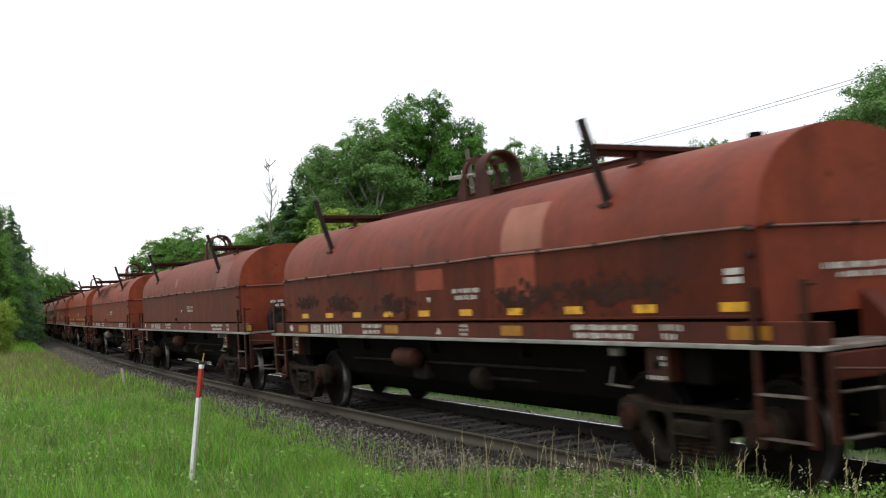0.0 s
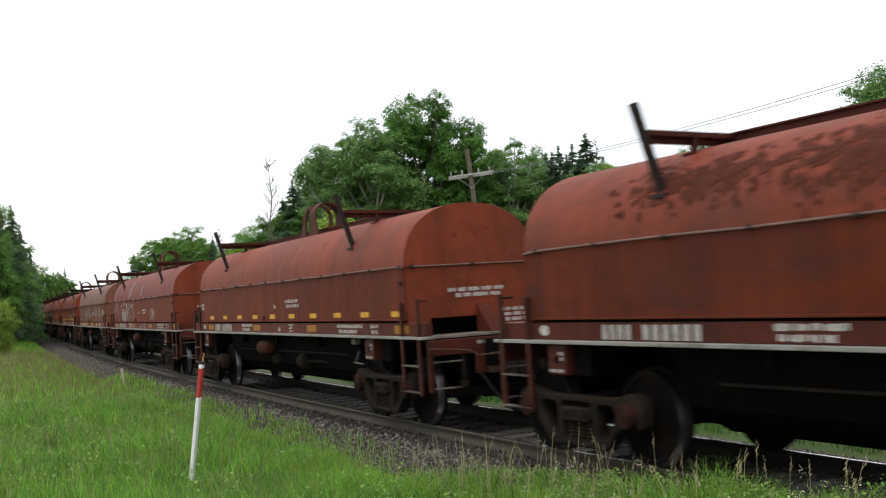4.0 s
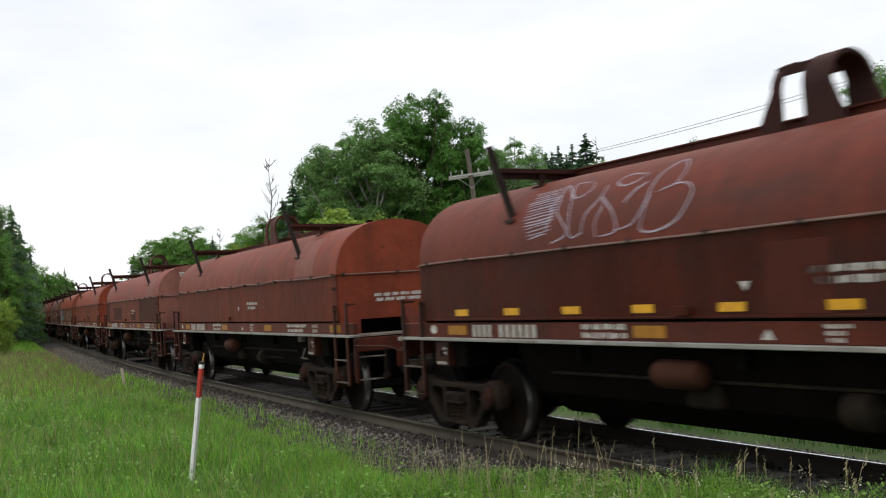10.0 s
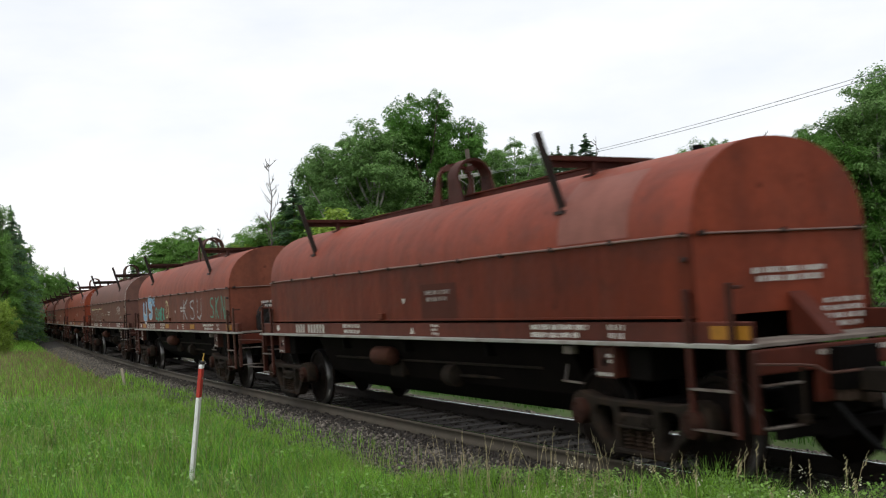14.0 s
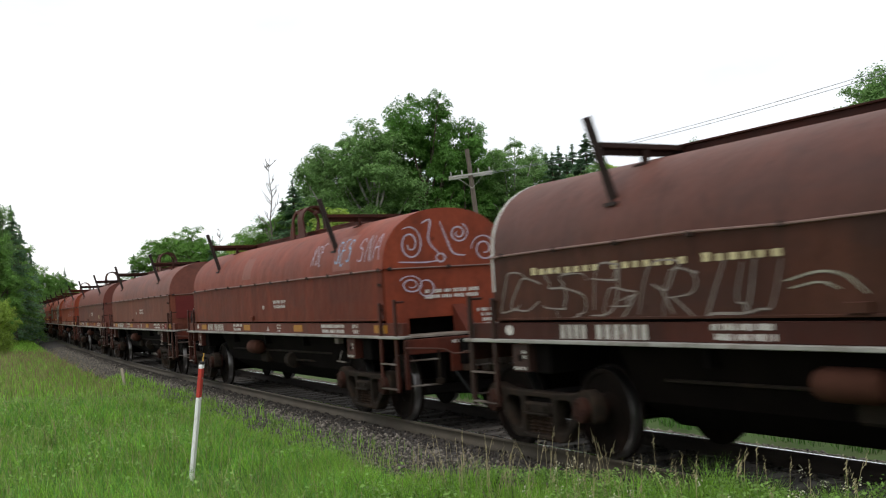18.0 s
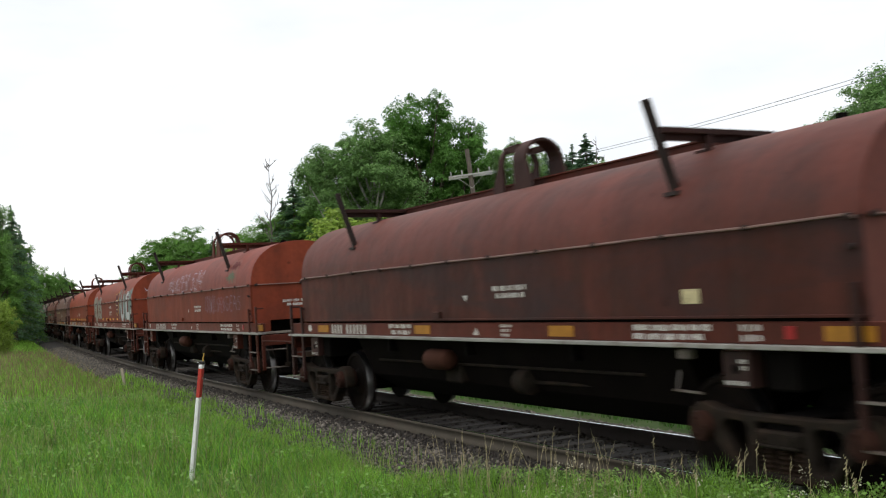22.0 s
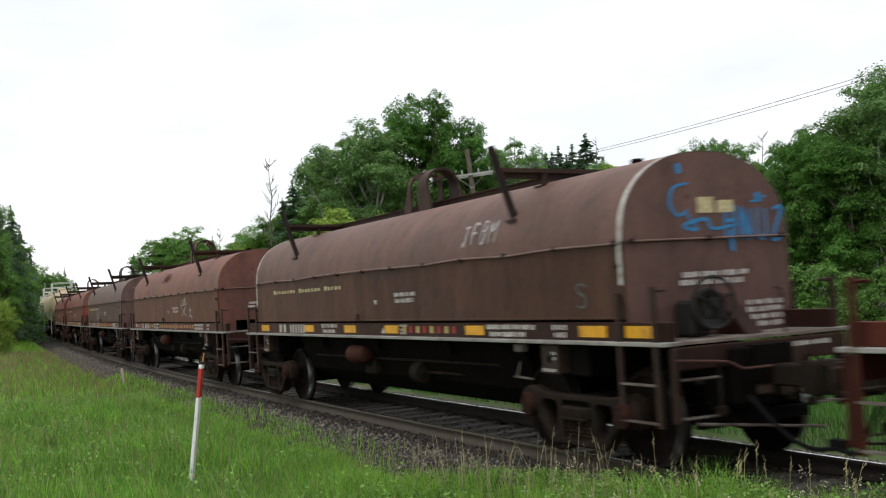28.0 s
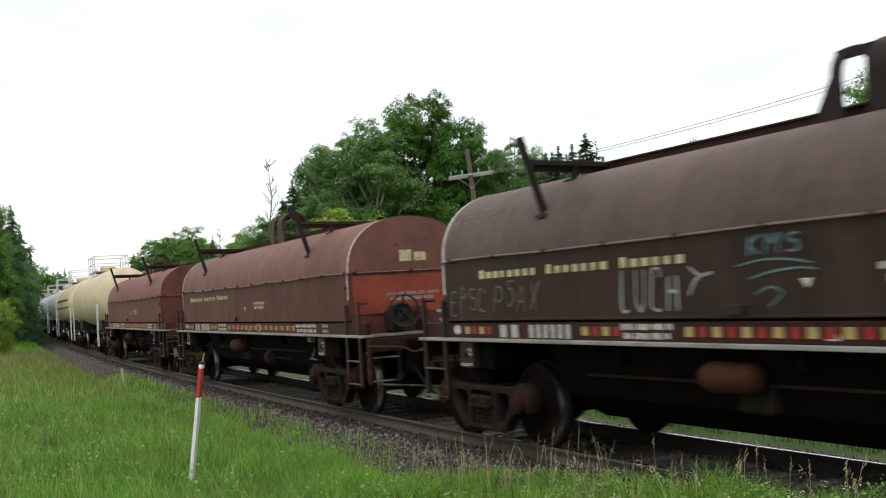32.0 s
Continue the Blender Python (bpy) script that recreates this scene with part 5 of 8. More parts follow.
# brightness of each car's flank: weathering plus side shade put into the paint
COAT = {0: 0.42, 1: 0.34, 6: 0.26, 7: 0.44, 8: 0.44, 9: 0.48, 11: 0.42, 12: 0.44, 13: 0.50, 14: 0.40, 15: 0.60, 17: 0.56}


# cars with heavier soot than the rest
SOOTY = {0: 0.6, 1: 0.75, 2: 0.7, 6: 0.65, 13: 0.55, 14: 0.95, 19: 0.6}
# dusty, faded end plates, with the fuller light on the ends put in
ENDS = {8: (0.26, 0.105, 0.080), 11: (0.165, 0.078, 0.060), 18: (0.140, 0.078, 0.066), 19: (0.165, 0.070, 0.054), 20: (0.135, 0.080, 0.070), 21: (0.150, 0.055, 0.042), 22: (0.150, 0.052, 0.040)}


def paints(n, body, cover, sill=None, grime=0.45):
    # light by facing is put into the paint: bright ends and cover, dim flank
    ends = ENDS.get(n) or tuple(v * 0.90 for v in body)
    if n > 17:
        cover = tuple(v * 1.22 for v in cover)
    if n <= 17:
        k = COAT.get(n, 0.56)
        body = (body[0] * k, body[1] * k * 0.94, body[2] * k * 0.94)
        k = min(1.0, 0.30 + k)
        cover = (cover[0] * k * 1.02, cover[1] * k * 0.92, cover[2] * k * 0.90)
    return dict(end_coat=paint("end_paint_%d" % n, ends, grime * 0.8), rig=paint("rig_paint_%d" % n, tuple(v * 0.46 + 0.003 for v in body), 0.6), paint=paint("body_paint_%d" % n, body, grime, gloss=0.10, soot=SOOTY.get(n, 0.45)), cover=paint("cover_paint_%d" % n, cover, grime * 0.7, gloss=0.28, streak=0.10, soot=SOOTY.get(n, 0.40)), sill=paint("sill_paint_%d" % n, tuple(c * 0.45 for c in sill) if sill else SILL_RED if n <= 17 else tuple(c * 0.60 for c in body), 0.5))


SILL_RED = (0.092, 0.0205, 0.0115)
SPECS = []


def car(n, body, cover, end, label, grime=0.45, sill=None, **more):
    d = dict(n=n, end=end, label=label, art=ART.get(n, ()), **more)
    d.update(paints(n, body, cover, sill, grime))
    SPECS.append(d)


PLAIN = "rust-red coil car with arched steel cover"
YROW = tuple(5.84 - 1.21 * i for i in range(10))
YELL = dict(side_yellow=YROW)
BLOCKS = tuple(-5.6 + 0.18 * i for i in range(60) if not (-4.95 < -5.6 + 0.18 * i < -3.1 or -2.5 < -5.6 + 0.18 * i < -1.6 or 3.3 < -5.6 + 0.18 * i < 5.3))


def side(nm, u0, u1, v0, v1, mt):
    return (nm, on_side, u0, u1, v0, v1, mt)


LAB = lambda a0, a1: [(on_side, a0, 0.28, 0.335, 1, 1, a1 - a0, M_WHITE), (on_side, a0, 0.355, 0.41, 1, 1, a1 - a0, M_WHITE)]
LOGO = lambda w0, w1, z0, z1: [(on_end, w0, z0, z1, 2, -(w0 - w1) * 0.55, -(w0 - w1) * 0.42, M_CREAM)]

def hand(txt, f, u0, u1, v0, v1, width, mt, seed=1, slant=0.12, wild=0.06, off=0.009):
    return (mt, lambda bm: marker(bm, f, txt, u0, u1, v0, v1, width, seed, slant, wild, off))


def bubble(txt, f, u0, u1, v0, v1, width, fill, rim, seed=1, rim_width=0.07):
    """Fat letters with a rim of another colour."""
    return [hand(txt, f, u0, u1, v0, v1, width + rim_width, rim, seed, 0.04, 0.05, 0.007), hand(txt, f, u0, u1, v0, v1, width, fill, seed, 0.04, 0.05, 0.012)]


def curves(mt, f, *rows):
    """Single strokes: each row is a width and then its points."""
    return (mt, lambda bm: [line(bm, f, list(row[1:]), row[0]) for row in rows])


def hatching(bm):
    """A leaning drop filled in with quick level strokes."""
    r = random.Random(8)
    for k in range(17):
        v, t = 0.88 + 0.04 * k, k / 16
        w = 0.5 * (0.36 + 0.30 * math.sin(min(t * 1.15, 1.0) * 2.6))
        mid = -3.20 - 0.10 * t
        line(bm, on_side, [(mid - w + r.uniform(-0.03, 0.03), v - 0.02), (mid, v + r.uniform(-0.01, 0.01)), (mid + w + r.uniform(-0.04, 0.04), v + 0.02)], r.uniform(0.008, 0.019), 0.009 + 0.0005 * (k % 2))
    line(bm, on_side, [(-3.06, 0.94), (-3.0, 1.12), (-3.06, 1.24), (-2.98, 1.40)], 0.030, 0.011)


def rings(mt, f, *rows):
    return (mt, lambda bm: [loop(bm, f, *row) for row in rows])


ART = {
    4: [hand("JFBM", on_side, 2.14, 3.05, 0.05, 0.36, 0.038, M_GRAF_W, 4, 0.05),
        hand("UNUUH", on_side, -4.02, -2.86, 0.03, 0.54, 0.060, M_GRAF_W, 5, -0.10, 0.14), hand("WUN", on_side, -4.08, -3.0, 0.02, 0.34, 0.050, M_GRAF_G, 6, -0.2, 0.16),
        curves(M_GRAF_W, on_side, (0.11, (-3.10, 0.62), (-2.80, 0.56), (-2.62, 0.34), (-2.56, 0.02)), (0.09, (-1.38, 0.60), (-1.40, 0.44), (-1.26, 0.20), (-1.22, 0.02)),
               (0.05, (-2.10, 0.66), (-1.90, 0.53), (-1.60, 0.54), (-1.36, 0.61)), (0.030, (-4.30, 0.50), (-4.12, 0.58), (-3.95, 0.54)),
               (0.045, (-2.52, 0.50), (-2.36, 0.60), (-2.26, 0.48), (-2.40, 0.40), (-2.24, 0.30))),
        curves(M_GRAF_G, on_side, (0.07, (-5.52, 0.68), (-5.20, 0.60), (-4.96, 0.34), (-4.86, 0.03)), (0.05, (-2.14, 0.08), (-2.12, 0.40), (-1.95, 0.52)), (0.05, (-2.0, 0.22), (-1.88, 0.14), (-1.72, 0.18))),
        curves(M_GRAF_K, on_side, (0.08, (-2.02, 0.06), (-1.80, 0.05), (-1.66, 0.02)), (0.05, (-2.05, 0.42), (-1.80, 0.48), (-1.56, 0.36)), (0.05, (-1.95, 0.30), (-1.80, 0.26))),
        rings(M_GRAF_W, on_side, (-3.44, 0.62, 0.09, 0.05, 0.06)), hand("EPK", on_side, -6.05, -5.35, 0.20, 0.56, 0.022, M_GRAF_G, 7),
        curves(M_GRAF_W, on_side, (0.030, (-6.02, 0.84), (-5.92, 0.98), (-5.60, 1.02)), (0.034, (-5.42, 1.06), (-5.30, 1.20)), (0.040, (-6.0, 0.76), (-5.7, 0.80))),
        hand("EUKI", on_side, -2.34, -1.45, 0.84, 1.36, 0.045, M_GRAF_L, 8, 0.5), hand("I", on_side, 0.42, 0.72, 0.84, 1.20, 0.07, M_GRAF_L, 9, 0.5),
        hand("TS", on_end, 0.35, -0.35, 2.45, 2.72, 0.022, M_GRAF_FAINT, 3)],
    5: [(M_GRAF_G, lambda bm: [halo_tag(bm, on_side, -2.93, -1.62, 0.08, 0.62, 1), halo_tag(bm, on_side, -1.46, -0.06, 0.10, 0.68, 2)]),
        (M_GRAF_W, lambda bm: [halo_tag(bm, on_side, 1.74, 3.10, 0.08, 0.62, 3), halo_tag(bm, on_side, 3.26, 4.62, 0.07, 0.58, 4)]),
        curves(M_GRAF_W, on_side, (0.05, (5.06, 0.42), (5.30, 0.46), (5.46, 0.44)), (0.10, (5.24, 0.40), (5.36, 0.22)), (0.09, (5.46, 0.48), (5.56, 0.28)), (0.06, (5.40, 0.24), (5.60, 0.30), (5.82, 0.42)),
               (0.045, (5.06, 0.36), (5.14, 0.22), (5.10, 0.14)), (0.04, (5.36, 0.16), (5.50, 0.20), (5.62, 0.16)), (0.03, (5.66, 0.26), (5.86, 0.25))),
        hand("EN", on_side, -5.55, -4.35, 0.10, 0.54, 0.05, M_GRAF_DRAB, 7, 0.0, 0.05)],
    6: [curves(M_GRAF_L, on_side, (0.020, (-2.95, 0.79), (-2.65, 0.88), (-2.88, 1.12), (-2.93, 1.27), (-3.01, 1.57), (-2.71, 1.30), (-2.59, 0.85), (-2.38, 0.86)), (0.018, (-2.54, 1.55), (-2.82, 1.56), (-2.74, 1.37), (-2.59, 1.30), (-2.42, 1.39), (-2.46, 1.52)),
               (0.018, (-2.38, 0.84), (-2.34, 1.04), (-2.17, 1.23), (-2.13, 1.43)), (0.018, (-2.12, 0.80), (-2.13, 0.97), (-2.05, 1.15), (-2.14, 1.25), (-1.87, 1.04), (-1.78, 0.84), (-2.05, 0.80)), (0.018, (-1.56, 1.49), (-1.87, 1.54), (-1.98, 1.44), (-1.86, 1.36), (-1.68, 1.38), (-1.55, 1.47)),
               (0.018, (-1.80, 0.84), (-1.53, 0.88), (-1.37, 1.05), (-1.34, 1.27), (-1.29, 1.47), (-1.11, 1.62), (-0.95, 1.46), (-0.97, 1.27), (-1.20, 1.19)), (0.022, (-1.71, 1.12), (-1.59, 1.26), (-1.45, 1.35)),
               (0.018, (-1.20, 1.19), (-0.96, 1.25), (-0.77, 1.21), (-0.70, 1.08), (-0.85, 0.87), (-1.15, 0.79), (-1.38, 0.81), (-1.37, 0.92), (-1.31, 1.21))), (M_GRAF_L, hatching), hand("KINA", on_side, 1.7, 3.0, 0.02, 0.38, 0.040, M_GRAF_G, 3, 0.2), hand("ENH", on_side, 1.9, 2.7, 1.22, 1.42, 0.02, M_GRAF_W, 4),
        rings(M_GRAF_CHALK, on_end, (0.51, 2.60, 0.24, 0.34, 0.05), (-0.36, 2.36, 0.16, 0.085, 0.055), (0.12, 2.34, 0.11, 0.09, 0.05), (0.48, 2.42, 0.12, 0.12, 0.045), (0.56, 2.74, 0.10, 0.10, 0.04), (-0.06, 2.88, 0.10, 0.13, 0.05)),
        curves(M_GRAF_CHALK, on_end, (0.11, (0.20, 2.74), (0.14, 2.50), (0.05, 2.36)), (0.13, (0.05, 2.86), (0.02, 2.60), (-0.08, 2.42)), (0.12, (-0.12, 2.86), (-0.14, 2.62), (-0.20, 2.46)), (0.10, (0.24, 2.58), (0.0, 2.52), (-0.22, 2.52)),
               (0.07, (0.70, 2.60), (0.52, 2.56), (0.34, 2.62)), (0.06, (0.60, 2.84), (0.50, 2.60), (0.44, 2.34)), (0.10, (-0.34, 2.66), (-0.46, 2.70), (-0.56, 2.60)), (0.05, (0.20, 2.28), (-0.05, 2.26), (-0.34, 2.29)),
               (0.05, (0.64, 2.14), (0.60, 2.02), (0.64, 1.92)), (0.04, (0.72, 2.02), (0.52, 2.06)))],
    10: bubble("US", on_side, -5.34, -3.50, 0.07, 0.64, 0.19, M_GRAF_SKY, M_GRAF_PALE, 4, 0.09) + [hand("ONE", on_side, -3.74, -3.08, 0.48, 0.68, 0.060, M_GRAF_SKY, 5),
        hand("CUWEK", on_side, -3.06, -1.55, 0.04, 0.36, 0.085, M_GRAF_T, 6, 0.1), hand("D", on_side, -1.45, -0.9, 0.12, 0.55, 0.06, M_CREAM, 3), hand("KSU", on_side, 1.0, 3.5, 0.05, 0.55, 0.05, M_GRAF_G, 8), hand("SKN", on_side, 4.2, 5.9, 0.05, 0.55, 0.05, M_GRAF_T, 9)],
    11: [hand("JFBM", on_side, 3.62, 4.66, 0.26, 0.50, 0.042, M_GRAF_W, 4, 0.05), hand("CSBRU", on_side, -6.15, -1.7, 0.03, 0.50, 0.024, M_GRAF_FADED, 12, 0.2, 0.18), hand("CSBRU", on_side, -5.90, -1.45, 0.00, 0.44, 0.020, M_GRAF_FADED, 15, 0.2, 0.20),
         hand("LUTES", on_side, 4.30, 5.05, 0.07, 0.19, 0.018, M_GRAF_G, 5), curves(M_GRAF_CREAM, on_side, (0.02, (-1.55, 0.28), (-1.2, 0.34), (-0.95, 0.30), (-0.75, 0.16)), (0.016, (-1.5, 0.22), (-1.2, 0.26), (-1.0, 0.20)))],
    12: [hand("XSE", on_side, 2.9, 3.5, 0.9, 1.3, 0.025, M_GRAF_L, 2), hand("SES", on_side, 4.1, 4.85, 0.88, 1.3, 0.032, M_GRAF_SKY, 3), hand("SNA", on_side, 5.1, 6.1, 0.85, 1.3, 0.025, M_GRAF_L, 4),
         rings(M_GRAF_L, on_end, (0.60, 2.56, 0.20, 0.26, 0.024, 0.009, 1.8, 1.0), (-0.20, 2.70, 0.16, 0.15, 0.024, 0.009, 1.8, 2.0), (0.12, 2.34, 0.07, 0.06, 0.03), (-0.62, 2.45, 0.22, 0.22, 0.024, 0.009, 1.8, 0.0), (0.62, 1.96, 0.20, 0.14, 0.022, 0.009, 1.8, 0.5), (0.38, 1.90, 0.12, 0.12, 0.022)),
         curves(M_GRAF_L, on_end, (0.026, (0.40, 2.86), (0.26, 2.90), (0.30, 2.60), (0.14, 2.40)), (0.024, (0.10, 2.88), (0.0, 2.60), (-0.10, 2.40), (-0.30, 2.36)), (0.022, (0.80, 2.30), (0.40, 2.28), (0.15, 2.30)))],
    15: [hand("HUNTER", on_side, -2.70, -0.02, 0.78, 1.20, 0.020, M_GRAF_L, 2, 0.15), hand("HUNTER", on_side, -2.62, 0.06, 0.77, 1.14, 0.014, M_GRAF_L, 3, 0.15), hand("524", on_side, 0.20, 1.60, 0.80, 1.26, 0.022, M_GRAF_L, 4, 0.3), hand("524", on_side, 0.28, 1.68, 0.78, 1.20, 0.015, M_GRAF_L, 5, 0.3),
         hand("CROWDS", on_side, 1.95, 3.10, 0.20, 0.56, 0.016, M_GRAF_DIM, 6), hand("SPEN", on_side, 3.14, 3.95, 0.22, 0.52, 0.016, M_GRAF_DIM, 7), hand("GEAS", on_side, 3.98, 5.4, 0.22, 0.54, 0.016, M_GRAF_DIM, 8),
         (M_GRAF_GREEN_DULL, lambda bm: smudge(bm, on_side, 4.15, 4.75, 0.84, 1.10, 5)), (M_PATCH_WINE, lambda bm: smudge(bm, on_side, 4.35, 4.90, 1.10, 1.36, 6))],
    16: bubble("TEXS", on_side, -6.0, -3.10, 0.16, 0.86, 0.24, M_GRAF_CREAM, M_GRAF_K, 4, 0.07) + [hand("TEXS", on_side, -6.0, -3.10, 0.16, 0.86, 0.42, M_GRAF_W, 4, 0.04, 0.05, 0.005),
         hand("N", on_side, 2.62, 3.62, 0.08, 1.06, 0.26, M_GRAF_GREEN, 2, 0.0, 0.03, 0.006), hand("N", on_side, 3.78, 4.72, 0.08, 0.98, 0.28, M_GRAF_GREEN, 3, 0.0, 0.03, 0.006), hand("U", on_side, 3.10, 4.18, 0.10, 0.90, 0.24, M_GRAF_PALE, 5, 0.0, 0.02, 0.010),
         hand("OE", on_side, 5.20, 6.24, 0.10, 0.96, 0.26, M_GRAF_GREEN, 6, 0.0, 0.03, 0.006), hand("C", on_side, 4.52, 5.72, 0.12, 0.90, 0.30, M_GRAF_PALE, 7, 0.0, 0.02, 0.010), hand("T", on_side, 4.95, 5.50, 0.50, 0.84, 0.07, M_PATCH_WINE, 3, 0.0, 0.02, 0.014),
         curves(M_GRAF_K, on_side, (0.02, (2.80, 0.04), (2.72, 0.60), (2.66, 1.12), (3.40, 1.14)), (0.02, (3.46, 1.10), (3.40, 0.5), (3.62, 0.2), (3.85, 0.9)), (0.02, (4.50, 0.05), (4.62, 0.5), (4.78, 0.96), (5.6, 0.96))),
         curves(M_GRAF_L, on_end, (0.022, (0.62, 2.58), (0.56, 2.48), (0.46, 2.58)))],
    18: [hand("JFBM", on_side, 2.78, 3.72, 0.88, 1.16, 0.040, M_GRAF_W, 4, 0.15),
         curves(M_GRAF_B, on_end, (0.035, (0.22, 2.76), (0.40, 2.72), (0.46, 2.56), (0.36, 2.44), (0.24, 2.50)), (0.040, (0.28, 2.48), (0.14, 2.30), (0.30, 2.34), (0.02, 2.40), (-0.06, 2.30), (-0.40, 2.34)), (0.07, (0.34, 2.96), (0.32, 2.86)), (0.08, (-0.66, 2.66), (-0.70, 2.56)), (0.06, (-0.30, 2.28), (-0.30, 2.06)), (0.03, (-0.78, 2.62), (-0.58, 2.56))),
         hand("HNUZ", on_end, -0.18, -1.02, 2.18, 2.52, 0.045, M_GRAF_B, 5, 0.1), hand("S", on_side, 5.3, 5.6, 0.1, 0.35, 0.02, M_GRAF_TD, 3)],
    19: [hand("LUHG.", on_side, 1.84, 2.78, 0.44, 0.60, 0.034, M_GRAF_W, 3, 0.2), hand("X", on_side, 1.64, 2.80, 0.14, 0.40, 0.028, M_GRAF_W, 4, 0.0), curves(M_GRAF_W, on_side, (0.018, (1.80, 0.41), (2.2, 0.43), (2.62, 0.43))),
         curves(M_GRAF_G, on_side, (0.05, (3.08, 0.36), (3.00, 0.26), (3.10, 0.18)), (0.035, (2.86, 0.12), (3.04, 0.16), (3.28, 0.10)), (0.04, (2.94, 0.30), (3.16, 0.28)), (0.03, (3.06, 0.18), (3.2, 0.06)))],
    20: [hand("EPSC", on_side, -6.0, -5.05, 0.06, 0.36, 0.020, M_GRAF_FAINT, 3, 0.1, 0.14), hand("PSAX", on_side, -4.90, -3.85, 0.08, 0.42, 0.020, M_GRAF_FAINT, 4, 0.3, 0.14), hand("LUCH", on_side, -2.46, -1.52, 0.06, 0.44, 0.030, M_GRAF_G, 5, 0.1, 0.12),
         curves(M_GRAF_G, on_side, (0.03, (-1.42, 0.19), (-1.30, 0.34), (-1.10, 0.38)), (0.03, (-1.40, 0.45), (-1.26, 0.37), (-1.10, 0.39))),
         hand("KMS", on_side, -0.68, -0.04, 0.50, 0.66, 0.026, M_GRAF_TEAL, 6), curves(M_GRAF_TEAL, on_side, (0.02, (-0.80, 0.42), (-0.5, 0.46), (-0.2, 0.45), (0.04, 0.41)), (0.02, (-0.66, 0.31), (-0.4, 0.36), (-0.1, 0.38), (0.08, 0.36)), (0.02, (-0.60, 0.18), (-0.42, 0.24), (-0.30, 0.18), (-0.46, 0.08))),
         hand("AHLW", on_side, 4.4, 6.0, 0.03, 0.33, 0.024, M_GRAF_TD, 7, 0.4, 0.14), hand("EMS", on_side, 2.1, 2.9, 0.04, 0.18, 0.03, M_GRAF_TEAL, 8), hand("JS", on_side, 3.34, 3.66, 0.98, 1.20, 0.028, M_GRAF_W, 9), hand("KAT", on_side, 5.0, 6.0, 0.84, 1.14, 0.018, M_GRAF_FAINT, 10, 0.4, 0.14),
         hand("JFBM", on_side, -6.05, -4.90, 1.20, 1.40, 0.022, M_GRAF_FAINT, 11, 0.1), hand("S.WED", on_end, -0.27, -0.94, 2.30, 2.56, 0.042, M_GRAF_SKY, 4, 0.0), hand("DRINK", on_end, -0.08, -0.88, 1.96, 2.10, 0.026, M_GRAF_OCHRE, 5, 0.0), hand("GAS", on_end, -0.40, -1.02, 1.74, 1.88, 0.028, M_GRAF_OCHRE, 6, 0.0),
         curves(M_GRAF_G, on_end, (0.02, (0.62, 2.66), (0.3, 2.66), (0.1, 2.72), (-0.1, 2.70)), (0.02, (0.02, 2.80), (0.06, 2.62)), (0.03, (0.36, 2.50), (0.28, 2.40)))],
}

car(-1, RED, RED, "A", PLAIN + ", weathered")
car(0, RED, BRIGHT, "A", PLAIN + ", pale patch", grime=0.6, patches=[side("patch", 1.95, 2.85, 0.76, 1.34, M_PATCH_PALE), side("patch", 1.80, 2.70, 0.20, 0.72, M_PATCH_RUST),
    side("patch", -0.41, 0.41, 0.39, 0.66, M_PATCH_RUST)], soot=((1.7, 2.9, 0.05, 0.42), (3.2, 5.0, 0.10, 0.42), (-5.4, -4.4, 0.2, 0.42), (-3.9, -2.6, 0.12, 0.40), (-1.8, -0.7, 0.05, 0.35)), rows=LAB(5.76, 6.02), **YELL)
car(1, RED, RED, "B", PLAIN + ", greyish patch", patches=[side("patch", 4.0, 5.1, 0.76, 1.42, M_PATCH_GREY), side("patch", -0.9, -0.65, 0.9, 1.15, M_PATCH_PALE)], sill_yellow=(6.75,))
car(2, RED, RED, "B", PLAIN + ", dark stains on top", grime=0.5, soot=((-4.3, -2.6, 0.95, 1.6), (-2.4, -0.2, 0.80, 1.7), (0.3, 1.6, 1.3, 1.7), (3.2, 4.6, 1.2, 1.6)), soot_mat=M_SMEAR, tank_mat=M_PLAT, tank_label="worn pale grey air brake reservoir", sill_yellow=(), red_marks=(5.4,))
car(3, RED, RED, "A", PLAIN + ", yellow reflectors", rows=LAB(-6.0, -5.75), **YELL)
car(4, RED, (0.215, 0.050, 0.034), "B", PLAIN + ", white graffiti", red_marks=(5.32,))
car(5, (0.22, 0.085, 0.052), TAN, "B", "faded brown coil car with graffiti along its flank", end_paint=None, red_marks=(5.4,), sill_yellow_mat=M_YELLOW, sill_yellow=(-5.6, -3.3, 0.2, 2.4, 6.3), patches=[side("patch", 5.0, 5.45, 0.60, 0.72, M_PATCH_DARK)])
car(6, RED, RED, "B", PLAIN + ", pale graffiti on its end", red_marks=(5.4,), rows=LAB(5.78, 6.06), patches=[side("patch", 1.75, 2.75, 0.76, 1.38, M_PATCH_GREY), side("patch", 1.7, 2.7, 0.35, 0.70, M_PATCH_DULL), side("patch", 0.2, 0.9, 0.02, 0.6, M_PATCH_DULL)], **YELL)
car(7, RED, RED, "A", PLAIN + ", greyish patch", patches=[side("patch", 3.95, 5.0, 0.76, 1.55, M_PATCH_GREY)])
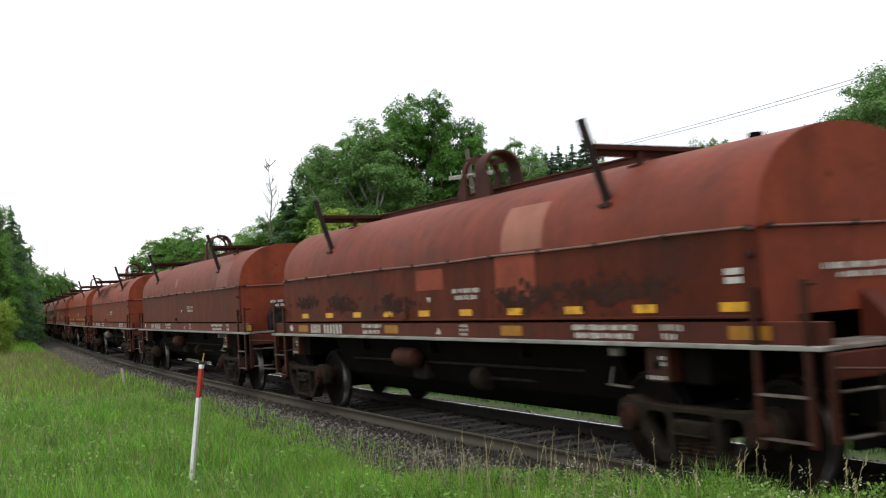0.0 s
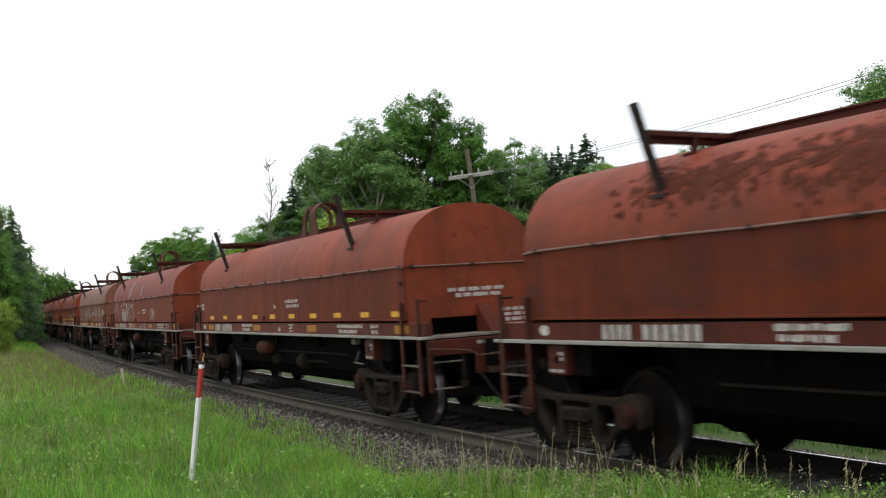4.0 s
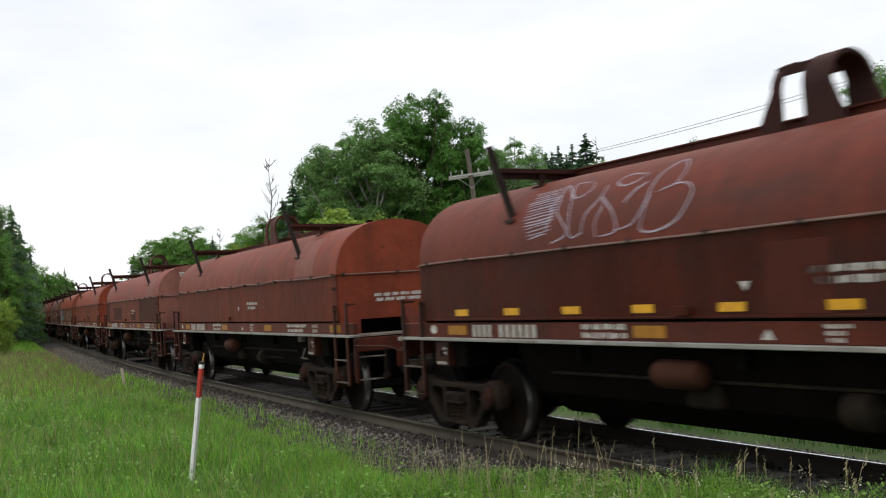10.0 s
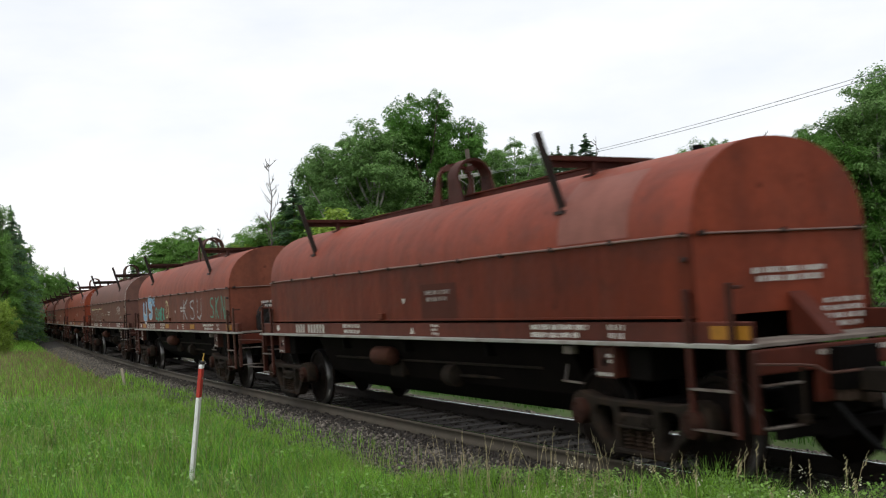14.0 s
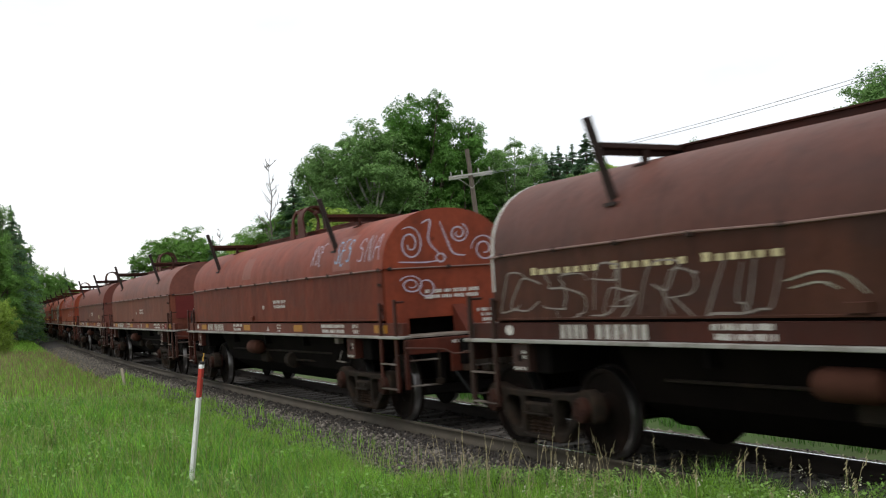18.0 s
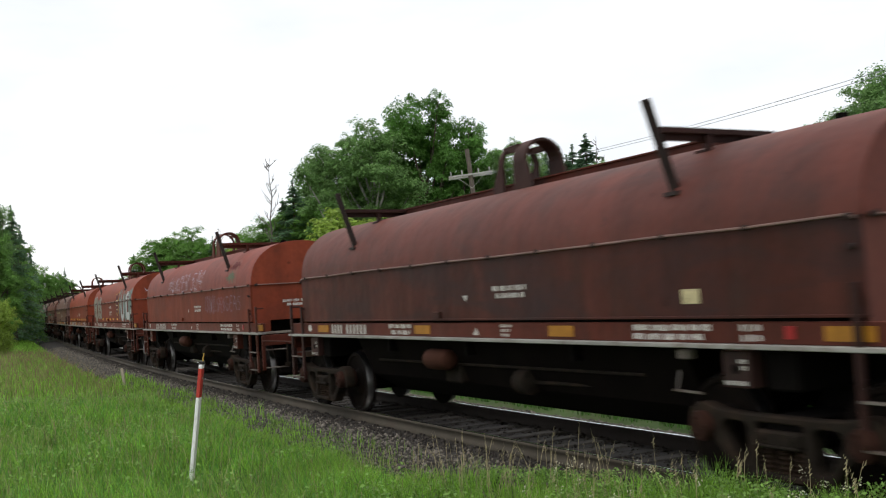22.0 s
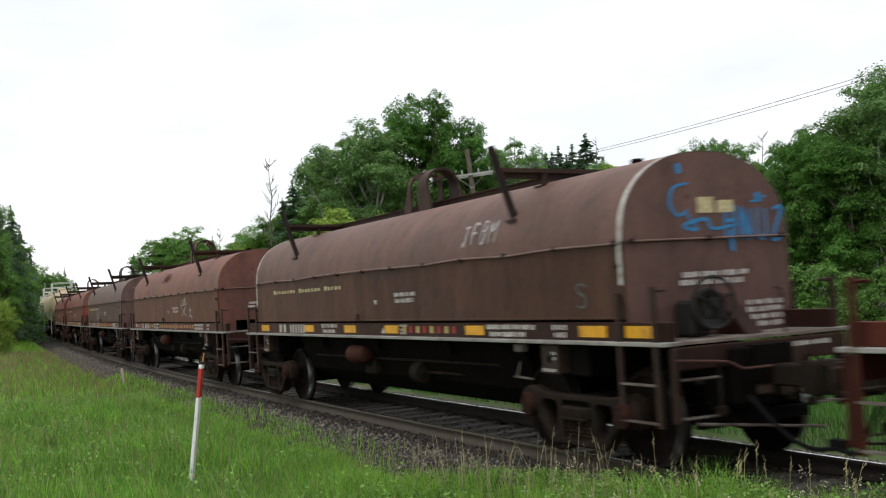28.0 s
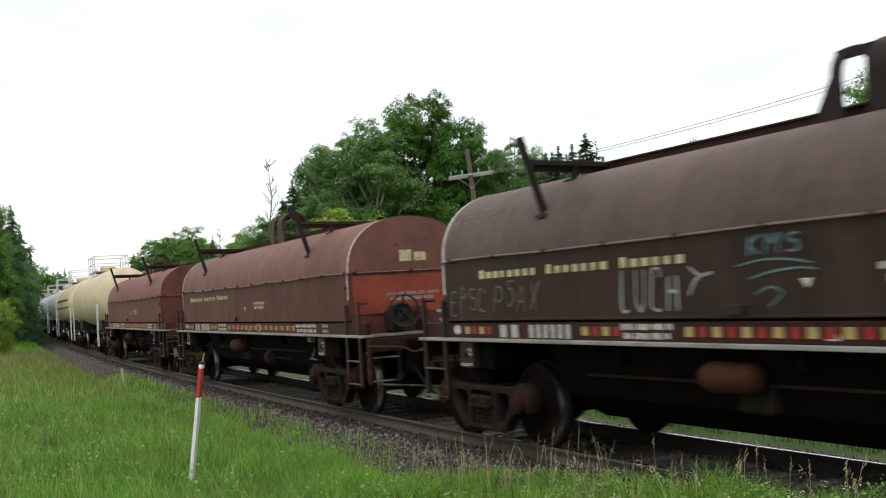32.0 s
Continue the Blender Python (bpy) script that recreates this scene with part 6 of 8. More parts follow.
car(8, RED, (0.245, 0.050, 0.034), "B", PLAIN + ", dark overpainted blocks", end_text=(2.76, 2.88), end_paint=None, patches=[side("patch", -4.02, -1.82, 0.07, 0.5, M_PATCH_DARK), side("patch", 2.4, 6.12, 0.02, 0.70, M_PATCH_DARK),
    side("patch", 0.5, 1.6, 0.05, 0.32, M_PATCH_DARK), side("patch", -6.15, -5.2, 0.02, 0.71, M_PATCH_DARK), side("patch", 3.9, 5.2, 0.76, 1.4, M_PATCH_GREY), side("patch", -6.1, -5.2, 0.8, 1.5, M_PATCH_GREY)])
car(9, RED, BRIGHT, "A", PLAIN + ", one dark overpainted block", patches=[side("patch", 0.55, 1.6, 0.02, 0.47, M_PATCH_DARK), side("patch", 4.0, 5.25, 0.76, 1.6, M_PATCH_GREY)], sill_yellow=(6.6,))
car(10, MAROON, RED, "B", PLAIN + ", blue and white graffiti", red_marks=(-4.95,))
car(11, BROWN, (0.140, 0.056, 0.041), "B", "brown coil car with white edge stripe", end_paint=None, white_edge=True, red_marks=(5.3,), sill_yellow=(), sill=(0.10, 0.026, 0.016),
    rows=[(on_side, -5.3, 0.48, 0.56, 23, 0.165, 0.10, M_CREAM)] + LOGO(0.30, -0.36, 2.36, 2.52))
car(12, RED, RED, "A", PLAIN + ", lilac graffiti", patches=[side("patch", -1.6, -0.95, 0.84, 1.34, M_PATCH_GREY), side("patch", 4.05, 4.85, 0.78, 1.42, M_PATCH_GREY)])
car(13, MAROON, (0.185, 0.066, 0.048), "B", "brownish red coil car with maroon end", red_marks=(5.4,), end_paint="cover", patches=[("patch", on_end, -0.9, 0.9, 1.55, 2.16, M_PATCH_WINE)])
car(14, (0.175, 0.060, 0.044), (0.165, 0.047, 0.033), "A", "sooty dark red coil car, arched cover", grime=0.85, red_marks=(5.4,), end_paint="cover", patches=[side("patch", 4.12, 4.36, 0.12, 0.25, M_CREAM)],
    end_text=(1.86, 2.0))
car(15, RED, (0.205, 0.047, 0.032), "A", PLAIN + ", pale scrawls", red_marks=(5.4,), patches=[side("patch", 4.2, 4.95, 0.80, 1.38, M_PATCH_GREY)], sill_yellow=(6.7,))
car(16, RED, RED, "A", PLAIN + ", grey graffiti and a shield", red_marks=(5.45,), side_yellow=(-2.72, -1.32, -0.2, 0.79, 2.05), sill_yellow=(6.7,), load=(-0.44, 0.36), end_text=(1.72, 1.78), rows=LAB(5.7, 5.95) + [(on_end, 0.39, 1.74, 1.80, 4, -0.22, -0.18, M_WHITE)],
    words=[("ASSIGNED TO", on_end, 0.40, 1.85, 0.135, M_WHITE_NEW, 0.0), ("ASSIGNED TO", on_side, -0.45, 0.50, 0.13, M_WHITE_NEW, 0.0)], shield=(2.14, 0.20, 1.06),
    patches=[])
car(17, BRIGHT, BRIGHT, "A", PLAIN + ", yellow reflectors", red_marks=(-5.6,), rows=LAB(-6.0, -5.77), **YELL)
car(18, (0.085, 0.043, 0.029), (0.115, 0.062, 0.048), "B", "brown coil car with blue graffiti on its end", end_paint=None, white_edge=True, sill=(0.07, 0.026, 0.016), sill_yellow_mat=M_YELLOW, sill_yellow=(-5.7, -3.1, -1.15, 0.5, 3.05, 5.6, 6.4),
    small_blocks=tuple(0.95 + 0.22 * i for i in range(8)), rows=[(on_side, -5.0, 0.50, 0.57, 22, 0.165, 0.10, M_CREAM)] + LOGO(0.12, -0.34, 2.46, 2.62))
car(19, (0.102, 0.045, 0.028), (0.145, 0.060, 0.041), "A", "dusty brown coil car with pale scrawl", end_paint=None, sill=(0.08, 0.026, 0.016), sill_yellow=(), small_blocks=BLOCKS, soot=((-1.2, -0.3, 1.05, 1.45),), soot_mat=M_SMEAR)
car(20, DARK, (0.088, 0.056, 0.045), "B", "dark brown coil car with pale lettering", end_paint=None, white_edge=True, sill=(0.08, 0.026, 0.016), sill_yellow=(), small_blocks=BLOCKS,
    rows=[(on_side, -5.2, 0.485, 0.585, 23, 0.165, 0.11, M_CREAM)] + LOGO(0.14, -0.30, 2.44, 2.62))
car(21, (0.095, 0.040, 0.028), (0.135, 0.055, 0.040), "B", "reddish brown coil car with white edge stripe", end_paint="cover", white_edge=True, sill=(0.08, 0.026, 0.016), sill_yellow=(), small_blocks=BLOCKS, rows=[(on_side, -5.2, 0.485, 0.585, 23, 0.165, 0.11, M_CREAM)] + LOGO(0.18, -0.28, 2.36, 2.54),
    patches=[("patch", on_end, -1.0, 1.0, 1.55, 2.15, M_PATCH_RUST)])
car(22, (0.095, 0.038, 0.027), (0.140, 0.051, 0.036), "B", "reddish brown coil car ahead of tank cars", sill_yellow=(), small_blocks=BLOCKS)
for d in SPECS:
    if d.get("end_paint", 1) is None:
        d["end_paint"] = d["end_coat"]
    elif d.get("end_paint") == "cover":
        d["end_paint"] = d["cover"]


# ---- tank cars at the tail ----
M_TANK_CREAM = surface("cream_tank_paint", (0.62, 0.52, 0.33), 0.5, vary=0.12, scale=1, bump=0.002, dirt=(0.3, 0.22, 0.13), dirt_amount=0.4)
M_TANK_WHITE = surface("white_tank_paint", (0.70, 0.70, 0.68), 0.45, vary=0.1, scale=1, bump=0.002, dirt=(0.3, 0.27, 0.22), dirt_amount=0.4)
M_STRIPE = surface("dark_green_stripe", (0.06, 0.09, 0.06), 0.5, vary=0.15, bump=0)


def tank_car(coat, label, stripe=None):
    thing = new("tank_car")
    tagged(thing, label, "railcar", group="tank cars of the train")
    bm = BM()
    R = 1.28
    prof = [(0.02, -6.6), (0.6, -6.52), (1.0, -6.32), (1.22, -6.0), (R, -5.7), (R, 5.7), (1.22, 6.0), (1.0, 6.32), (0.6, 6.52), (0.02, 6.6)]
    lathe(bm, prof, seg=36, axis="x", at=(0, 0, 2.45))
    part("tank", bm, coat, thing, smooth=40)
    if stripe:
        for z0, z1 in ((2.62, 2.72), (2.20, 2.30)):
            bm = BM()
            f = lambda u, v: (u, -math.sqrt((R + 0.006) ** 2 - (v - 2.45) ** 2), v)
            sheet(bm, f, -5.7, 5.7, z0, z1, 1, 2)
            part("stripe", bm, stripe, thing)
    bm = BM()
    lathe(bm, [(0.38, 3.66), (0.38, 3.95), (0.30, 4.02), (0.1, 4.04)], seg=18, axis="z")
    part("dome", bm, coat, thing)
    for y in (-0.75, 0.75):
        for z in (4.10, 4.45):
            part("handrail", rod(BM(), (-1.5, y, z), (1.5, y, z), 0.02, seg=6), M_TANK_WHITE, thing)
        for a in (-1.5, -0.5, 0.5, 1.5):
            part("stanchion", rod(BM(), (a, y, 3.45), (a, y, 4.45), 0.02, seg=6), M_TANK_WHITE, thing)
    for a in (-1.5, 1.5):
        for z in (4.10, 4.45):
            part("handrail", rod(BM(), (a, -0.75, z), (a, 0.75, z), 0.02, seg=6), M_TANK_WHITE, thing)
    bm = BM()
    box(bm, -1.5, -0.75, 3.72, 1.5, 0.75, 3.76)
    part("walkway", bm, M_GALV, thing)
    bm = BM()
    for a in (-4.99, 4.99):
        prism(bm, [(a - 0.7, 1.0), (a + 0.7, 1.0), (a + 0.7, 1.5), (a - 0.7, 1.5)], -0.95, 0.95)
    box(bm, -7.0, -0.3, 0.78, 7.0, 0.3, 1.12)
    part("stub_sill", bm, M_BLACK, thing)
    for sgn in (-1, 1):
        bm = BM()
        x0, x1 = sorted((sgn * 6.7, sgn * 7.04))
        box(bm, x0, -1.2, 1.02, x1, 1.2, 1.14)
        part("end_sill", bm, M_BLACK, thing)
        part("coupler", COUPLERS[sgn], None, thing)
        part("air_hose", HOSES[sgn], None, thing)
        for side in (-1, 1):
            bm = BM()
            for a in (6.3, 6.8):
                rod(bm, (sgn * a, side * 1.2, 0.45), (sgn * a, side * 1.2, 2.2), 0.018, seg=6)
            for z in (0.45, 0.8, 1.3, 1.7, 2.1):
                rod(bm, (sgn * 6.3, side * 1.2, z), (sgn * 6.8, side * 1.2, z), 0.014, seg=6)
            part("ladder", bm, M_TANK_WHITE, thing)
        add_truck(thing, sgn * TC)
    return thing


# ---- vegetation ----
M_BLOSSOM = surface("creamy_blossom", (0.70, 0.68, 0.50), 0.7, vary=0.2, scale=20, bump=0, translucent=0.3)
def leaf_quads(centres, size, rng, up_bias=0.3, facing=None):
    """Small leaf clumps: a bent pair of facets at each centre, turned at random, or more or less as facing says."""
    n = len(centres)
    nrm = rng.normal(size=(n, 3))
    nrm[:, 2] = np.abs(nrm[:, 2]) + up_bias
    if facing is not None:
        nrm = nrm * 0.55 + facing
    nrm /= np.linalg.norm(nrm, axis=1)[:, None]
    t = rng.normal(size=(n, 3))
    t -= (t * nrm).sum(1)[:, None] * nrm
    t /= np.linalg.norm(t, axis=1)[:, None]
    b = np.cross(nrm, t)
    s = (size * rng.uniform(0.6, 1.35, n))[:, None]
    droop = nrm * s * 0.22
    p = [centres - t * s * 0.9 - droop, centres - t * s * 0.1 + b * s * 0.55, centres + t * s * 0.9 - droop, centres - t * s * 0.1 - b * s * 0.55]
    V = np.stack(p, 1).reshape(-1, 3)
    F = np.arange(4 * n).reshape(n, 4)
    return V, F


def limb(bm, a, b, r0, r1, seg=6):
    rod(bm, a, b, r0, r1, seg=seg)


def broadleaf(height, spread, seed, leaves=9000, leaf=0.16, base=0.25, bark=None, leafmat=None, lean=0.0, airy=0.0):
    """Trunk, forking limbs and a crown built of leaf clumps round the limb ends. Returns two meshes."""
    rng = np.random.default_rng(seed)
    r = random.Random(seed)
    bm = BM()
    tr = height * 0.018 + 0.03
    top = Vector((lean * height, 0, height * 0.62))
    pts = [Vector((0, 0, -0.3))]
    for i in range(1, 5):
        t = i / 4
        pts.append(Vector((top.x * t + r.uniform(-1, 1) * 0.02 * height, r.uniform(-1, 1) * 0.02 * height, top.z * t)))
    for i in range(4):
        limb(bm, pts[i], pts[i + 1], tr * (1 - 0.18 * i), tr * (1 - 0.18 * (i + 1)), 8)
    hubs = []
    nl = 24
    for i in range(nl):
        t = base + (1 - base) * (i + r.random()) / nl
        zc = height * t
        k = min(zc * 0.62, top.z) / top.z
        j = min(int(k * 4), 3)
        start = pts[j].lerp(pts[j + 1], k * 4 - j)
        prof = math.sin(math.pi * min(max((t - base * 0.7) / (1.08 - base * 0.7), 0.02), 1)) ** 0.55
        ang = i * 2.4 + r.uniform(-0.5, 0.5)
        rad = spread * prof * r.uniform(0.45, 0.95)
        end = Vector((start.x + rad * math.cos(ang), start.y + rad * math.sin(ang), zc))
        mid = start.lerp(end, 0.5) + Vector((0, 0, -0.05 * height * r.random()))
        limb(bm, start, mid, tr * 0.42, tr * 0.28)
        limb(bm, mid, end, tr * 0.28, tr * 0.08)
        hubs.append((end, spread * r.uniform(0.20, 0.40)))
        hubs.append((mid.lerp(end, r.uniform(0.2, 0.8)) + Vector((r.uniform(-1, 1), r.uniform(-1, 1), r.uniform(-0.3, 1))) * spread * 0.28, spread * r.uniform(0.2, 0.36)))
    for i in range(10):
        hubs.append((Vector((top.x * 0.7 + r.uniform(-1, 1) * spread * 0.4, r.uniform(-1, 1) * spread * 0.4, height * r.uniform(base + 0.12, 0.85))), spread * r.uniform(0.3, 0.42)))
    for i in range(4):
        hubs.append((Vector((top.x + r.uniform(-1, 1) * spread * 0.3, r.uniform(-1, 1) * spread * 0.3, height * r.uniform(0.84, 0.97))), spread * r.uniform(0.16, 0.28)))
    trunk = mesh_of("trunk", bm, bark or M_BARK, 60)
    # each limb end carries a handful of leafy tufts: flattened, uneven, with gaps between them
    C, D = [], []
    w = np.array([h[1] ** 2 for h in hubs])
    w /= w.sum()
    for (c, rad), q in zip(hubs, w):
        tufts = 9
        for _ in range(tufts):
            m = max(int(leaves * q / tufts * rng.uniform(0.5, 1.5)), 4)
            d = rng.normal(size=3)
            d[2] = d[2] * 0.8 + 0.25
            d /= np.linalg.norm(d)
            tc = np.array(c) + d * rad * rng.uniform(0.40, 1.12) * np.array([1, 1, 0.72])
            tr_ = rad * rng.uniform(0.34, 0.62) * (1 + airy * 0.5)
            g = rng.normal(size=(m, 3))
            g /= np.linalg.norm(g, axis=1)[:, None]
            p = g * (rng.random(m) ** 0.45)[:, None] * tr_ * np.array([1.15, 1.15, 0.55])
            p[:, 2] -= 0.35 * (p[:, 0] ** 2 + p[:, 1] ** 2) / max(tr_, 0.05)
            C.append(tc + p)
            D.append(d * 0.55 + g * 0.35 + np.array([0, 0, 0.55]))
    C, D = np.concatenate(C), np.concatenate(D)
    keep = C[:, 2] > height * base * 0.35
    C, D = C[keep], D[keep]
    V, F = leaf_quads(C, leaf, rng, facing=D)
    crown = raw_mesh("crown", V, F, leafmat or M_LEAF_MID)
    return trunk, crown


def spruce(height, spread, seed, leaves=16000, leafmat=None):
    rng = np.random.default_rng(seed)
    r = random.Random(seed)
    bm = BM()
    limb(bm, Vector((0, 0, -0.3)), Vector((0, 0, height)), height * 0.017, 0.015, 8)
    C = []
    D = []
    whorls = int(height / 0.36)
    for i in range(whorls):
        t = 0.10 + 0.89 * i / whorls
        rad = (spread * (1 - t) ** 0.9 + 0.05) * r.uniform(0.7, 1.15)
        for k in range(8):
            ang = k * 0.785 + i * 1.3 + r.uniform(-0.3, 0.3)
            rl = rad * r.uniform(0.55, 1.12)
            z = height * min(t + r.uniform(-0.02, 0.02), 0.995)
            end = Vector((rl * math.cos(ang), rl * math.sin(ang), z - r.uniform(0.12, 0.40) * rl))
            limb(bm, Vector((0, 0, z)), end, 0.014, 0.005, 4)
            m = max(int(leaves / (whorls * 8)), 5)
            u = 0.15 + 0.9 * rng.random(m) ** 0.75
            fan = rng.normal(size=m) * 0.16 * rl * u
            p = np.stack([end.x * u - math.sin(ang) * fan, end.y * u + math.cos(ang) * fan, z + (end.z - z) * u - np.abs(rng.normal(size=m)) * 0.10 * min(rad, 1.2)], -1)
            C.append(p)
            D.append(np.tile((math.cos(ang) * 0.5, math.sin(ang) * 0.5, 0.7), (m, 1)))
    C.append(np.stack([rng.normal(0, 0.03, 60), rng.normal(0, 0.03, 60), height * rng.uniform(0.93, 1.01, 60)], -1))
    D.append(np.tile((0, 0, 0.6), (60, 1)))
    V, F = leaf_quads(np.concatenate(C), 0.085, rng, 0.6, np.concatenate(D))
    return mesh_of("trunk", bm, M_BARK, 60), raw_mesh("crown", V, F, leafmat or M_LEAF_SPRUCE)


def bare_tree(height, seed, bark=None):
    """A dead tree: one thin leader that wavers, with short forking twigs along its upper part."""
    r = random.Random(seed)
    bm = BM()
    pts = [Vector((0, 0, -0.3))]
    n = 14
    for i in range(1, n + 1):
        pts.append(Vector((pts[-1].x + r.uniform(-1, 1) * height * 0.010, pts[-1].y + r.uniform(-1, 1) * height * 0.010, height * i / n)))
    rad = height * 0.0095
    for i in range(n):
        limb(bm, pts[i], pts[i + 1], rad * (1 - 0.9 * i / n), rad * (1 - 0.9 * (i + 1) / n), 6)

    def twig(p, d, length, rr, depth):
        q = p + d * length
        limb(bm, p, q, rr, rr * 0.5, 4)
        if depth < 2:
            for _ in range(r.choice((1, 2, 3))):
                nd = (d + Vector((r.uniform(-1, 1), r.uniform(-1, 1), r.uniform(0, 1))) * 0.6).normalized()
                twig(p.lerp(q, r.uniform(0.4, 1.0)), nd, length * r.uniform(0.4, 0.7), rr * 0.55, depth + 1)
    for i in range(26):
        t = r.uniform(0.35, 0.98)
        k = min(int(t * n), n - 1)
        a = r.uniform(0, 6.283)
        d = Vector((math.cos(a), math.sin(a), r.uniform(0.5, 1.4))).normalized()
        twig(pts[k].lerp(pts[k + 1], t * n - k), d, height * r.uniform(0.06, 0.14) * (1.25 - t), rad * 0.30, 0)
    return mesh_of("trunk", bm, bark or M_BARK_GREY, 60)


def land(x, y):
    return float(ground_height(np.array([x]), np.array([y]))[0])


def skyline(px, dist, top):
    """Place and height of a tree whose top stands at (px, top) in the view, at that distance ahead."""
    level = 517 - (px - 784) * 0.0615
    height = EYE + (level - top) * dist / 1898.0
    x = (px + 0.0615 * (level - top) * 0.6 - 784) / 1898.0 * dist
    return x, dist, height


TREES = {}


def tree_kind(key):
    """Prototype meshes, made once each: trunk and crown of about unit variety."""
    if key not in TREES:
        k, seed = key
        if k == "maple":
            TREES[key] = (*broadleaf(15.0, 4.2, seed, 52000, 0.125, 0.22, M_BARK, M_LEAF_DARK), 15.0)
        elif k == "broad":
            TREES[key] = (*broadleaf(12.0, 3.4, seed, 36000, 0.115, 0.15, M_BARK, M_LEAF_MID), 12.0)
        elif k == "aspen":
            TREES[key] = (*broadleaf(12.0, 2.9, seed, 40000, 0.095, 0.2, M_BARK_PALE, M_LEAF_PALE, airy=0.2), 12.0)
        elif k == "spruce":
            TREES[key] = (*spruce(10.0, 3.0, seed), 10.0)
        elif k == "lime":
            TREES[key] = (*broadleaf(5.0, 2.0, seed, 10000, 0.105, 0.05, M_BARK, M_LEAF_LIME), 5.0)
        elif k == "shrub":
            TREES[key] = (*broadleaf(3.0, 1.9, seed, 9000, 0.095, 0.0, M_BARK, M_LEAF_MID), 3.0)
    return TREES[key]


TREE_WORDS = {"maple": ("tall dark green maple with a dense crown", "tree"), "broad": ("mid-green broadleaf tree in full leaf", "tree"),
              "aspen": ("pale green aspen with thin light bark", "tree"), "spruce": ("dark pointed spruce behind the line", "tree"),
              "lime": ("young lime-green bushy sapling", "tree"), "shrub": ("leafy green shrub beside the track", "shrub")}


def plant(kind, seed, px, dist, top, turn=0.0, wide=1.0):
    trunk, crown, h0 = tree_kind((kind, seed))
    x, y, height = skyline(px, dist, top)
    z = land(x, y)
    k = (height - z) / h0 * 0.97
    ob = new("shrub" if kind == "shrub" else "tree", trunk)
    ob.matrix_basis = pose(x, y, z, 0, 0, turn) @ Matrix.Diagonal((k * wide, k * wide, k, 1))
    tagged(ob, TREE_WORDS[kind][0], TREE_WORDS[kind][1], group="trees along the line" if kind != "shrub" else "shrubs along the line")
    part("crown", crown, None, ob)
    return ob


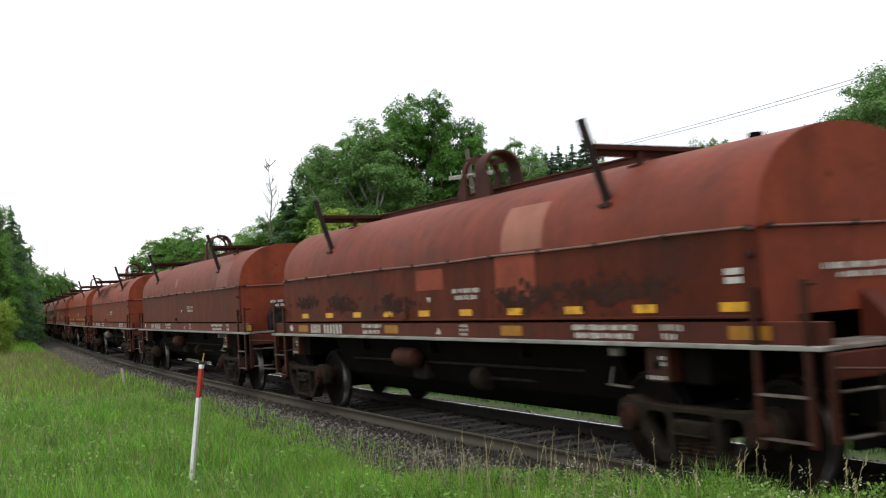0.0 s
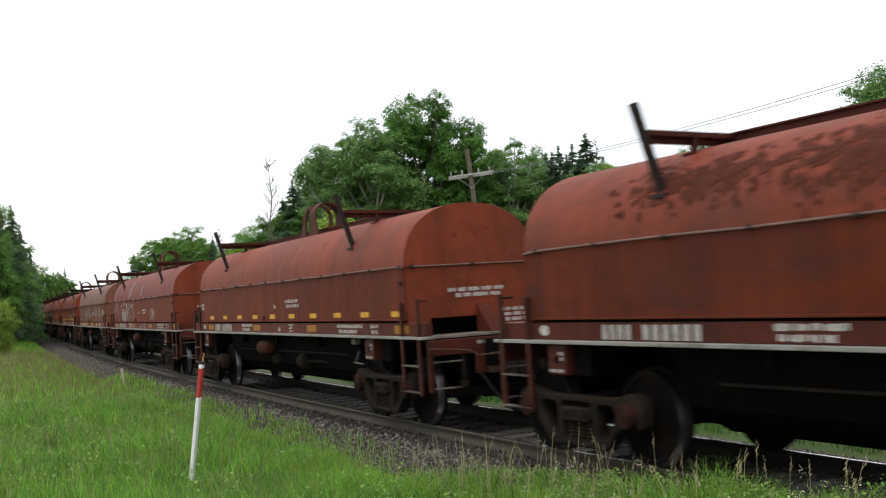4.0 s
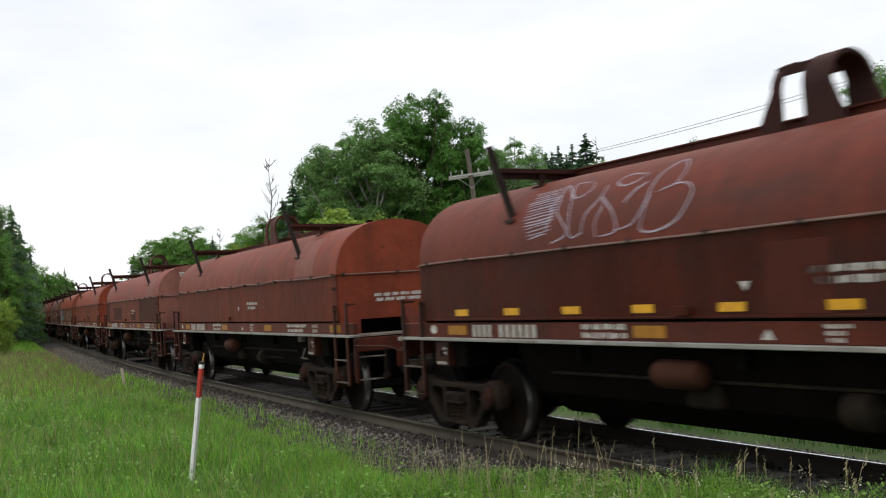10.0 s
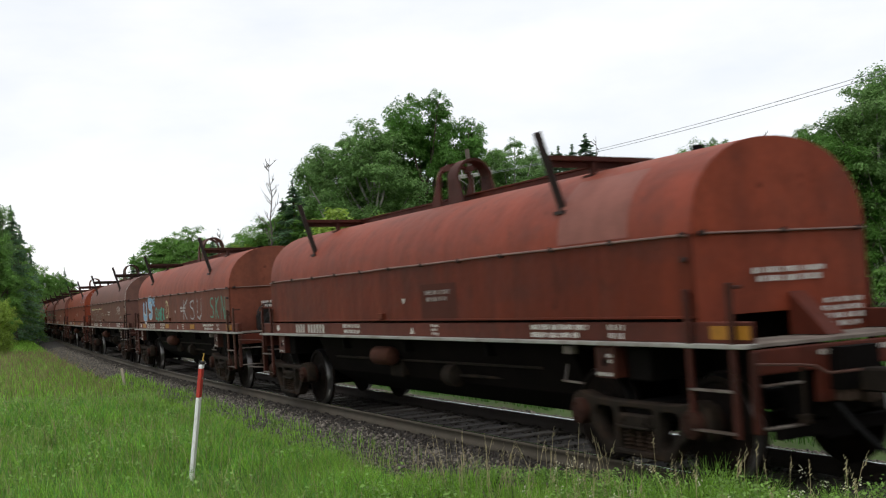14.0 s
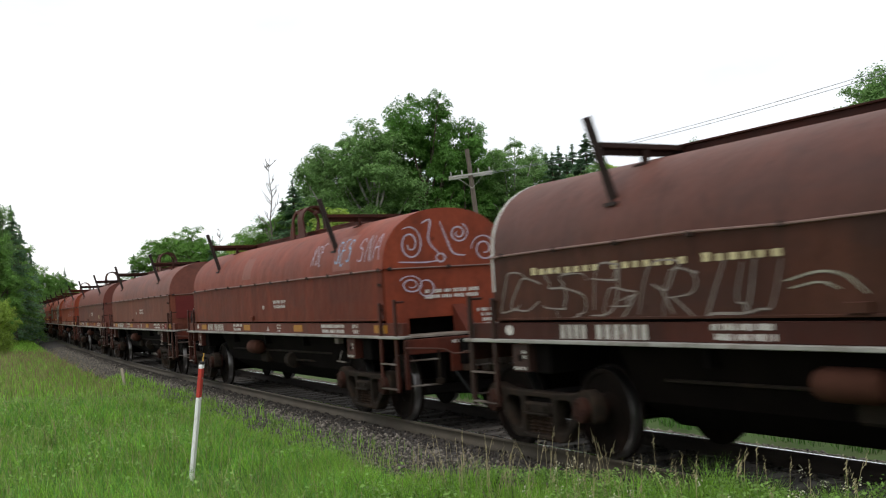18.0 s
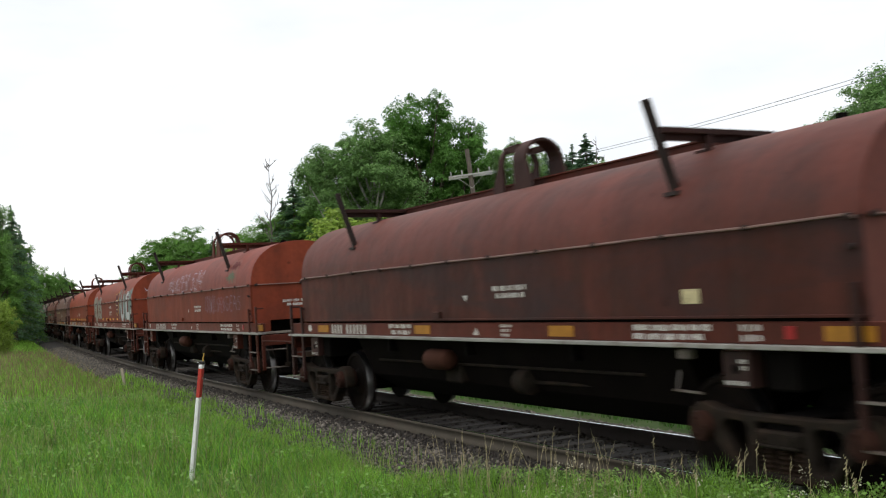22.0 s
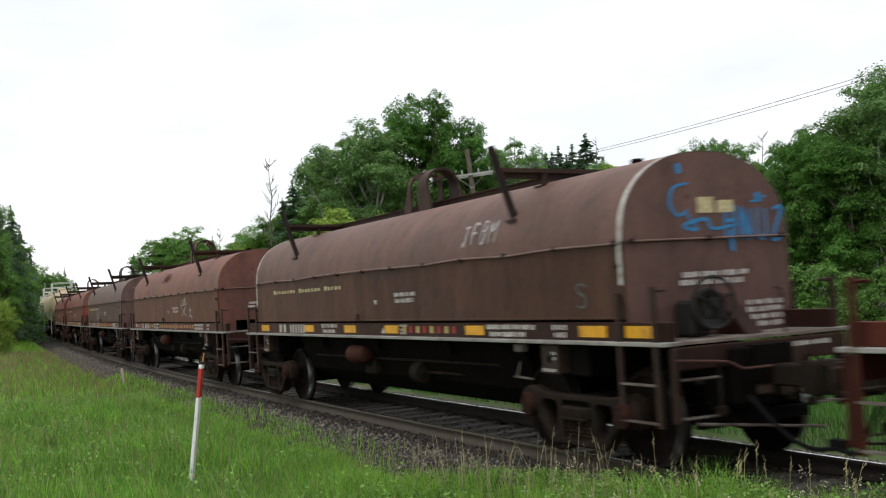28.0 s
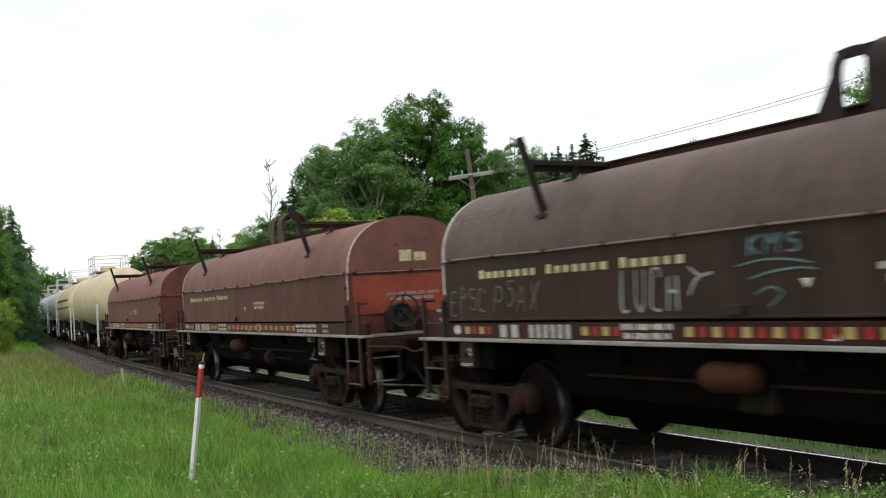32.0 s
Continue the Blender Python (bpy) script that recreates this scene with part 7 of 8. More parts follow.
def woods():
    # kind, seed, place across, distance, top of the crown, turn, width
    rows = [
        ("maple", 1, 748, 72, 158, 20, 0.68), ("maple", 11, 815, 74, 205, 0, 0.75), ("aspen", 4, 655, 70, 214, 0, 1.05), ("aspen", 6, 598, 72, 240, 40, 0.9), ("aspen", 8, 690, 76, 224, 140, 1.1),
        ("aspen", 6, 905, 74, 248, 10, 0.95), ("aspen", 4, 940, 78, 262, 70, 0.7), ("broad", 5, 860, 80, 265, 130, 0.9), ("spruce", 7, 516, 76, 314, 0, 1.5), ("spruce", 9, 540, 80, 338, 60, 1.6), ("spruce", 9, 498, 80, 350, 90, 1.6), ("aspen", 8, 565, 80, 272, 200, 0.8),
        ("broad", 2, 490, 80, 378, 100, 1.3), ("broad", 3, 545, 76, 365, 0, 1.2), ("broad", 5, 330, 135, 406, 20, 1.2), ("broad", 2, 275, 140, 428, 60, 1.2), ("aspen", 4, 430, 110, 418, 10, 1.2),
        ("aspen", 4, 410, 120, 424, 90, 1.0), ("spruce", 7, 372, 128, 415, 90, 0.9), ("broad", 3, 300, 145, 420, 45, 1.3), ("spruce", 9, 232, 140, 447, 15, 1.0), ("broad", 5, 462, 95, 400, 45, 1.2), ("broad", 3, 355, 130, 430, 45, 1.3),
        ("lime", 10, 605, 58, 375, 0, 1.15), ("lime", 13, 640, 58, 388, 40, 1.0), ("lime", 10, 445, 80, 428, 70, 1.2),
        ("spruce", 7, 990, 82, 252, 40, 1.5), ("spruce", 9, 1038, 78, 230, 10, 1.5), ("spruce", 7, 1014, 88, 250, 170, 1.5), ("spruce", 9, 968, 86, 264, 220, 1.5), ("spruce", 7, 1004, 76, 268, 70, 1.5), ("spruce", 9, 978, 74, 262, 130, 1.3), ("spruce", 7, 1028, 74, 262, 200, 1.4), ("aspen", 6, 1058, 70, 282, 150, 1.0), ("lime", 10, 1075, 68, 300, 20, 0.8),
        ("broad", 5, 1095, 72, 300, 90, 1.0), ("broad", 2, 1130, 66, 330, 30, 1.0),
        ("aspen", 4, 1205, 62, 268, 30, 1.0), ("maple", 1, 1268, 60, 242, 100, 0.75), ("broad", 3, 1175, 66, 290, 10, 0.8), ("broad", 5, 1310, 64, 262, 0, 0.9), ("aspen", 8, 1240, 58, 280, 160, 1.0),
        ("maple", 1, 1412, 44, 240, 200, 0.8), ("maple", 11, 1460, 46, 218, 20, 0.9), ("maple", 1, 1358, 48, 290, 300, 0.8), ("aspen", 4, 1552, 40, 122, 30, 0.9),
        ("maple", 11, 1520, 44, 190, 90, 0.8), ("maple", 1, 1640, 42, 110, 60, 1.0), ("broad", 2, 1600, 46, 170, 0, 1.0), ("maple", 11, 1430, 42, 245, 110, 0.95), ("maple", 1, 1500, 40, 230, 30, 0.9),
        ("broad", 3, 1000, 92, 340, 0, 1.5), ("broad", 2, 780, 95, 320, 33, 1.5), ("broad", 5, 930, 95, 340, 70, 1.5), ("maple", 11, 690, 92, 300, 0, 1.3), ("broad", 2, 850, 90, 330, 190, 1.4), ("broad", 3, 650, 84, 330, 20, 1.3),
        ("broad", 3, 580, 92, 340, 55, 1.5), ("broad", 5, 1230, 80, 320, 10, 1.6), ("broad", 2, 1100, 85, 345, 210, 1.6), ("maple", 11, 1300, 75, 310, 200, 1.5), ("maple", 1, 1380, 62, 300, 20, 1.4), ("maple", 11, 1480, 60, 280, 20, 1.4),
        ("shrub", 12, 1390, 31, 478, 0, 0.9), ("shrub", 14, 1445, 30, 470, 120, 0.9), ("shrub", 12, 1300, 34, 500, 60, 1.1), ("shrub", 14, 1540, 28, 478, 30, 1.0), ("shrub", 14, 1230, 33, 520, 30, 1.0), ("shrub", 12, 1360, 29, 520, 30, 0.9),
        ("shrub", 12, 1180, 40, 500, 10, 1.3), ("shrub", 14, 1060, 46, 490, 75, 1.3), ("shrub", 12, 940, 55, 480, 0, 1.5), ("shrub", 14, 800, 60, 470, 140, 1.5), ("shrub", 14, 1000, 50, 500, 140, 1.5), ("shrub", 12, 860, 55, 500, 140, 1.5),
        ("shrub", 12, 700, 62, 470, 200, 1.5), ("shrub", 14, 500, 80, 450, 15, 1.6), ("shrub", 12, 400, 100, 470, 100, 1.8), ("shrub", 14, 330, 110, 480, 180, 1.8), ("shrub", 12, 600, 65, 470, 180, 1.8), ("shrub", 14, 270, 120, 490, 180, 1.8),
        # the wooded bank on the near side, up the line
        ("aspen", 4, -17, 76, 352, 0, 0.64), ("broad", 2, -55, 72, 346, 0, 0.94), ("broad", 3, -3, 82, 396, 60, 0.77), ("broad", 5, 17, 95, 434, 0, 0.77),
        ("broad", 2, 37, 106, 462, 45, 0.77), ("broad", 3, 57, 118, 482, 120, 0.68), ("spruce", 7, 109, 150, 472, 0, 0.7), ("broad", 5, -23, 66, 419, 150, 0.85),
        ("maple", 11, -85, 64, 344, 0, 0.85), ("spruce", 9, 99, 150, 479, 0, 0.8), ("broad", 2, 3, 72, 464, 200, 0.85), ("broad", 3, 25, 88, 474, 0, 0.94), ("broad", 5, 43, 110, 489, 0, 0.85), ("broad", 2, 117, 165, 496, 0, 1.0), ("broad", 5, 70, 120, 474, 30, 0.62), ("broad", 3, 88, 132, 482, 80, 0.6), ("spruce", 9, 14, 80, 358, 20, 0.9), ("spruce", 7, 30, 92, 396, 70, 0.9), ("spruce", 9, 48, 104, 440, 10, 0.9), ("broad", 2, 104, 145, 488, 10, 0.6),
        ("lime", 10, -25, 52, 522, 0, 0.85), ("lime", 13, -3, 54, 542, 0, 0.85),
        ("shrub", 14, 25, 82, 524, 100, 0.94), ("shrub", 12, 35, 95, 529, 10, 0.94), ("shrub", 14, 41, 108, 534, 10, 0.94),
        ("broad", 2, 45, 170, 504, 0, 1.10), ("broad", 5, 5, 175, 484, 0, 1.10), ("broad", 3, 130, 180, 512, 0, 1.3), ("broad", 2, 165, 190, 519, 0, 1.5), ("broad", 3, 205, 180, 514, 0, 1.5),
    ]
    for row in rows:
        plant(*row)
    for px, dist, top, seed in ((476, 76, 282, 21), (1340, 58, 238, 22), (384, 125, 404, 23), (1058, 74, 240, 25), (566, 76, 276, 27)):
        x, y, h = skyline(px, dist, top)
        z = land(x, y)
        ob = new("bare_tree", bare_tree(h - z, seed))
        ob.matrix_basis = pose(x, y, z)
        tagged(ob, "bare grey dead tree with thin branches", "tree", group="dead trees")


def meadow():
    """Blades in tufts over the near field and beyond the line; seed stalks stand among them."""
    rng = np.random.default_rng(8)

    def blades(n, s_lo, s_hi, lat_lo, lat_hi, h_lo, h_hi, w, name, mat, label, power=1.0, taper=0.0, around=False):
        s = s_hi - (s_hi - s_lo) * rng.random(n) ** power
        lat = rng.uniform(lat_lo, lat_hi, n)
        tuft = np.sin(s * 1.7 + 3 * np.sin(lat * 1.3)) * np.cos(lat * 2.1 + s * 0.6)
        fine = np.sin(s * 5.3 + 2 * np.sin(lat * 3.7)) * np.cos(lat * 6.1 + 1.5 * np.sin(s * 4.1))
        tuft = tuft + fine * 0.9
        x, y = track(s, lat)
        ok = (fine + 0.9 * rng.random(n) > -0.35) & (around | ((y > 4) & (np.abs(x) < 0.52 * y + 3))) & (lat > lat_lo + np.clip((1.0 - s) * taper, 0, 9))
        x, y, s, lat, tuft = x[ok], y[ok], s[ok], lat[ok], tuft[ok]
        n = len(x)
        z = footing(x, y)
        edge = np.clip((np.abs(lat) - 1.8) / 1.0, 0.3, 1) if lat_lo >= 1.85 else 1.0
        h = rng.uniform(h_lo, h_hi, n) * (1 + 0.35 * tuft) * edge
        dist = np.hypot(x, y)
        ww = w * (0.7 + 0.6 * rng.random(n)) * np.clip(dist / 14, 0.8, 5)
        a = rng.uniform(0, 6.28, n)
        bx, by = np.cos(a), np.sin(a)
        lean = h * rng.uniform(0.1, 0.55, n)
        la = rng.uniform(0, 6.28, n)
        lx, ly = np.cos(la) * lean, np.sin(la) * lean
        P = []
        for f, k, q in ((0.0, 1.0, 0.0), (0.55, 0.8, 0.30), (1.0, 0.08, 1.0)):
            for sg in (-1, 1):
                P.append(np.stack([x + lx * q + sg * bx * ww * k / 2, y + ly * q + sg * by * ww * k / 2, z - 0.03 + h * f * (1 - 0.12 * q)], -1))
        V = np.stack(P, 1).reshape(-1, 3)
        base = 6 * np.arange(n)[:, None]
        F = np.concatenate([base + np.array([0, 1, 3, 2]), base + np.array([2, 3, 5, 4])], 0)
        tagged(new(name, raw_mesh(name, V, F, mat)), label, "grass", kind="stuff")

    blades(140000, -16, 6, 1.88, 11, 0.10, 0.34, 0.009, "meadow_grass", M_GRASS, "tall green meadow grass beside the track")
    blades(45000, -16, 6, 2.6, 11, 0.14, 0.36, 0.009, "meadow_grass", M_BLUE_GRASS, "bluish green grass tufts in the meadow")
    blades(9000, -16, 6, 2.5, 11, 0.16, 0.42, 0.006, "meadow_grass", M_STRAW, "pale yellowish grass tips in the meadow")
    blades(100000, -80, -14, 2.4, 14, 0.14, 0.38, 0.010, "meadow_grass", M_GRASS, "tall green meadow grass up the line", 0.7)
    blades(64000, -90, 10, -16, -3.3, 0.12, 0.40, 0.015, "far_side_grass", M_FAR_GRASS, "rough green grass beyond the track", 0.8)
    blades(52000, -18, 8, -7.5, -2.55, 0.06, 0.24, 0.011, "far_side_grass", M_FAR_GRASS, "short green grass on the far shoulder")
    blades(34000, -3.5, 6, 1.30, 3.4, 0.14, 0.33, 0.008, "verge_grass", M_GRASS, "dense green grass at the edge of ballast", 1.0, 0.30)
    blades(20000, 1.5, 5, 1.15, 2.6, 0.24, 0.48, 0.008, "verge_grass", M_GRASS, "dense taller grass at the edge of ballast", 1.0, 0.45)
    blades(4000, -26, -3, 1.7, 2.6, 0.08, 0.28, 0.008, "verge_grass", M_GRASS, "sparse grass tufts in the ballast edge")
    blades(6000, -50, -12, 2.6, 7.5, 0.30, 0.60, 0.006, "dry_stems", M_DRY, "brownish dry stems among the grass", 0.7)
    blades(1400, -13, 0, 3.0, 9, 0.30, 0.60, 0.005, "dry_stems", M_DRY, "brownish dry stems in the near meadow")
    blades(45000, -30, 16, 6.5, 20, 0.12, 0.34, 0.016, "meadow_grass", M_GRASS, "green meadow grass behind the camera", 1.0, 0.0, True)
    # leafy weeds at the foot of the bank
    m = 17000
    cs = rng.uniform(-1.5, 5.5, 90)
    cl = rng.uniform(1.25, 2.6, 90) + np.clip(0.5 - cs, 0, 3) * 0.25
    pick = rng.integers(0, 90, m)
    s = cs[pick] + rng.normal(0, 0.075, m)
    lat = cl[pick] + rng.normal(0, 0.075, m)
    x, y = track(s, lat)
    rise = np.clip((s + 1.5) / 3.0, 0.45, 1.35)
    z = footing(x, y) + rng.random(m) ** 0.8 * 0.36 * rise * rng.uniform(0.7, 1.1, 90)[pick]
    V, F = leaf_quads(np.stack([x, y, z], -1), 0.0185, rng, 0.8)
    tagged(new("leafy_weeds", raw_mesh("leafy_weeds", V, F, M_WEED)), "bright green leafy weeds at the track edge", "weeds", kind="stuff")
    # pale blossoms on top of the weeds
    m = 420
    cs, cl = rng.uniform(-0.5, 4.0, 34), rng.uniform(1.3, 2.3, 34)
    pick = rng.integers(0, 34, m)
    s, lat = cs[pick] + rng.normal(0, 0.018, m), cl[pick] + rng.normal(0, 0.018, m)
    x, y = track(s, lat)
    V, F = leaf_quads(np.stack([x, y, footing(x, y) + (0.22 + 0.10 * np.clip(cs[pick], 0, 2.5)) + rng.normal(0, 0.02, m)], -1), 0.011, rng, 0.8)
    tagged(new("blossoms", raw_mesh("blossoms", V, F, M_BLOSSOM)), "small creamy white weed blossoms", "flowers", kind="stuff")
    # low broad-leaved weeds scattered in the meadow
    m = 9000
    cs, cl = rng.uniform(-16, 3, 160), rng.uniform(2.8, 9, 160)
    pick = rng.integers(0, 160, m)
    s, lat = cs[pick] + rng.normal(0, 0.16, m), cl[pick] + rng.normal(0, 0.16, m)
    x, y = track(s, lat)
    V, F = leaf_quads(np.stack([x, y, footing(x, y) + 0.10 + rng.random(m) * 0.24], -1), 0.026, rng, 0.8)
    tagged(new("leafy_weeds", raw_mesh("leafy_weeds", V, F, M_WEED)), "low bright leafy weeds in the meadow", "weeds", kind="stuff")
    # seed stalks
    n = 400
    s = np.where(rng.random(n) < 0.65, rng.uniform(-2.5, 5, n), rng.uniform(-14, -2, n))
    lat = np.where(s > -2.5, rng.uniform(1.25, 2.6, n) + np.clip(-s, 0, 3) * 0.25, rng.uniform(3.4, 7.5, n))
    x, y = track(s, lat)
    z = footing(x, y)
    h = rng.uniform(0.20, 0.50, n) + np.where(s > -1, rng.uniform(0.0, 0.14, n), 0)
    V, F = [], []
    for i in range(n):
        lx, ly = rng.normal(0, 0.08, 2)
        b = len(V)
        top = (x[i] + lx, y[i] + ly, z[i] + h[i])
        w = 0.0016
        V += [(x[i] - w, y[i], z[i]), (x[i] + w, y[i], z[i]), (top[0] + w, top[1], top[2]), (top[0] - w, top[1], top[2])]
        F.append((b, b + 1, b + 2, b + 3))
        for k in range(7):
            c = len(V)
            t = k / 7
            cx, cy, cz = top[0] + lx * 0.3 * t + rng.normal(0, 0.006), top[1] + rng.normal(0, 0.006), top[2] - 0.06 + 0.13 * t
            q = 0.011 * (1.2 - t)
            V += [(cx - q, cy, cz), (cx, cy + q, cz + 0.012), (cx + q, cy, cz + 0.024), (cx, cy - q, cz + 0.012)]
            F.append((c, c + 1, c + 2, c + 3))
    tagged(new("seed_stalks", raw_mesh("seed_stalks", V, F, M_STRAW)), "straw-coloured grass seed stalks", "grass", kind="stuff")


# ---- trackside things ----
def marker_post():
    base, top = Vector((-3.0, 12.2, -0.15)), Vector((-2.815, 12.2, 1.165))
    thing = new("marker_post")
    thing.matrix_basis = Matrix.Translation(base) @ (top - base).to_track_quat("Z", "Y").to_matrix().to_4x4() @ pose(0, 0, 0, 0, 0, 0)
    tagged(thing, "white marker post with red band and peeling foot", "post")
    L = (top - base).length
    bm = BM()
    box(bm, -0.060, -0.02, -0.25, 0.060, 0.02, L - 0.36, bevel=0.006)
    part("shaft", bm, M_POST_WHITE, thing)
    bm = BM()
    box(bm, -0.060, -0.02, L - 0.36, 0.060, 0.02, L - 0.035, bevel=0.004)
    part("red_band", bm, M_POST_RED, thing, "red band")
    bm = BM()
    box(bm, -0.060, -0.02, L - 0.035, 0.060, 0.02, L + 0.01, bevel=0.005)
    part("cap", bm, M_POST_WHITE, thing, "white cap")
    bm = BM()
    box(bm, -0.030, -0.024, L + 0.011, 0.075, 0.024, L + 0.045, bevel=0.006)
    bracket = part("bracket", bm, M_BLACK, thing, "black iron bracket on top")
    bm = BM()
    tube_path(bm, [(0.045 + 0.018 * math.cos(k * 0.5236), 0, L + 0.066 + 0.022 * math.sin(k * 0.5236)) for k in range(12)] + [(0.063, 0, L + 0.066)], 0.005, 5)
    rod(bm, (0.060, 0, L + 0.08), (0.068, 0, L + 0.135), 0.006, seg=6)
    part("eye_bolt", bm, M_GRAF_Y, bracket, "brassy eye bolt")
    bm = BM()
    box(bm, -0.012, -0.024, L - 0.15, 0.012, -0.019, L - 0.135)
    part("screw", bm, M_GALV, thing)


def snag():
    """A pale broken trunk among the bushes across the line."""
    x, y, h = skyline(1241, 36, 452)
    z = land(x, y)
    bm = BM()
    rod(bm, (0, 0, -0.3), (0.10, 0, h - z), 0.075, 0.04, seg=8)
    rod(bm, (0.07, 0, (h - z) * 0.8), (0.42, 0.1, (h - z) * 0.93), 0.03, 0.012, seg=6)
    ob = new("tree_snag", mesh_of("tree_snag", bm, M_BARK_GREY, 50))
    ob.matrix_basis = pose(x, y, z)
    tagged(ob, "grey broken dead trunk among the bushes", "tree")


def stake():
    thing = new("stake")
    x, y = -9.2, 30.4
    thing.matrix_basis = pose(x, y, land(x, y), 0, -6, 0)
    tagged(thing, "short pale wooden stake in the grass", "stake")
    bm = BM()
    prism(bm, [(-0.035, -0.2), (0.035, -0.2), (0.035, 0.62), (0.0, 0.66), (-0.035, 0.64)], -0.03, 0.03)
    part("shaft", bm, surface("pale_split_wood", (0.42, 0.36, 0.27), 0.8, vary=0.2, scale=6), thing)


def pole_line():
    """The pole with two crossarms, and its wires that run on over the line."""
    x, y = 2.38, 58.0
    z0 = land(x, y)
    thing = new("utility_pole")
    thing.matrix_basis = pose(x, y, z0, 0, -4.5, 0)
    tagged(thing, "weathered wooden utility pole with bleached crossarms", "pole")
    H = 9.5 - z0
    bm = BM()
    rod(bm, (0, 0, -0.5), (0, 0, H), 0.16, 0.12, seg=12)
    part("shaft", bm, M_POLE, thing)
    for zz, yy in ((H - 1.48, 0.17), (H - 1.40, -0.17)):
        bm = BM()
        box(bm, -1.2, yy - 0.045, zz - 0.048, 1.2, yy + 0.045, zz + 0.048, bevel=0.01)
        part("crossarm", bm, M_ARM, thing)
    for k in (-1, 1):
        bm = BM()
        bar(bm, (k * 0.75, -0.2, H - 1.48), (0, -0.2, H - 2.15), 0.04, 0.02)
        part("brace", bm, M_ARM, thing)
        for a in (0.45, 1.05):
            bm = BM()
            lathe(bm, [(0.02, H - 1.36), (0.05, H - 1.30), (0.035, H - 1.24), (0.05, H - 1.18), (0.02, H - 1.12)], seg=10, axis="z", at=(k * a, -0.17, 0))
            part("insulator", bm, M_ARM, thing)
    for k in range(2):
        bm = BM()
        a = Vector((2.0 + 0.55 * k, 57.8, 8.02))
        b = Vector((14.7 + 0.25 * k, 25.0, 7.40 - 0.06 * k))
        pts = []
        for i in range(25):
            t = i / 24
            p = a.lerp(b, t)
            p.z -= 0.35 * 4 * t * (1 - t)
            pts.append(p)
        tube_path(bm, pts, 0.010, 5)
        ob = new("overhead_wire", mesh_of("overhead_wire", bm, M_WIRE))
        tagged(ob, "thin overhead wire strung from the pole", "wire", group="overhead wires")


woods()
meadow()
marker_post()
stake()
snag()
pole_line()

CARS = {d["n"]: coil_car(d) for d in SPECS}
for n, coat, label, st in ((23, M_TANK_CREAM, "cream tank car with rooftop railing", None), (24, M_TANK_CREAM, "cream tank car with dark stripes", M_STRIPE),
                           (25, M_TANK_WHITE, "white tank car with rooftop railing", None), (26, M_TANK_WHITE, "white tank car up the line", None),
                           (27, M_TANK_WHITE, "white tank car at the bend", None)):
    CARS[n] = tank_car(coat, label, st)


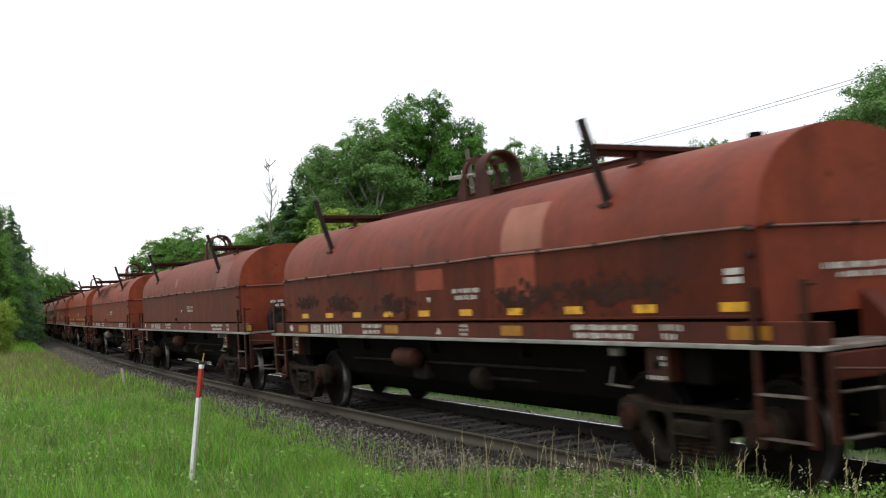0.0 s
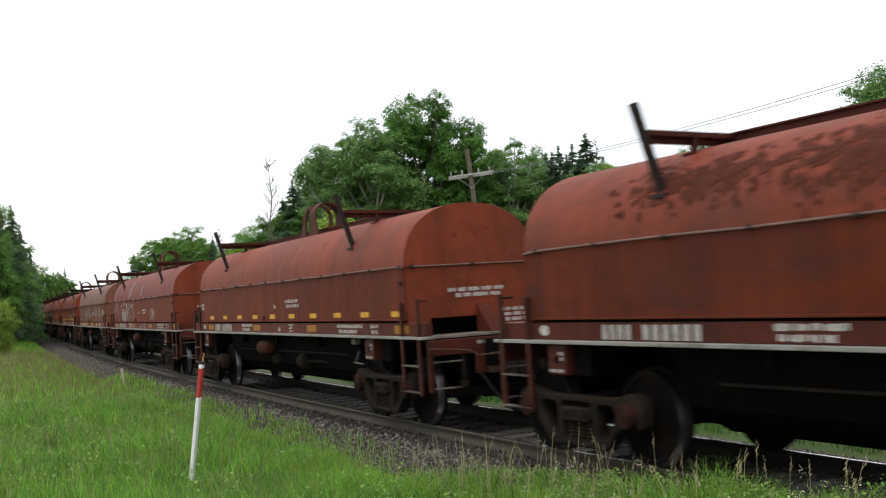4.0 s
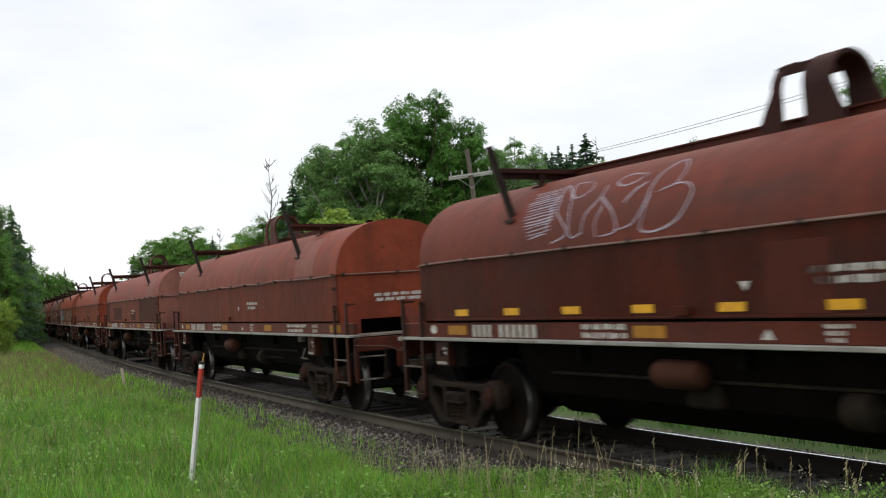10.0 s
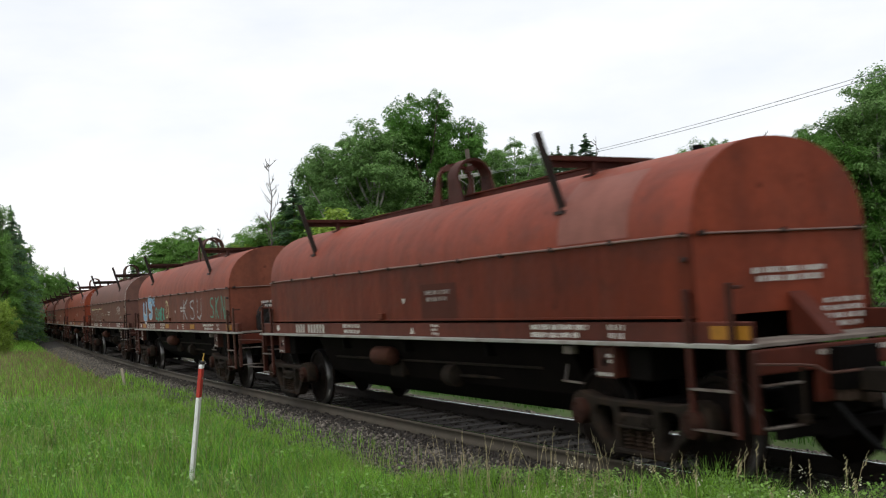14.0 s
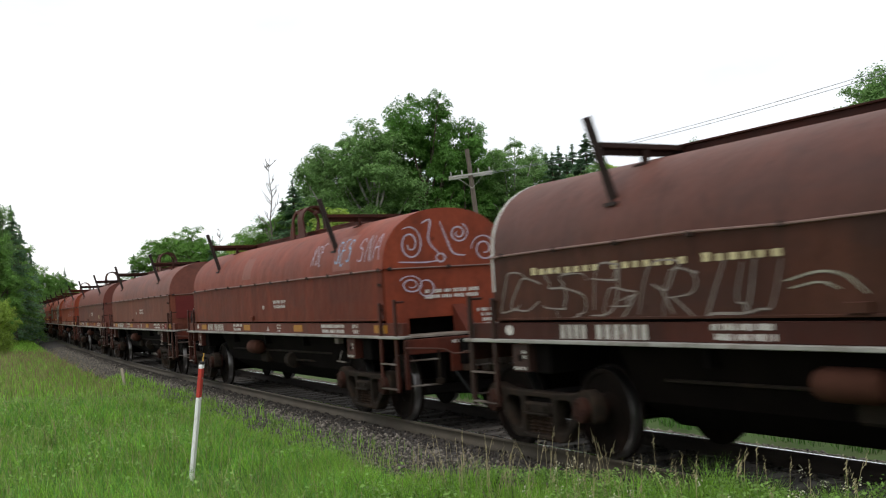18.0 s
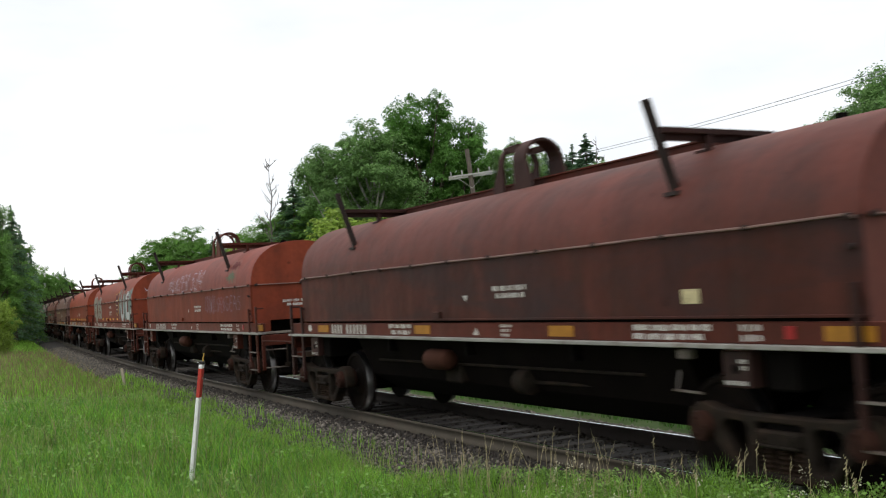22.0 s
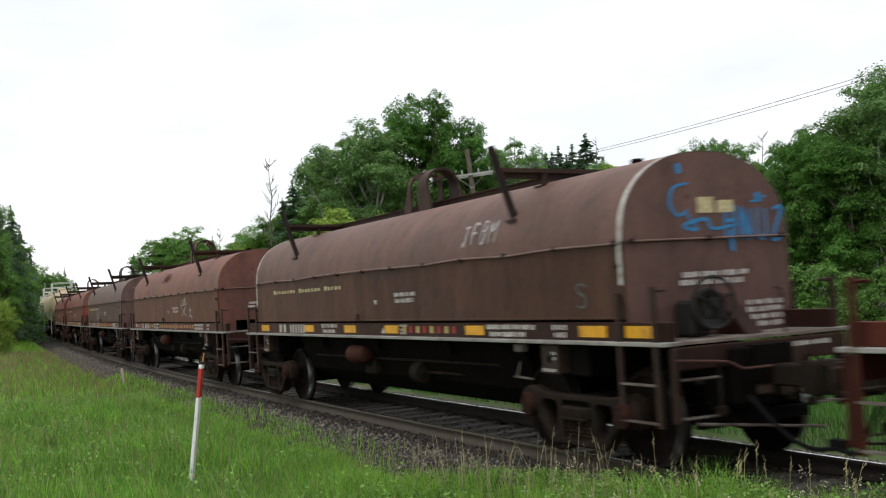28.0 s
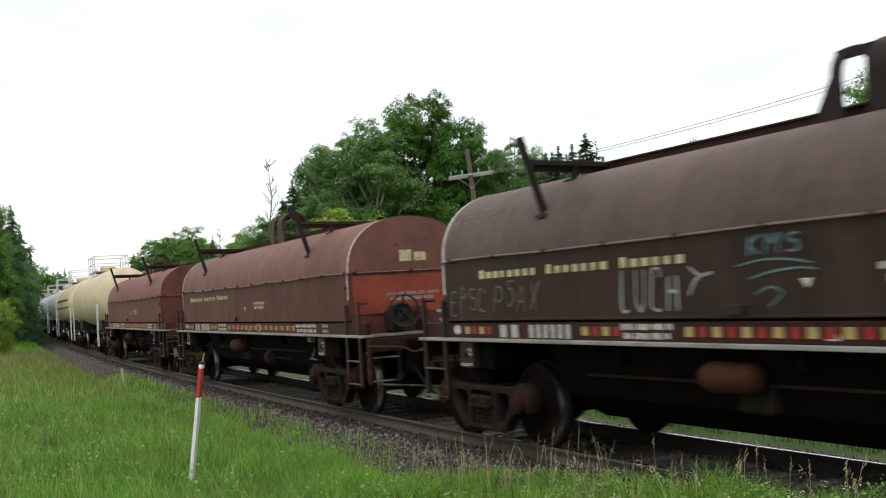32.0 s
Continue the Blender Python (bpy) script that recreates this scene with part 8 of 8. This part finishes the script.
def bee():
    """A bee that darts across close to the camera."""
    fur = surface("tan_bee_fur", (0.20, 0.11, 0.045), 0.9, vary=0.3, scale=300, fine=900, bump=0)
    dark = surface("dark_bee_body", (0.035, 0.030, 0.015), 0.5, vary=0.4, scale=250, bump=0, dirt=(0.22, 0.14, 0.04), dirt_amount=0.5, dirt_scale=180)
    tail = surface("grey_bee_tail", (0.22, 0.23, 0.22), 0.6, vary=0.3, scale=250, bump=0)
    wing = surface("smoky_bee_wing", (0.22, 0.16, 0.11), 0.4, vary=0.2, scale=150, bump=0, translucent=0.6)
    thing = new("bee")
    thing.empty_display_size = 0.01
    tagged(thing, "small tan and black bee in flight", "insect")
    for nm, x0, prof, mt in (("thorax", 0.0030, ((0.0004, -0.0030), (0.0022, -0.0018), (0.0026, 0.0), (0.0020, 0.0018), (0.0005, 0.0028)), fur),
                             ("head", 0.0068, ((0.0004, -0.0012), (0.0015, -0.0005), (0.0016, 0.0004), (0.0005, 0.0013)), dark),
                             ("abdomen", -0.0030, ((0.0010, -0.0035), (0.0021, -0.0020), (0.0024, 0.0005), (0.0016, 0.0026), (0.0004, 0.0034)), dark),
                             ("tail", -0.0072, ((0.0002, -0.0022), (0.0007, -0.0010), (0.0011, 0.0008)), tail)):
        bm = BM()
        lathe(bm, prof, seg=12, axis="x", at=(x0, 0, 0))
        part(nm, bm, mt, thing, smooth=60)
    for sgn in (-1, 1):
        bm = BM()
        prism(bm, [(0.0, 0.0), (0.0022, 0.004), (0.0015, 0.009), (-0.0020, 0.0095), (-0.0034, 0.0050), (-0.0016, 0.0)], -0.00005, 0.00005)
        part("wing", bm, wing, thing, at=pose(0.003, sgn * 0.0015, 0.001, -sgn * 62, 0, 0))
    return thing


BEE = bee()
FLIGHT = ((0.0, 2600, 900, 3.0, 0), (12.0, 2700, 100, 2.5, 10), (22.5, 2600, 300, 1.2, 10), (23.5, 2100, 160, 0.30, 15), (23.8, 1640, 215, 0.13, 20), (23.9, 1474, 290, 0.135, 22), (24.0, 1398, 374, 0.245, 2),
          (24.1, 1301, 424, 0.40, -20), (24.2, 1424, 388, 0.42, -24), (24.3, 1700, 330, 0.45, -10), (25.0, 2300, 200, 1.2, 0), (32.0, 2600, 100, 4.0, 0))


def bee_place(px, py, dist, tilt):
    return VIEW @ Matrix.Translation(((px - 784) / 1898 * dist, (441 - py) / 1898 * dist, -dist)) @ pose(0, 0, 0, 0, 0, 180 - tilt) @ pose(0, 0, 0, 90, 0, 0)


def car_place(n, t):
    """Where car n stands at t seconds, on the chord between its truck centres."""
    s = -0.556 + 9.9504 * (t - 16) - (n - 10) * PITCH + SLACK.get(n, 0.0)
    ax, ay = track(s + TC)
    bx, by = track(s - TC)
    return (ax + bx) / 2, (ay + by) / 2, math.degrees(math.atan2(ay - by, ax - bx))


SLACK = {0: -0.02, 1: 0.04, 2: 0.02, 4: -0.22, 5: -0.21, 6: -0.12, 7: -0.07, 11: 0.11, 12: 0.09, 13: 0.04, 14: 0.12, 15: 0.04, 17: -0.12, 18: -0.17,
         19: -0.19, 20: -0.34, 21: -0.44, 22: -0.48, 23: -0.5, 24: -0.5, 25: -0.5, 26: -0.5, 27: -0.5}


def motions():
    walk(BEE, [(t, bee_place(*row)) for t, *row in FLIGHT])
    for n, thing in CARS.items():
        walk(thing, [(t, pose(*(lambda p: (p[0], p[1], 0, 0, 0, p[2]))(car_place(n, t)))) for t in range(0, 33)])
        for ob in list(thing.children):
            if ob.name.split(".")[0] == "wheelset":
                a = ob.matrix_basis.translation.x
                walk(ob, [(k / 15, pose(a, 0, 0.475, 0, math.degrees(9.9504 / 15 / 0.475) * k, 0)) for k in range(0, 481)])


motions()
